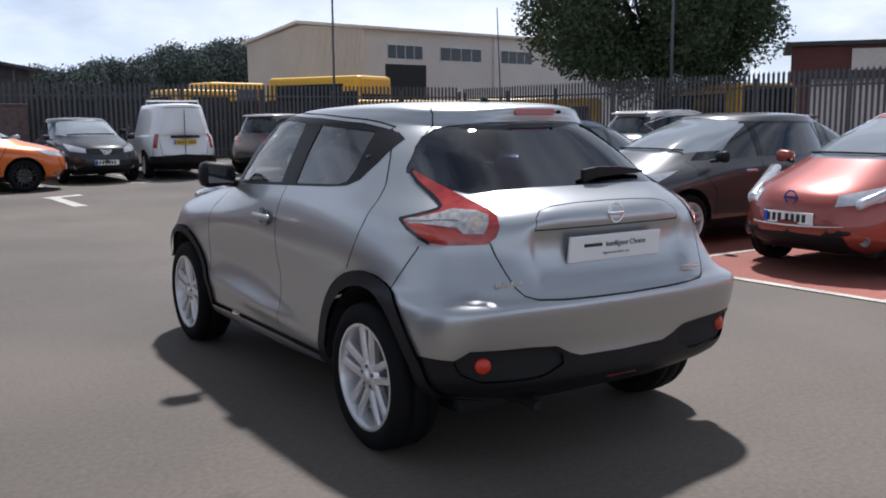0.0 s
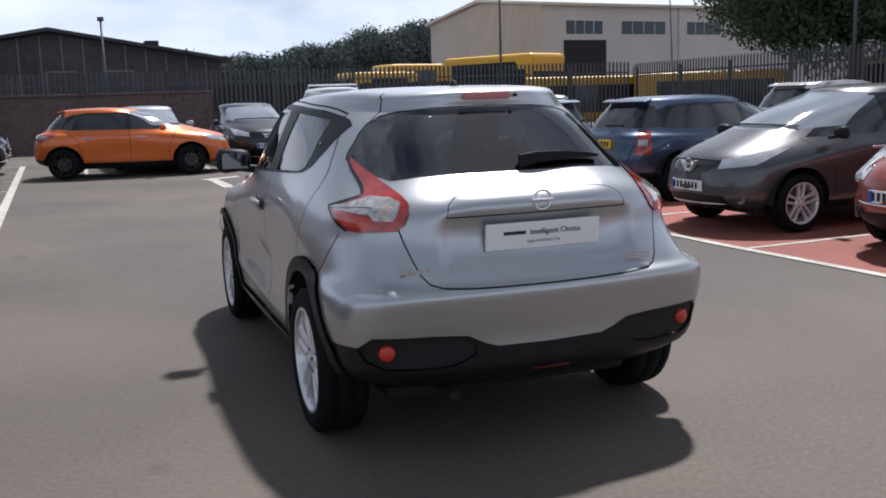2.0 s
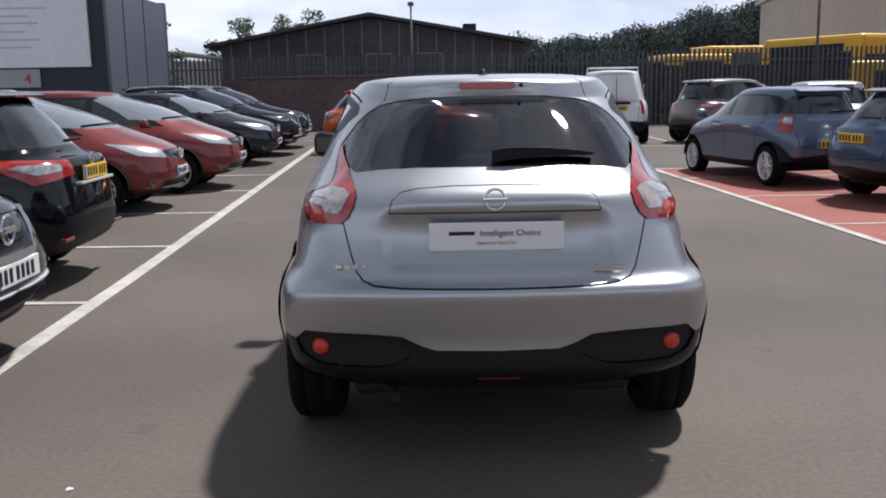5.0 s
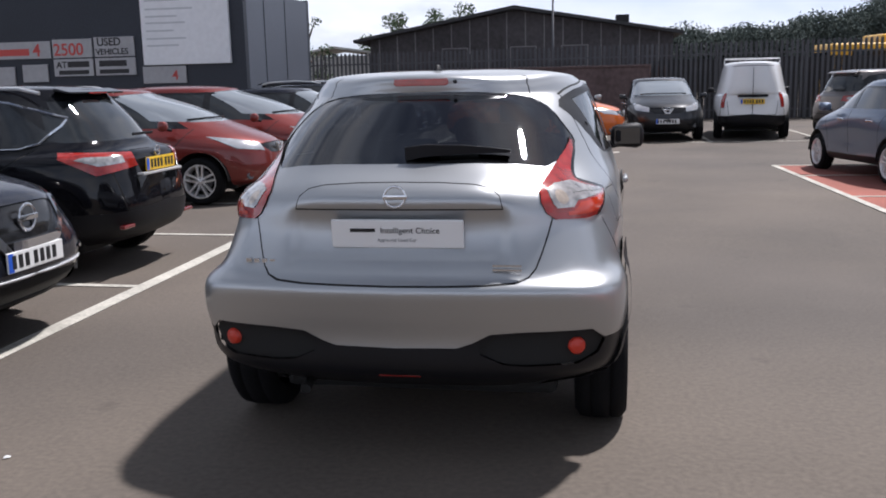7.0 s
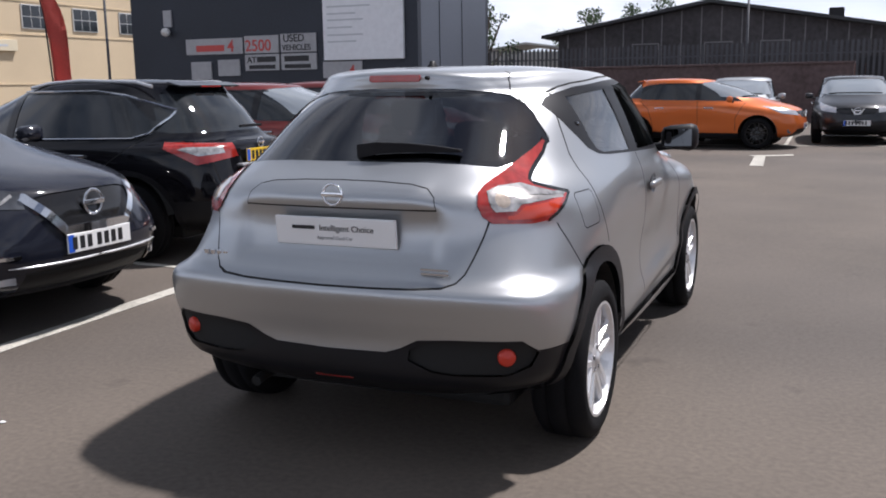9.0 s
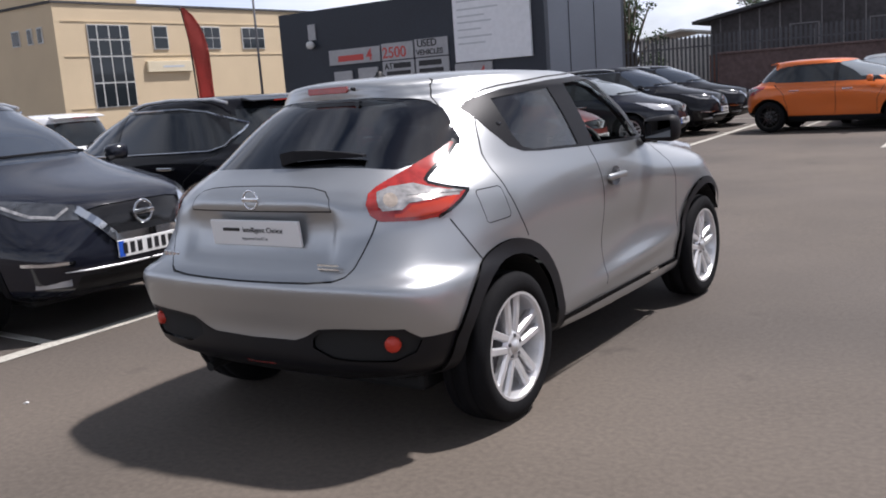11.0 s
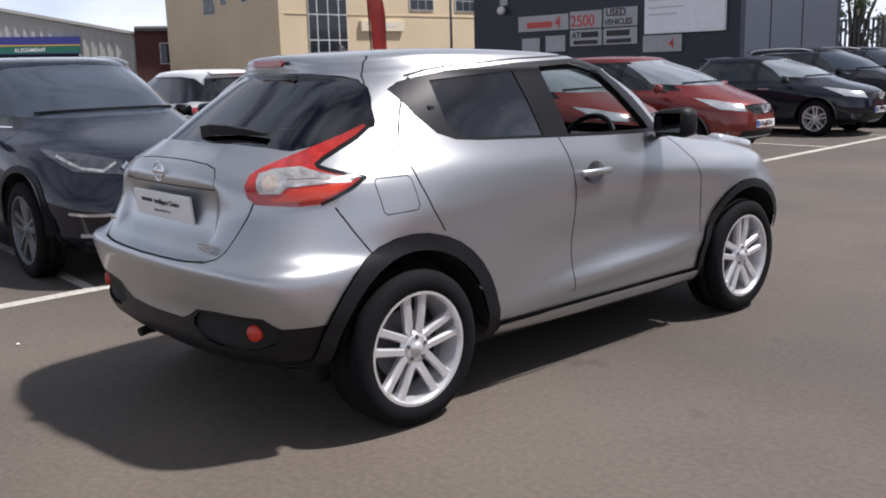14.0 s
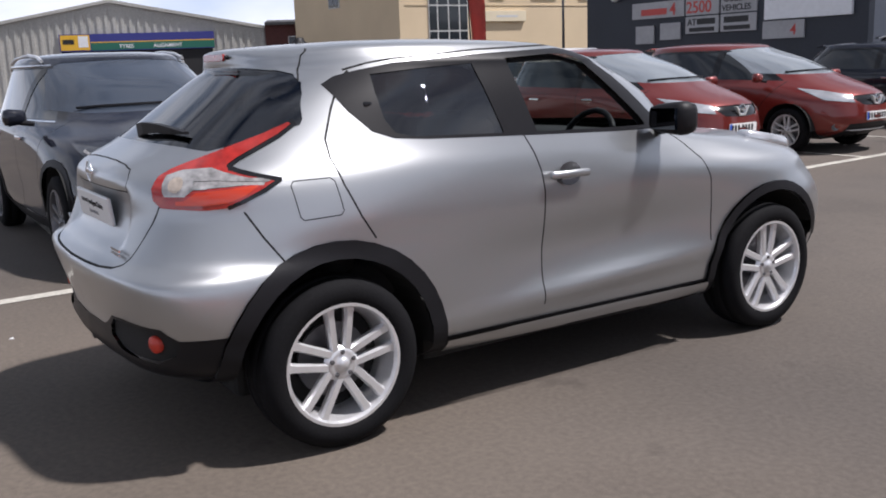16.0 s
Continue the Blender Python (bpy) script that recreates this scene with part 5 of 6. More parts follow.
small = build_car("small_hatchback", "slate blue small hatchback seen from its tail", 3.57, 1.60, 1.41, 2.36, 0.94, 0.80, 1.05, 0.28, -1.45, -1.66, 0.75, 0.285, "tall", cz=0.97)
number_plate(small, -1.795, 0.60, -1, M_PLATEYELLOW)
family = build_car("blue_hatchback", "mid blue five-door hatchback parked tail out on red asphalt", 4.28, 1.70, 1.43, 2.68, 0.93, 0.80, 1.40, 0.45, -1.62, -1.96, 0.85, 0.315, "tall", cz=0.99, lamp_z=(-0.28, 0.04))
number_plate(family, -2.14, 0.80, -1, M_PLATEYELLOW)
electric = build_car("red_hatchback", "copper red electric hatchback parked nose out on red asphalt", 4.445, 1.77, 1.55, 2.70, 1.00, 0.84, 1.45, 0.36, -1.70, -2.02, 0.88, 0.316, "hatch", 2, "front", "", cz=1.06)
number_plate(electric, 2.215, 0.55, 1, M_PLATEWHITE)
M_BLUEBADGE = plain("blue_chrome", (0.06, 0.10, 0.30), 0.12, 0.9)
def nose_y(car, x, z):
    """How far forward the skin of a car's nose lies at a place across and up."""
    near = (9.0, 0.0)
    for o in car.children:
        if o.name.split(".")[0] in ("body", "lower_grille"):
            p = np.empty(len(o.data.vertices) * 3)
            o.data.vertices.foreach_get("co", p)
            p = p.reshape(-1, 3)
            d = np.where(p[:, 1] > 0.8, (p[:, 0] - x) ** 2 + (p[:, 2] - z) ** 2, 9.0)
            k = int(np.argmin(d))
            near = min(near, (float(d[k]), float(p[k, 1])))
    return near[1]


def nose_band(car, name, half, z0, z1, bow, out, material, label, steps=12):
    """A band wrapped across a car's nose, thinning to its ends."""
    bm = bmesh.new()
    rows = []
    for k in range(steps + 1):
        x = half * (2 * k / steps - 1)
        thin = math.sqrt(max(0.05, 1 - (x / half) ** 4))
        mid, h = (z0 + z1) / 2 + bow * x * x, (z1 - z0) / 2 * thin
        y = nose_y(car, x, mid)
        rows.append([bm.verts.new((x, y + d, z)) for d, z in ((-0.03, mid - h), (out, mid - h), (out, mid + h), (-0.03, mid + h))])
    for u, v in zip(rows, rows[1:]):
        for k in range(4):
            bm.faces.new((u[k], u[(k + 1) % 4], v[(k + 1) % 4], v[k]))
    bm.faces.new(rows[0][::-1])
    bm.faces.new(rows[-1])
    bmesh.ops.recalc_face_normals(bm, faces=bm.faces)
    return part(name, bm, material, car, label, True)


nose_band(electric, "lower_slot", 0.55, 0.375, 0.465, 0.05, 0.006, M_GAP, "black air slot in the bumper")
nose_band(electric, "slot_strip", 0.50, 0.472, 0.488, 0.05, 0.012, M_CHROME, "thin chrome strip over the slot")
nose_band(mpv, "lower_slot", 0.42, 0.33, 0.40, 0.02, 0.006, M_GAP, "black air slot in the bumper")
nose_band(mpv, "slot_lip", 0.46, 0.30, 0.318, 0.02, 0.012, M_ALLOY, "silver lip under the slot")
nose_band(suv, "lower_slot", 0.56, 0.36, 0.44, 0.02, 0.006, M_GAP, "black air slot in the bumper")
nose_band(suv, "slot_strip", 0.60, 0.425, 0.437, 0.02, 0.014, M_ALLOY, "silver strip across the bumper")
nose_band(suv, "bumper_lip", 0.72, 0.262, 0.292, 0.02, 0.016, M_TRIM, "black lip under the bumper")
oval = round_badge(electric, 2.185, 0.735, 1, 0.062)
oval.data.materials[0] = M_BLUEBADGE
for s in (1, -1):
    lens = box_bm(-0.085, 0.085, -0.40, 0.34, -0.035, 0.055, 0.034)
    for v in lens.verts:
        v.co.x *= 1.0 - 0.75 * abs(v.co.y)
        v.co.z += -0.42 * max(v.co.y, -0.1) - 0.12 * v.co.y
    lens_ob = part("head_lamp", lens, M_HEADLENS, electric, "tall clear lamp standing on the wing", True)
    lens_ob.matrix_basis = Matrix.Translation((s * 0.66, 1.70, 0.845)) @ Matrix.Rotation(radians(s * 20), 4, "Z")
van = build_car("white_van", "white panel van with a roof rack, seen from its rear doors", 4.40, 1.695, 1.77, 2.725, 1.03, 0.90, 1.55, 0.95, -2.10, -2.16, 0.84, 0.31, "van", cz=1.10)
number_plate(van, -2.21, 0.86, -1, M_PLATEYELLOW)
part("handle_strip", box_bm(-0.33, 0.33, -2.235, -2.19, 0.955, 1.015, 0.01), M_TRIM, van, "black strip above the plate")
part("door_split", box_bm(-0.006, 0.006, -2.214, -2.19, 0.58, 1.60), M_GAP, van)
part("roof_bar", tube_bm([(-0.62, -0.9, 1.72), (-0.62, -0.9, 1.83), (0.62, -0.9, 1.83), (0.62, -0.9, 1.72)], 0.02, 8), M_WHITE, van, "white roof rack bar")
for o in van.children_recursive:
    if o.name.split(".")[0] == "body":
        o.data.materials[0] = M_WHITE
for o, mat in ((small, M_PALEBLUE), (family, M_BLUE), (electric, M_LEAFRED), (hatch, M_ORANGE), (suv, M_BLACK)):
    for c in o.children_recursive:
        if c.name.split(".")[0] in ("body", "roof_spoiler", "door_mirror"):
            c.data.materials[0] = mat

# the red bays
mpv.matrix_basis = at(6.32, 3.10, 91)
family.matrix_basis = at(6.88, 6.28, -78)
electric.matrix_basis = at(6.80, 0.62, 91)
small.matrix_basis = at(4.98, 9.20, 10)
# the far row
hatch.matrix_basis = at(-0.87, 15.80, -95)
for c in hatch.children_recursive:
    if c.name.split(".")[0] in ("rim", "hub_cap"):
        c.material_slots[0].link = "OBJECT"
        c.material_slots[0].material = M_GLOSSBLACK
van.matrix_basis = at(4.2, 18.75, -6)
painted(hatch, at(2.02, 18.15, 182), M_CHARCOAL, "dark grey hatchback parked nose out beside a white van")
painted(hatch, at(-0.45, 18.30, 181), M_PALE, "pale silver hatchback parked behind an orange one")
painted(mpv, at(7.4, 18.0, -58), M_BROWN, "bronze grey hatchback parked near the fence")
# the left bays
suv.matrix_basis = at(-5.20, 2.05, 91)
near_suv = painted(suv, at(-4.76, -0.56, -89) @ Matrix.Diagonal((1.05, 1.02, 1.055, 1)), M_NAVY, "blue-black sport utility car parked nose out with chrome grille")
painted(mpv, at(-5.62, 6.50, -88), M_RED, "dark red hatchback parked nose out in a marked bay", "red hatchbacks")
painted(mpv, at(-5.34, 8.90, -88), M_RED, "dark red hatchback parked nose out in a marked bay", "red hatchbacks")
painted(hatch, at(-5.45, 13.2, -88), M_NAVY, "blue-black hatchback parked nose out in a marked bay")
painted(suv, at(-5.60, 15.6, -88), M_BLACK, "black sport utility car parked nose out in a marked bay")
painted(suv, at(-5.70, 18.0, -88), M_BLACK, "black sport utility car parked nose out in a marked bay")
# rows behind
painted(suv, at(-10.9, 0.7, 91), M_WHITE, "white sport utility car parked in the row behind")
painted(mpv, at(-10.7, 3.5, 91), M_WHITE, "white hatchback parked in the row behind")
painted(suv, at(-10.6, 8.8, 91), M_WHITE, "white sport utility car parked behind red hatchbacks")
painted(mpv, at(12.2, 3.6, 91), M_PALE, "pale silver hatchback in the second row")
painted(hatch, at(12.4, 6.3, -89), M_GREY, "dark grey hatchback in the second row")
painted(suv, at(12.3, 9.0, -89), M_PALE, "pale silver sport utility car in the second row")
painted(mpv, at(12.3, 0.9, 91), M_BLACK, "black hatchback in the second row")
painted(hatch, at(7.6, 13.6, -15), M_PALE, "pale silver hatchback standing near the red bays")

# ---------------------------------------------------------------- ground and markings
def slab(name, poly, z, material, label, category="", kind="structure", thick=0.004):
    bm = bmesh.new()
    top = [bm.verts.new((x, y, z + rise(y))) for x, y in poly]
    bm.faces.new(top)
    low = [bm.verts.new((x, y, z + rise(y) - thick)) for x, y in poly]
    n = len(poly)
    for k in range(n):
        bm.faces.new((top[k], low[k], low[(k + 1) % n], top[(k + 1) % n]))
    bmesh.ops.recalc_face_normals(bm, faces=bm.faces)
    ob = part(name, bm, material, None)
    return tagged(ob, label, category or name.split("_")[0], "", kind)


def asphalt(name, base, per=0.40):
    m, n, l, b = nodes_of(name)
    co = n.new("ShaderNodeTexCoord")
    scales = [(220.0, 3.0), (35.0, 4.0), (0.45, 6.0)]
    outs = []
    for s, d in scales:
        t = n.new("ShaderNodeTexNoise")
        t.inputs["Scale"].default_value, t.inputs["Detail"].default_value = s, d
        l.new(co.outputs["Object"], t.inputs["Vector"])
        outs.append(t)
    val = n.new("ShaderNodeMath")
    val.operation = "MULTIPLY_ADD"
    l.new(outs[0].outputs["Fac"], val.inputs[0])
    val.inputs[1].default_value = 0.9
    l.new(outs[1].outputs["Fac"], val.inputs[2])
    val2 = n.new("ShaderNodeMath")
    val2.operation = "MULTIPLY_ADD"
    l.new(outs[2].outputs["Fac"], val2.inputs[0])
    val2.inputs[1].default_value = 1.3
    l.new(val.outputs[0], val2.inputs[2])
    rng = n.new("ShaderNodeMapRange")
    rng.inputs["From Min"].default_value, rng.inputs["From Max"].default_value = 1.1, 2.1
    rng.inputs["To Min"].default_value, rng.inputs["To Max"].default_value = 1 - per, 1 + per
    l.new(val2.outputs[0], rng.inputs["Value"])
    tint = n.new("ShaderNodeMix")
    tint.data_type, tint.blend_type = "RGBA", "MULTIPLY"
    tint.inputs["Factor"].default_value = 1.0
    # broad worn areas, browner and paler, and small oil spots
    wear, oil, wear_r, oil_r = n.new("ShaderNodeTexNoise"), n.new("ShaderNodeTexNoise"), n.new("ShaderNodeMapRange"), n.new("ShaderNodeMapRange")
    for t, s, d in ((wear, 0.17, 5.0), (oil, 1.7, 3.0)):
        t.inputs["Scale"].default_value, t.inputs["Detail"].default_value = s, d
        l.new(co.outputs["Object"], t.inputs["Vector"])
    wear_r.inputs["From Min"].default_value, wear_r.inputs["From Max"].default_value = 0.40, 0.62
    l.new(wear.outputs["Fac"], wear_r.inputs["Value"])
    oil_r.inputs["From Min"].default_value, oil_r.inputs["From Max"].default_value = 0.67, 0.74
    oil_r.inputs["To Min"].default_value, oil_r.inputs["To Max"].default_value = 1.0, 0.72
    l.new(oil.outputs["Fac"], oil_r.inputs["Value"])
    worn = n.new("ShaderNodeMix")
    worn.data_type = "RGBA"
    worn.inputs["A"].default_value = (base[0] * 0.90, base[1] * 0.89, base[2] * 0.90, 1)
    worn.inputs["B"].default_value = (base[0] * 1.16, base[1] * 1.12, base[2] * 1.06, 1)
    l.new(wear_r.outputs["Result"], worn.inputs["Factor"])
    spot = n.new("ShaderNodeMix")
    spot.data_type, spot.blend_type = "RGBA", "MULTIPLY"
    spot.inputs["Factor"].default_value = 1.0
    l.new(worn.outputs["Result"], spot.inputs["A"])
    l.new(oil_r.outputs["Result"], spot.inputs["B"])
    l.new(spot.outputs["Result"], tint.inputs["A"])
    l.new(rng.outputs["Result"], tint.inputs["B"])
    l.new(tint.outputs["Result"], b.inputs["Base Color"])
    b.inputs["Roughness"].default_value = 0.85
    bp = n.new("ShaderNodeBump")
    bp.inputs["Strength"].default_value, bp.inputs["Distance"].default_value = 0.35, 0.004
    l.new(outs[0].outputs["Fac"], bp.inputs["Height"])
    l.new(bp.outputs["Normal"], b.inputs["Normal"])
    return m


M_ASPHALT = asphalt("asphalt", (0.097, 0.0818, 0.0690))
M_REDASPHALT = asphalt("red_asphalt", (0.27, 0.085, 0.062))
M_LINE = surface("road_paint_white", (0.43, 0.41, 0.36), 0.8, 0.0, 0.35, 40.0, 3.0, 0.1)

bm = bmesh.new()
rows = [[bm.verts.new((x, y, rise(y))) for x in (-900, 900)] for y in (-900, 2, 30, 900)]
for u, v in zip(rows, rows[1:]):
    bm.faces.new((u[0], u[1], v[1], v[0]))
tagged(part("ground", bm, M_ASPHALT, None), "grey asphalt yard with worn patches", "ground", "", "structure")


def left_line(y):
    return -2.72 - 0.035 * y


def red_edge(y):
    return 4.10 - 0.058 * y


def line_strip(p, q, width, z=0.006, label="worn white bay line on asphalt"):
    d = Vector((q[0] - p[0], q[1] - p[1])).normalized()
    n = Vector((-d.y, d.x)) * width / 2
    return slab("bay_line", [(p[0] + n.x, p[1] + n.y), (p[0] - n.x, p[1] - n.y), (q[0] - n.x, q[1] - n.y), (q[0] + n.x, q[1] + n.y)], z, M_LINE, label, "line marking", "structure", 0.003)


slab("red_paving", [(red_edge(2), 2.0), (16.5, 2.0), (16.5, 10.5), (red_edge(10.6), 10.6)], 0.004, M_REDASPHALT, "faded red asphalt parking bays", "paving")
slab("red_paving", [(red_edge(-12), -12), (16.5, -12), (16.5, 2.0), (red_edge(2), 2.0)], 0.004, M_REDASPHALT, "faded red asphalt parking bays", "paving")
line_strip((left_line(-9), -9), (left_line(2), 2), 0.13)
line_strip((left_line(2), 2), (left_line(20.5), 20.5), 0.13)
for k in range(-3, 9):
    y = 1.13 + 2.4 * k
    line_strip((left_line(y) - 0.06, y), (left_line(y) - 4.9, y + 0.17), 0.08, 0.0065)
line_strip((red_edge(-12), -12), (red_edge(2), 2), 0.10, 0.009)
line_strip((red_edge(2), 2), (red_edge(10.6), 10.6), 0.10, 0.009)
for k in range(-4, 4):
    y = 1.75 + 2.42 * k
    line_strip((red_edge(y) + 0.05, y), (red_edge(y) + 4.8, y + 0.15), 0.07, 0.0095)
line_strip((red_edge(10.6) - 0.02, 10.6), (16.0, 10.5), 0.09, 0.009)
line_strip((-2.9, 16.0), (7.5, 16.25), 0.09, 0.006)
for x in (-1.9, 0.72, 3.05, 5.5):
    line_strip((x, 16.1), (x - 0.05, 20.5), 0.08, 0.0065)
slab("arrow_marking", [(0.22, 13.35), (0.98, 13.75), (1.0, 13.5), (0.52, 13.2), (0.62, 11.3), (0.40, 11.3), (0.33, 13.1)], 0.006, M_LINE, "worn white arrow painted on asphalt", "line marking")

# ---------------------------------------------------------------- palisade fence
M_FENCE = surface("galvanised_dark_steel", (0.095, 0.096, 0.104), 0.6, 0.3, 0.3, 60.0, 2.0, 0.0, 0.0, 0.5, 0.5)


def pale_mesh(h):
    """One pale: a W-shaped strip with a three-pointed head."""
    w = 0.034
    xs = [(-w, 0.0), (-w * 0.45, 0.012), (0.0, 0.003), (w * 0.45, 0.012), (w, 0.0)]
    verts, faces = [], []
    for x, y in xs:
        verts.append((x, y, 0.06))
    heads = [h - 0.05, h - 0.07, h, h - 0.07, h - 0.05]
    for (x, y), z in zip(xs, heads):
        verts.append((x * 1.25, y, z - 0.02))
    for k in range(4):
        faces.append((k, k + 1, 5 + k + 1, 5 + k))
    n = len(verts)
    verts += [(x, y + 0.003, z) for x, y, z in verts]
    faces += [tuple(i + n for i in f[::-1]) for f in faces]
    me = bpy.data.meshes.new("pale")
    me.from_pydata(verts, [], faces)
    me.materials.append(M_FENCE)
    return me


def fence(x0, y0, x1, y1, h, label):
    run = Vector((x1 - x0, y1 - y0, 0))
    ang = math.degrees(math.atan2(run.y, run.x))
    f = thing("palisade_fence", label, "fence", pose(x0, y0, rise(y0) * 0.8, 0, 0, ang), "", "structure")
    length = run.length
    me = pale_mesh(h)
    n = int(length / 0.155)
    for k in range(min(n, 300)):
        ob = new("pale", me)
        ob.parent = f
        ob.matrix_basis = pose((k + 0.5) * length / n, -0.03, 0, 0, 0, random.uniform(-3, 3))
    for z in (0.35, h - 0.45):
        part("rail", box_bm(0, length, -0.012, 0.03, z - 0.025, z + 0.025), M_FENCE, f)
    for k in range(int(length / 2.75) + 1):
        part("post", box_bm(k * 2.75 - 0.05, k * 2.75 + 0.05, 0.032, 0.12, 0, h - 0.2), M_FENCE, f)
    return f


fence(-15.0, 27.6, 17.6, 25.4, 2.60, "dark grey steel palisade fence with spiked tops")
fence(17.8, 25.3, 17.9, -12.0, 2.55, "dark grey steel palisade fence with spiked tops")

# old brick wall before the barn, the palisade close behind it
M_OLDWALL = surface("sooty_brick", (0.115, 0.080, 0.078), 0.9, 0.0, 0.35, 7.0, 0.5, 0.2)
yard_wall = thing("brick_wall", "sooty old brick wall under the palisade fence", "wall", pose(-6.9, 26.72, 0.1, 0, 0, -3.86), "", "structure")
part("wall", box_bm(0, 9.0, -0.25, 0.0, -0.2, 1.86), M_OLDWALL, yard_wall)
part("coping", box_bm(-0.03, 9.03, -0.30, 0.04, 1.86, 1.93, 0.01), M_OLDWALL, yard_wall)
# dark boarding close behind the fence
boards = thing("boundary_boarding", "dark weathered timber boarding close behind the palisade fence", "fence", pose(2.2, 27.35, 0.15, 0, 0, -3.86), "", "structure")
M_BOARD = surface("dark_weathered_board", (0.05, 0.048, 0.05), 0.9, 0.0, 0.3, 9.0, 0.8, 0.1, 0.0, 0.3, 0.6)
for k in range(52):
    part("board", box_bm(k * 0.215, k * 0.215 + 0.205, 0, 0.022, 0.0, 2.02 + random.uniform(-0.03, 0.03)), M_BOARD, boards)

# ---------------------------------------------------------------- buildings
M_BRICK = surface("old_brick", (0.17, 0.085, 0.065), 0.9, 0.0, 0.3, 14.0, 0.7)
M_BARN = surface("weathered_dark_boards", (0.075, 0.068, 0.070), 0.9, 0.0, 0.35, 6.0, 0.5)
M_ROOFDARK = surface("dark_sheet_roof", (0.05, 0.05, 0.052), 0.8, 0.0, 0.25, 5.0, 0.4)
M_SHED = surface("beige_sheet_metal", (0.60, 0.55, 0.48), 0.6, 0.1, 0.10, 12.0, 0.3)
M_SHEDSIDE = surface("grey_beige_panel", (0.60, 0.56, 0.52), 0.65, 0.0, 0.12, 8.0, 0.3)
M_CREAM = surface("cream_render", (0.60, 0.48, 0.32), 0.85, 0.0, 0.10, 30.0, 0.4, 0.1)
M_CREAMPALE = surface("pale_cream_board", (0.66, 0.58, 0.42), 0.6, 0.0, 0.08)
M_NAVYCLAD = surface("dark_slate_cladding", (0.020, 0.025, 0.036), 0.55, 0.1, 0.2, 20.0, 0.6)
M_YELLOW = surface("bus_yellow", (0.72, 0.40, 0.02), 0.45, 0.0, 0.12, 10.0, 0.6, 0.0, 0.3)
M_TYREWALL = surface("pale_corrugated_sheet", (0.45, 0.44, 0.41), 0.6, 0.2, 0.15, 10.0, 0.4)
M_BATTEN = surface("grey_batten", (0.20, 0.19, 0.19), 0.8, 0.0, 0.2, 10.0, 0.5)
M_GREYCLAD = surface("grey_blue_cladding", (0.095, 0.108, 0.135), 0.5, 0.2, 0.12, 20.0, 0.5)
M_BANNER = surface("grey_banner", (0.36, 0.36, 0.37), 0.6, 0.0, 0.1, 10.0, 1.0)
M_INKPALE = plain("ink_pale_grey", (0.52, 0.54, 0.56), 0.6)
M_SIGNRED = plain("sign_red", (0.50, 0.06, 0.05), 0.5)
M_SIGNWHITE = surface("sign_white", (0.76, 0.77, 0.79), 0.6, 0.0, 0.06, 8.0, 0.5)
M_FRAME = surface("window_frame_white", (0.6, 0.6, 0.58), 0.5, 0.0, 0.1)
M_FLAG = surface("faded_red_cloth", (0.52, 0.10, 0.08), 0.8, 0.0, 0.15, 40.0, 2.0)
M_SIGNBLUE = plain("sign_blue", (0.035, 0.04, 0.22), 0.5)
M_SIGNGREEN = plain("sign_green", (0.015, 0.13, 0.09), 0.5)
M_SIGNYELLOW = plain("sign_yellow", (0.72, 0.42, 0.03), 0.5)
M_DARKBRICK = surface("dark_red_brick", (0.105, 0.040, 0.036), 0.9, 0.0, 0.25, 10.0, 0.6)
M_WINDOW = plain("far_window_glass", (0.02, 0.025, 0.03), 0.06)
M_DARK = plain("dark_opening", (0.02, 0.02, 0.022), 0.8)


def oriented(name, label, x, y, heading, category="building", kind=""):
    return thing(name, label, category, pose(x, y, 0, 0, 0, heading), "", kind)


# gabled corrugated shed: its own x runs along the long wall, y into the depth of the gable
shed = oriented("warehouse", "beige corrugated warehouse with a roller door behind yellow buses", 20.9, 39.2, 6.5)
D, LEN, EAVE, RIDGE = 13.0, 34.0, 6.25, 6.95
part("gable_wall", prism_bm([(0, 0), (D, 0), (D, EAVE), (D / 2, RIDGE), (0, EAVE)], 0.0, 0.2, "x"), M_SHED, shed)
for k in range(52):
    yy = 0.12 + k * 0.248
    top = EAVE + (RIDGE - EAVE) * (1 - abs(yy - D / 2) / (D / 2)) - 0.1
    part("rib", box_bm(-0.05, 0.0, yy, yy + 0.11, 0.2, top), M_SHED, shed)
part("long_wall", box_bm(0.2, LEN, 0, 0.25, 0, EAVE), M_SHEDSIDE, shed)
part("roof", prism_bm([(-0.3, EAVE - 0.02), (D / 2, RIDGE + 0.08), (D + 0.3, EAVE - 0.02), (D + 0.3, EAVE + 0.13), (D / 2, RIDGE + 0.25), (-0.3, EAVE + 0.13)], -0.25, LEN + 0.2, "x"), M_SHED, shed)
# wall is unbroken here; a dark sheet paints the shade inside the doorway
part("roller_door", box_bm(1.4, 4.2, -0.04, 0.0, 0, 4.45), M_DARK, shed, "open roller doorway, its shaded inside a flat dark panel")
part("downpipe", box_bm(9.3, 9.5, -0.12, 0.0, 0, EAVE), M_SHEDSIDE, shed)
for x0, x1 in ((1.5, 4.0), (5.2, 8.4), (9.9, 12.6), (15.0, 18.0), (20.5, 23.5)):
    win = part("window", box_bm(x0, x1, -0.03, 0.0, 4.68, 5.55), M_FRAME, shed)
    n = 4
    for k in range(n):
        w0 = x0 + 0.06 + k * (x1 - x0 - 0.06) / n
        part("pane", box_bm(w0, w0 + (x1 - x0 - 0.06) / n - 0.06, -0.045, -0.03, 4.76, 5.47), M_WINDOW, win)

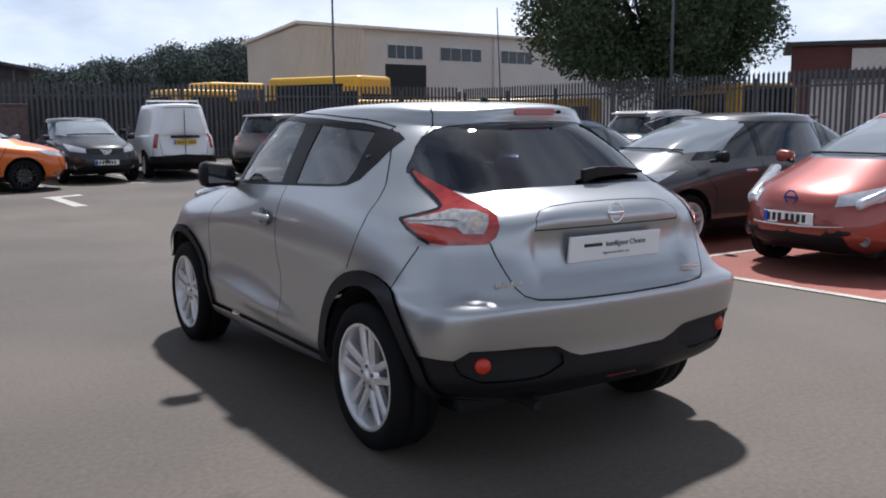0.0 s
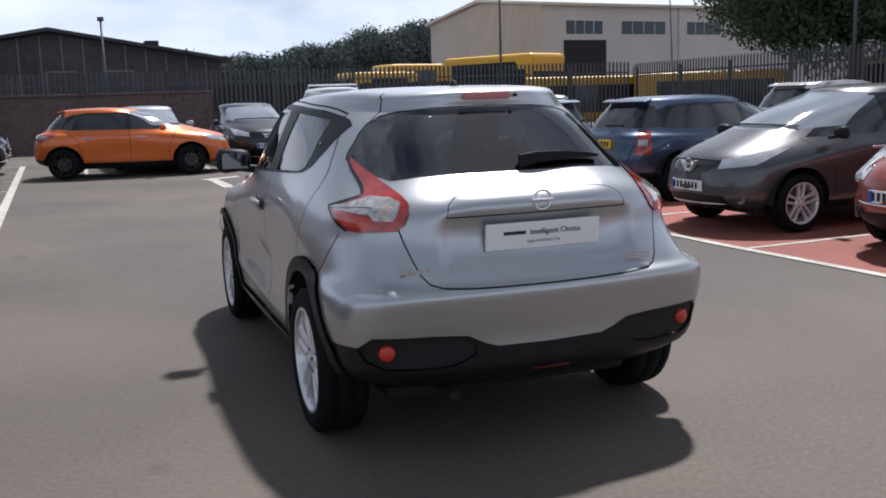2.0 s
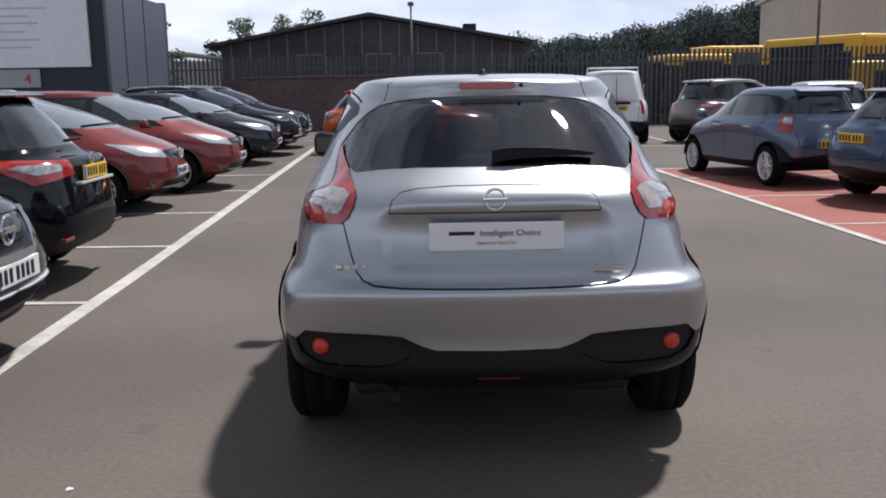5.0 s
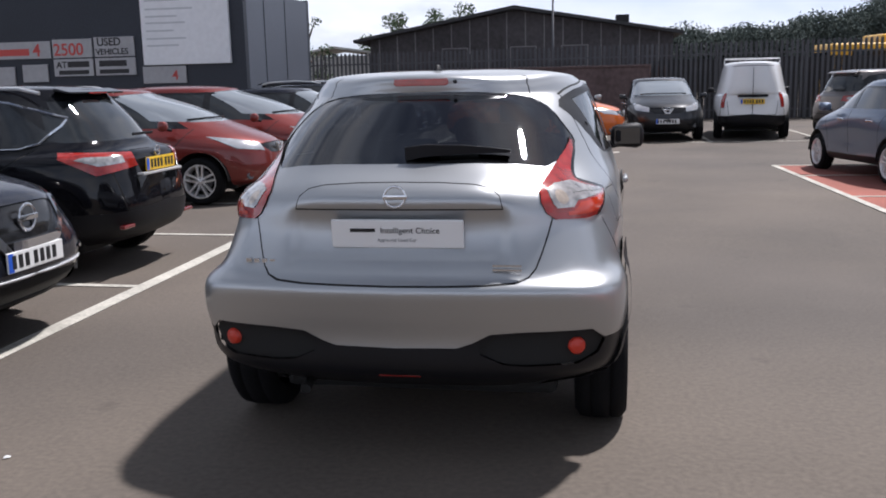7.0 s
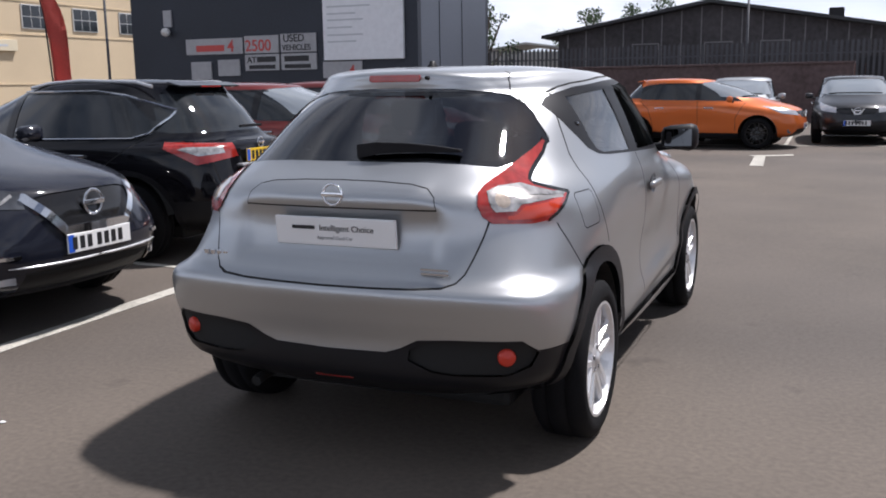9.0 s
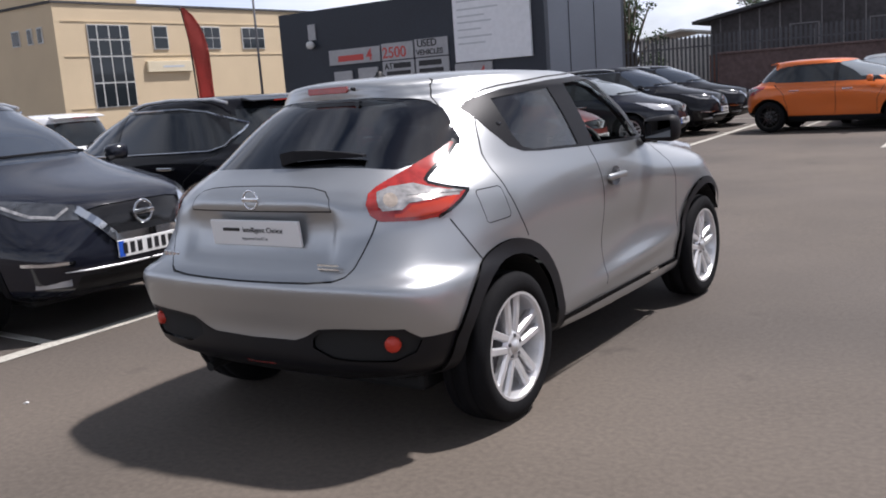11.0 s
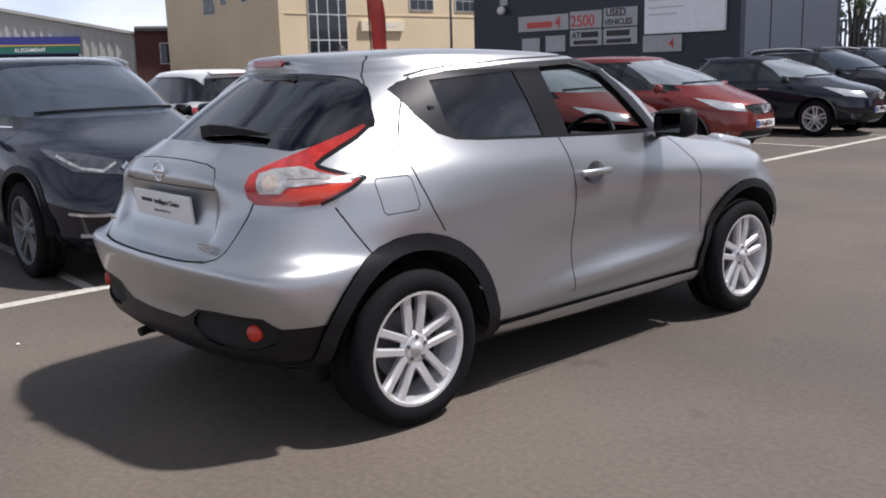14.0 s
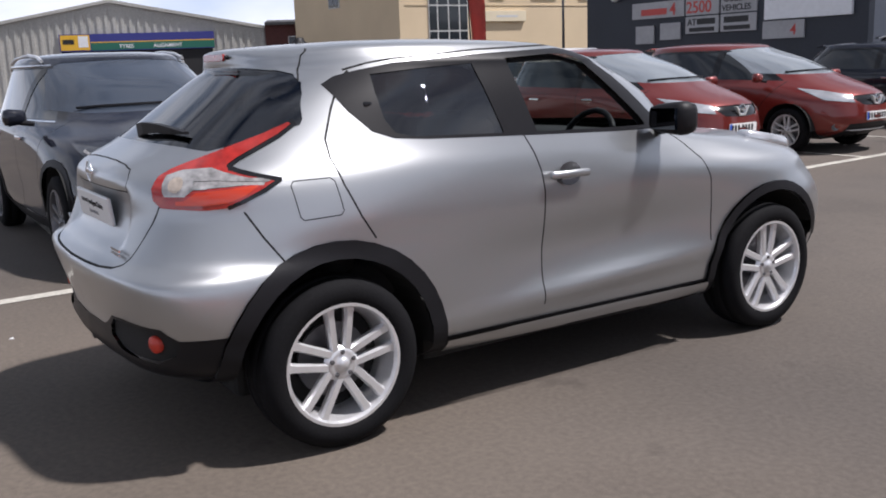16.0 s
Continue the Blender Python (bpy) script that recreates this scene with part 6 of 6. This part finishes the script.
barn = oriented("old_barn", "long low barn of dark weathered boards with a shallow gabled roof", -8.7, 31.3, 2)
BW, BE, BR = 11.6, 3.35, 4.36
part("gable_wall", prism_bm([(0, 0), (BW, 0), (BW, BE), (BW * 0.5, BR - 0.05), (0, BE)], 0.0, 0.25, "y"), M_BARN, barn)
part("brick_base", box_bm(0, BW, -0.25, -0.002, 0, 2.05), M_BRICK, barn)
part("side_wall", box_bm(BW, BW + 0.25, 0, 22.0, 0, BE), M_BARN, barn)
part("roof", prism_bm([(-0.6, BE - 0.12), (BW * 0.5, BR), (BW + 0.6, BE - 0.12), (BW + 0.6, BE), (BW * 0.5, BR + 0.13), (-0.6, BE)], -0.45, 22.0, "y"), M_ROOFDARK, barn)
for k in range(16):
    xx = 0.35 + k * 0.73
    part("batten", box_bm(xx, xx + 0.045, -0.05, -0.001, 2.05, BE - 0.05 + (BR - BE) * (1 - abs(xx - BW / 2) / (BW / 2))), M_BATTEN, barn)
for xx in (2.9, 5.6, 7.6):
    frame_ = part("window_frame", box_bm(xx, xx + 1.05, -0.08, -0.052, 2.1, 2.95), M_BATTEN, barn)
    part("window_board", box_bm(xx + 0.05, xx + 1.0, -0.09, -0.082, 2.15, 2.90), M_BARN, frame_)
part("chimney", box_bm(10.1, 10.75, 10.4, 11.1, 3.2, 4.75, 0.02), M_DARK, barn)

show = oriented("sales_cabin", "dark slate clad sales building with white hoarding and banners", -16.0, 15.45, 0)
SL, SH = 8.4, 3.92
part("front_wall", box_bm(0, SL, 0, 0.2, 0, SH), M_NAVYCLAD, show)
part("end_wall", box_bm(SL - 0.2, SL, 0.2, 4.6, 0, SH - 0.05), M_GREYCLAD, show, "grey-blue clad end wall")
part("back_wall", box_bm(0, SL, 4.6, 4.8, 0, SH), M_NAVYCLAD, show)
part("west_wall", box_bm(-0.2, 0, 0, 4.8, 0, SH), M_NAVYCLAD, show)
part("roof", box_bm(0, SL - 0.2, 0.2, 4.6, SH - 0.3, SH - 0.15), M_NAVYCLAD, show)
for k in (2, 5):
    part("cladding_joint", box_bm(SL + 0.0, SL + 0.012, 0.3 + k * 0.5, 0.33 + k * 0.5, 0, SH - 0.05), M_NAVYCLAD, show)
board = part("hoarding", box_bm(5.86, 8.06, -0.09, -0.005, 2.13, 3.98, 0.01), M_SIGNWHITE, show, "large pale hoarding with faint grey lines")
for k, (w0, z0) in enumerate(((1.6, 3.80), (0.9, 3.62), (1.2, 3.42), (0.8, 3.25), (1.0, 3.10), (0.7, 2.92), (1.0, 2.74), (0.8, 2.58))):
    part("text_bar", box_bm(5.98, 5.98 + w0, -0.094, -0.09, z0 - 0.025, z0 + (0.03 if k == 0 else 0.015)), M_INKPALE, board)
# banners with the words that can be read
def words(parent, text, x, y, z, size, material, bold=0.0):
    fc = bpy.data.curves.new("lettering", "FONT")
    fc.body, fc.size, fc.extrude, fc.offset = text, size, 0.004, bold
    fc.materials.append(material)
    t = new("lettering", fc)
    t.parent = parent
    t.matrix_basis = pose(x, y, z, 90, 0, 0)
    return t


def banner(x0, x1, z0, z1, label):
    return part("banner", box_bm(x0, x1, -0.05, -0.003, z0, z1, 0.006), M_BANNER, show, label)


b = banner(1.62, 3.42, 2.36, 2.77, "grey banner with a red figure")
words(b, "4", 2.95, -0.055, 2.42, 0.42, M_SIGNRED, 0.006)
part("text_bar", box_bm(1.95, 2.85, -0.054, -0.05, 2.44, 2.60), M_SIGNRED, b)
b = banner(3.48, 4.52, 2.36, 2.80, "grey banner with red figures")
words(b, "2500", 3.50, -0.055, 2.42, 0.40, M_SIGNRED, 0.004)
b = banner(4.58, 5.62, 2.36, 2.82, "grey banner with dark words")
words(b, "USED", 4.66, -0.055, 2.62, 0.26, M_INK, 0.004)
words(b, "VEHICLES", 4.62, -0.055, 2.41, 0.20, M_INK, 0.003)
b = banner(3.48, 4.52, 1.92, 2.33, "grey banner with dark words")
words(b, "AT", 3.55, -0.055, 2.12, 0.22, M_INK, 0.004)
part("text_bar", box_bm(3.85, 4.42, -0.054, -0.05, 2.13, 2.27), M_INK, b)
part("text_bar", box_bm(3.60, 4.40, -0.054, -0.05, 1.96, 2.06), M_INK, b)
b = banner(4.58, 5.62, 1.92, 2.33, "grey banner with dark bars")
part("text_bar", box_bm(4.68, 5.40, -0.054, -0.05, 2.13, 2.27), M_INK, b)
part("text_bar", box_bm(4.68, 5.45, -0.054, -0.05, 1.96, 2.06), M_INK, b)
b = banner(5.80, 6.90, 1.70, 2.10, "grey banner with a red figure")
words(b, "4", 6.55, -0.055, 1.78, 0.32, M_SIGNRED, 0.004)
b = banner(1.75, 2.40, 1.72, 2.18, "pale grey banner")
b = banner(2.62, 3.30, 1.80, 2.22, "pale grey banner")
wl_ = part("wall_lamp", lathe_bm([(-0.22, 0.001), (-0.21, 0.10), (-0.12, 0.12), (-0.02, 0.07), (-0.02, 0.001)], 16, "y"), M_FRAME, show, "round white wall lamp", True)
wl_.location = (1.05, 0, 2.98)
part("lamp_panel", box_bm(0.92, 1.18, -0.05, -0.003, 3.12, 3.55), M_BANNER, show)

cream = oriented("office_block", "cream rendered two-storey office block with a tall stair window", -30.5, 18.1, 90)
CL, CH = 18.0, 5.95
part("front_wall", box_bm(0, CL, 0, 0.3, 0, CH), M_CREAM, cream)
part("side_wall", box_bm(-0.3, 0.0, -0.004, 10.5, 0, CH), M_CREAM, cream)
part("back_wall", box_bm(0, CL, 10.2, 10.5, 0, CH), M_CREAM, cream)
part("roof", box_bm(-0.2, CL, 0.3, 10.2, CH - 0.3, CH - 0.1), M_ROOFDARK, cream)
part("coping", box_bm(-0.36, CL, -0.06, 0.35, CH, CH + 0.10), M_ROOFDARK, cream)
part("side_coping", box_bm(-0.36, -0.05, 0.352, 10.5, CH, CH + 0.10), M_ROOFDARK, cream)
part("lift_housing", box_bm(0.8, 5.4, 2.0, 6.0, CH - 0.1, CH + 0.75), M_CREAM, cream)
for z in (1.75, 3.85, 5.25):
    part("string_course", box_bm(0.0, CL, -0.03, -0.002, z, z + 0.05), M_CREAM, cream)
part("name_board", box_bm(3.9, 6.4, -0.16, -0.005, 3.15, 3.62, 0.01), M_CREAMPALE, cream, "pale name board")
part("text_bar", box_bm(4.7, 5.9, -0.165, -0.16, 3.33, 3.42), M_INKPALE, cream)


def panes(parent, x0, x1, z0, z1, nx, nz, y=0.0, axis="x"):
    def bx(a0, a1, d0, d1, b0, b1):
        return box_bm(a0, a1, y + d0, y + d1, b0, b1) if axis == "x" else box_bm(y + d0, y + d1, a0, a1, b0, b1)
    win = part("window", bx(x0, x1, -0.05, 0.0, z0, z1), M_FRAME, parent)
    for i in range(nx):
        for j in range(nz):
            a = x0 + 0.05 + i * (x1 - x0 - 0.05) / nx
            b = z0 + 0.05 + j * (z1 - z0 - 0.05) / nz
            part("pane", bx(a, a + (x1 - x0 - 0.05) / nx - 0.05, -0.065, -0.05, b, b + (z1 - z0 - 0.05) / nz - 0.05), M_WINDOW, win)
    return win


def stair_window(x0, x1, z0, z1):
    win = part("stair_window", box_bm(x0, x1, -0.05, 0.0, z0, z1), M_FRAME, cream)
    cols, rows_ = (0.0, 0.22, 0.5, 0.78, 1.0), (0.0, 0.30, 0.62, 0.82, 1.0)
    for i in range(4):
        for j in range(4):
            a, b2 = x0 + cols[i] * (x1 - x0), x0 + cols[i + 1] * (x1 - x0)
            c, d = z0 + rows_[j] * (z1 - z0), z0 + rows_[j + 1] * (z1 - z0)
            part("pane", box_bm(a + 0.035, b2 - 0.035, -0.065, -0.05, c + 0.035, d - 0.035), M_WINDOW, win)


stair_window(1.15, 3.20, 1.75, 5.15)
panes(cream, 4.45, 5.25, 4.12, 5.15, 1, 2)
for x0 in (6.85, 9.75, 12.7):
    panes(cream, x0, x0 + 1.5, 4.12, 5.15, 3, 2)
for y0, n, w0 in ((0.8, 1, 0.35), (1.5, 1, 0.35), (2.4, 1, 0.55), (4.3, 1, 0.55), (5.4, 2, 1.1)):
    panes(cream, y0, y0 + w0, 4.45 if w0 < 0.9 else 4.1, 5.1, n, 1, -0.3, "y")

tyre = oriented("tyre_depot", "pale corrugated tyre depot with a gable and a long sign", -48.2, 2.2, 74)
TW = 15.8
part("gable_wall", prism_bm([(0, 0), (TW, 0), (TW, 3.6), (TW / 2, 5.0), (0, 3.6)], 0, 0.25, "y"), M_TYREWALL, tyre)
part("side_wall", box_bm(TW, TW + 0.2, 0, 20, 0, 3.55), M_TYREWALL, tyre)
part("roof", prism_bm([(-0.4, 3.45), (TW / 2, 5.02), (TW + 0.4, 3.45), (TW + 0.4, 3.60), (TW / 2, 5.18), (-0.4, 3.60)], -0.2, 20, "y"), M_TYREWALL, tyre)
for k in range(40):
    xx = 0.1 + k * 0.395
    part("rib", box_bm(xx, xx + 0.16, -0.05, -0.001, 0.0, 3.5 + 1.4 * (1 - abs(xx + 0.08 - TW / 2) / (TW / 2))), M_TYREWALL, tyre)
# no real opening: the dark sheet stands for the shaded interior
part("doorway", box_bm(5.4, 12.9, -0.08, -0.055, 0, 2.62), M_DARK, tyre, "open doorway, its shaded inside a flat dark panel")
sign = part("sign_board", box_bm(5.35, 13.0, -0.20, -0.09, 2.62, 3.48), M_SIGNBLUE, tyre, "blue and green sign board")
part("green_band", box_bm(6.85, 13.0, -0.206, -0.2, 2.66, 3.02), M_SIGNGREEN, sign)
part("yellow_line", box_bm(6.85, 13.0, -0.206, -0.2, 3.03, 3.08), M_SIGNYELLOW, sign)
yb = part("yellow_panel", box_bm(5.40, 6.8, -0.208, -0.2, 2.68, 3.44), M_SIGNYELLOW, sign)
part("text_bar", box_bm(5.50, 6.05, -0.212, -0.208, 2.98, 3.22), M_INK, yb)
part("white_panel", box_bm(6.25, 6.72, -0.212, -0.208, 2.82, 3.38), M_SIGNWHITE, yb)
words(sign, "TYRES", 8.2, -0.21, 2.74, 0.26, M_SIGNWHITE, 0.004)
words(sign, "ALIGNMENT", 9.9, -0.21, 2.74, 0.26, M_SIGNWHITE, 0.004)

annexe = oriented("brick_annexe", "low dark red brick building beside the tyre depot", -43.6, 17.2, 66)
part("front_wall", box_bm(0, 6.0, 0, 0.3, 0, 3.75), M_DARKBRICK, annexe)
part("roof", prism_bm([(-0.3, 3.7), (8.0, 4.2), (8.0, 4.35), (-0.3, 3.85)], 0, 6.3, "x"), M_ROOFDARK, annexe)
for xx in (1.2, 3.4):
    panes(annexe, xx, xx + 0.8, 2.0, 3.1, 1, 1)

brick_hall = oriented("brick_hall", "long red brick hall with a pitched dark roof behind the fence", 40.5, 27.2, -52)
part("front_wall", box_bm(0, 22, 0, 0.3, 0, 5.2), M_DARKBRICK, brick_hall)
part("roof", box_bm(-0.3, 22.3, -0.25, 8.0, 5.2, 5.42), M_ROOFDARK, brick_hall)
part("grey_panel", box_bm(3.0, 9.0, -0.1, -0.002, 2.4, 5.0), M_SHEDSIDE, brick_hall)
lean = oriented("low_store", "low flat-roofed grey store behind the fence", 24.5, 14.6, -58)
part("front_wall", box_bm(0, 14, 0, 0.25, 0, 2.7), M_SHEDSIDE, lean)
part("roof", box_bm(-0.4, 14.4, -0.5, 5.0, 2.7, 2.95), M_ROOFDARK, lean)
pale_store = oriented("pale_store", "low pale grey store beyond the fence", -14.2, 37.6, 10)
part("front_wall", box_bm(0, 4.2, 0, 0.2, 0, 3.0), M_TYREWALL, pale_store)
part("roof", prism_bm([(-0.2, 3.0), (2.0, 3.35), (4.4, 3.0), (4.4, 3.1), (2.0, 3.45), (-0.2, 3.1)], -0.2, 5.0, "y"), M_TYREWALL, pale_store)

# ---------------------------------------------------------------- buses
def bus(x, y, heading, label, L=9.5, H=3.1, W=2.45):
    b = thing("yellow_bus", label, "bus", pose(x, y, 0, 0, 0, heading), "yellow buses behind the fence")
    part("body", box_bm(-W / 2, W / 2, -L / 2, L / 2, 0.45, H, 0.18), M_YELLOW, b, smooth=False)
    for s in (1, -1):
        part("side_window", box_bm(s * W / 2 - 0.02, s * W / 2 + 0.012, -L / 2 + 0.6, L / 2 - 0.9, H - 1.45, H - 0.35, 0.01), M_WINDOW, b)
    part("windscreen", box_bm(-W / 2 + 0.15, W / 2 - 0.15, L / 2 - 0.03, L / 2 + 0.012, 1.4, 2.6, 0.01), M_WINDOW, b)
    for yy in (-L * 0.3, L * 0.32):
        for s in (1, -1):
            t = lathe_bm([(-0.12, 0.001), (-0.12, 0.46), (0.12, 0.46), (0.12, 0.001)], 20)
            bmesh.ops.translate(t, verts=t.verts, vec=(s * (W / 2 - 0.1), yy, 0.46))
            part("wheel", t, M_TYRE, b)
    return b


bus(16.3, 34.1, 204.6, "yellow single-deck bus behind the palisade fence", 5.4, 3.4)
bus(17.3, 28.6, 93, "low yellow minibus behind the palisade fence", 6.2, 2.25, 2.1)
bus(12.0, 40.2, 100, "yellow single-deck bus behind the palisade fence", 3.6, 2.95)
bus(14.9, 43.6, 100, "yellow single-deck bus behind the palisade fence", 3.4, 3.45)
bus(27.0, 20.5, 160, "yellow single-deck bus behind the palisade fence", 7.0, 2.7)
bus(22.0, 26.5, 60, "low yellow minibus behind the palisade fence", 6.0, 2.3, 2.1)

# ---------------------------------------------------------------- poles
def pole(x, y, h, r=0.055, lamp=True, lean=0.0, label="grey steel lamp post by the fence"):
    p = thing("lamp_post", label, "lamp post", pose(x, y, 0, 0, lean, 0))
    part("shaft", tube_bm([(0, 0, 0), (0, 0, h)], r, 10, None, 0.6), M_FENCE, p, smooth=True)
    if lamp:
        part("lamp_head", box_bm(-0.10, 0.10, -0.32, 0.06, h - 0.02, h + 0.10, 0.03), M_FENCE, p)
    return p


pole(-1.15, 27.0, 4.35)
pole(12.1, 25.1, 7.2, 0.05, False)
pole(17.5, 22.3, 5.4, 0.03, False, -3.0)
pole(17.5, 14.2, 7.5)
pole(-16.6, 14.9, 5.5, 0.045, False)

# feather flag
flag = thing("feather_flag", "tall faded red feather flag on a black pole", "flag", pose(-12.1, 8.5, rise(8.5)))
part("pole", tube_bm([(0, 0, 0), (0.02, 0.0, 1.6), (-0.06, 0.0, 2.8), (-0.20, 0.0, 3.42), (-0.30, 0, 3.50)], 0.016, 8), M_TRIM, flag)
fb = bmesh.new()
rows = []
for k in range(15):
    u = k / 14
    z = 0.95 + 2.52 * u
    cx = 0.02 - 0.22 * max(0, u - 0.45) ** 2 * 3.2
    wid = 0.40 * (1 - 0.25 * u) * math.sqrt(max(0.02, 1 - max(0, (u - 0.62) / 0.38) ** 2))
    rows.append([fb.verts.new((cx + d * wid * 0.8, d * wid * 0.55 + 0.03 * math.sin(6 * u + 3 * d), z)) for d in (0, 0.25, 0.5, 0.75, 1.0)])
for u, v in zip(rows, rows[1:]):
    for k in range(4):
        fb.faces.new((u[k], u[k + 1], v[k + 1], v[k]))
bmesh.ops.solidify(fb, geom=list(fb.faces), thickness=0.004)
part("cloth", fb, M_FLAG, flag, "faded red cloth", True)

# ---------------------------------------------------------------- trees
M_BARK = surface("bark", (0.07, 0.055, 0.04), 0.9, 0.0, 0.3, 18.0, 2.0, 0.3)


def leaf_material(name, base):
    m, n, l, b = nodes_of(name)
    geo = n.new("ShaderNodeNewGeometry")
    rng = n.new("ShaderNodeMapRange")
    rng.inputs["To Min"].default_value, rng.inputs["To Max"].default_value = 0.7, 1.35
    l.new(geo.outputs["Random Per Island"], rng.inputs["Value"])
    tint = n.new("ShaderNodeMix")
    tint.data_type, tint.blend_type = "RGBA", "MULTIPLY"
    tint.inputs["Factor"].default_value = 1.0
    tint.inputs["A"].default_value = (*base, 1)
    l.new(rng.outputs["Result"], tint.inputs["B"])
    l.new(tint.outputs["Result"], b.inputs["Base Color"])
    b.inputs["Roughness"].default_value = 0.85
    b.inputs["Specular IOR Level"].default_value = 0.12
    return m


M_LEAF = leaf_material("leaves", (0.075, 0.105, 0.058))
# far wood: distance haze is mixed into this paler, bluer base
M_HAZYLEAF = leaf_material("hazed_far_leaves", (0.098, 0.118, 0.106))


def crown(centres, leaf, count, material, parent, name="crown", rng=None):
    """Small leaf blades scattered in a shell round clump centres (x, y, z, radius)."""
    rng = rng or np.random.default_rng(5)
    verts, faces = [], []
    for cx, cy, cz, r in centres:
        n = max(6, int(count * r * r))
        d = rng.normal(size=(n, 3))
        d /= np.linalg.norm(d, axis=1)[:, None]
        rad = r * rng.uniform(0.45, 1.18, n)[:, None]
        p = np.array([cx, cy, cz]) + d * rad * np.array([1, 1, 0.85])
        a = rng.normal(size=(n, 3)); a /= np.linalg.norm(a, axis=1)[:, None]
        b = np.cross(a, rng.normal(size=(n, 3))); b /= np.linalg.norm(b, axis=1)[:, None] + 1e-9
        s = leaf * rng.uniform(0.6, 1.4, n)[:, None]
        k = len(verts)
        verts.extend(np.stack([p - a * s, p + b * s * 0.6, p + a * s, p - b * s * 0.6], 1).reshape(-1, 3).tolist())
        faces.extend((np.arange(4 * n).reshape(-1, 4) + k).tolist())
    return mesh_ob(name, verts, faces, material, parent)


def tree(x, y, h, spread, base, label, leaf=0.16, count=220, seed=1, clumps=26):
    rng = np.random.default_rng(seed)
    t = thing("tree", label, "tree", pose(x, y, 0))
    bm = tube_bm([(0, 0, 0), (0.1, 0.05, base), (0.0, 0.1, h * 0.7)], 0.30, 10, None, 0.35)
    centres = []
    for k in range(clumps):
        a = rng.uniform(0, math.tau)
        u = rng.uniform(0, 1)
        z = base + (h - base) * u
        rr = spread * (1 - (2 * u - 0.8) ** 2 * 0.5) * rng.uniform(0.30, 1.0) * (1 + 0.12 * math.sin(3 * a + seed))
        c = (rr * math.cos(a), rr * math.sin(a), z - 0.25 * spread * max(0.0, rng.normal(0, 0.35)), spread * rng.uniform(0.13, 0.32))
        centres.append(c)
        if k % 2 == 0:
            tube_bm([(0, 0.05, base * 0.8), (c[0] * 0.5, c[1] * 0.5, base + (z - base) * 0.6), c[:3]], 0.10, 6, bm, 0.25)
    part("trunk", bm, M_BARK, t, smooth=True)
    crown(centres, leaf, count, M_LEAF, t, "crown", rng)
    return t


tree(24.2, 21.0, 11.5, 5.4, 3.5, "broad dark green tree standing behind the fence", 0.075, 1150, 3, 92)
tree(-9.6, 41.5, 4.9, 2.0, 2.4, "dark green tree beyond the barn", 0.07, 700, 4)
tree(-7.2, 42.5, 5.6, 1.7, 2.8, "dark green tree beyond the barn", 0.07, 700, 9)
tree(-11.0, 28.5, 4.4, 1.6, 1.2, "small bushy tree by the sales building", 0.06, 700, 6)

# far wood on a rise
rng = np.random.default_rng(11)
cl = []
for k in range(240):
    u = k / 240
    x = 0 + 46 * u + rng.uniform(-1.5, 1.5)
    top = 6.9 + 3.6 * max(0, min(1, (x - 17) / 17)) + rng.uniform(-0.7, 0.6) + 0.5 * math.sin(x * 0.9)
    y = 102 + rng.uniform(-5, 5)
    r = rng.uniform(0.9, 1.7)
    cl.append((x, y, top - r, r))
    cl.append((x + rng.uniform(-1, 1), y - 1, top - 2.6, rng.uniform(1.3, 2.0)))
    cl.append((x + rng.uniform(-1, 1), y - 1, top - 4.8, rng.uniform(1.5, 2.2)))
tagged(crown(cl, 0.14, 120, M_HAZYLEAF, None, "distant_trees", rng), "dark line of distant woodland", "trees", "", "stuff")

# ---------------------------------------------------------------- small things
scrap = bmesh.new()
vs = [scrap.verts.new(p) for p in ((-0.025, -0.012, 0.001), (0.022, -0.016, 0.004), (0.026, 0.014, 0.002), (-0.004, 0.020, 0.012), (-0.024, 0.012, 0.003))]
scrap.faces.new(vs)
bmesh.ops.solidify(scrap, geom=scrap.faces[:], thickness=0.001)
scrap_ob = part("paper_scrap", scrap, M_PLATEWHITE, None)
scrap_ob.matrix_basis = pose(-1.66, -2.10, 0.003, 0, 0, 30) @ Matrix.Diagonal((0.6, 0.6, 0.6, 1))
tagged(scrap_ob, "small scrap of white paper lying on the asphalt", "litter")
for o in near_suv.children_recursive:
    if o.name.split(".")[0] in ("rim", "hub_cap"):
        o.material_slots[0].link = "OBJECT"
        o.material_slots[0].material = M_ALLOY_DARK
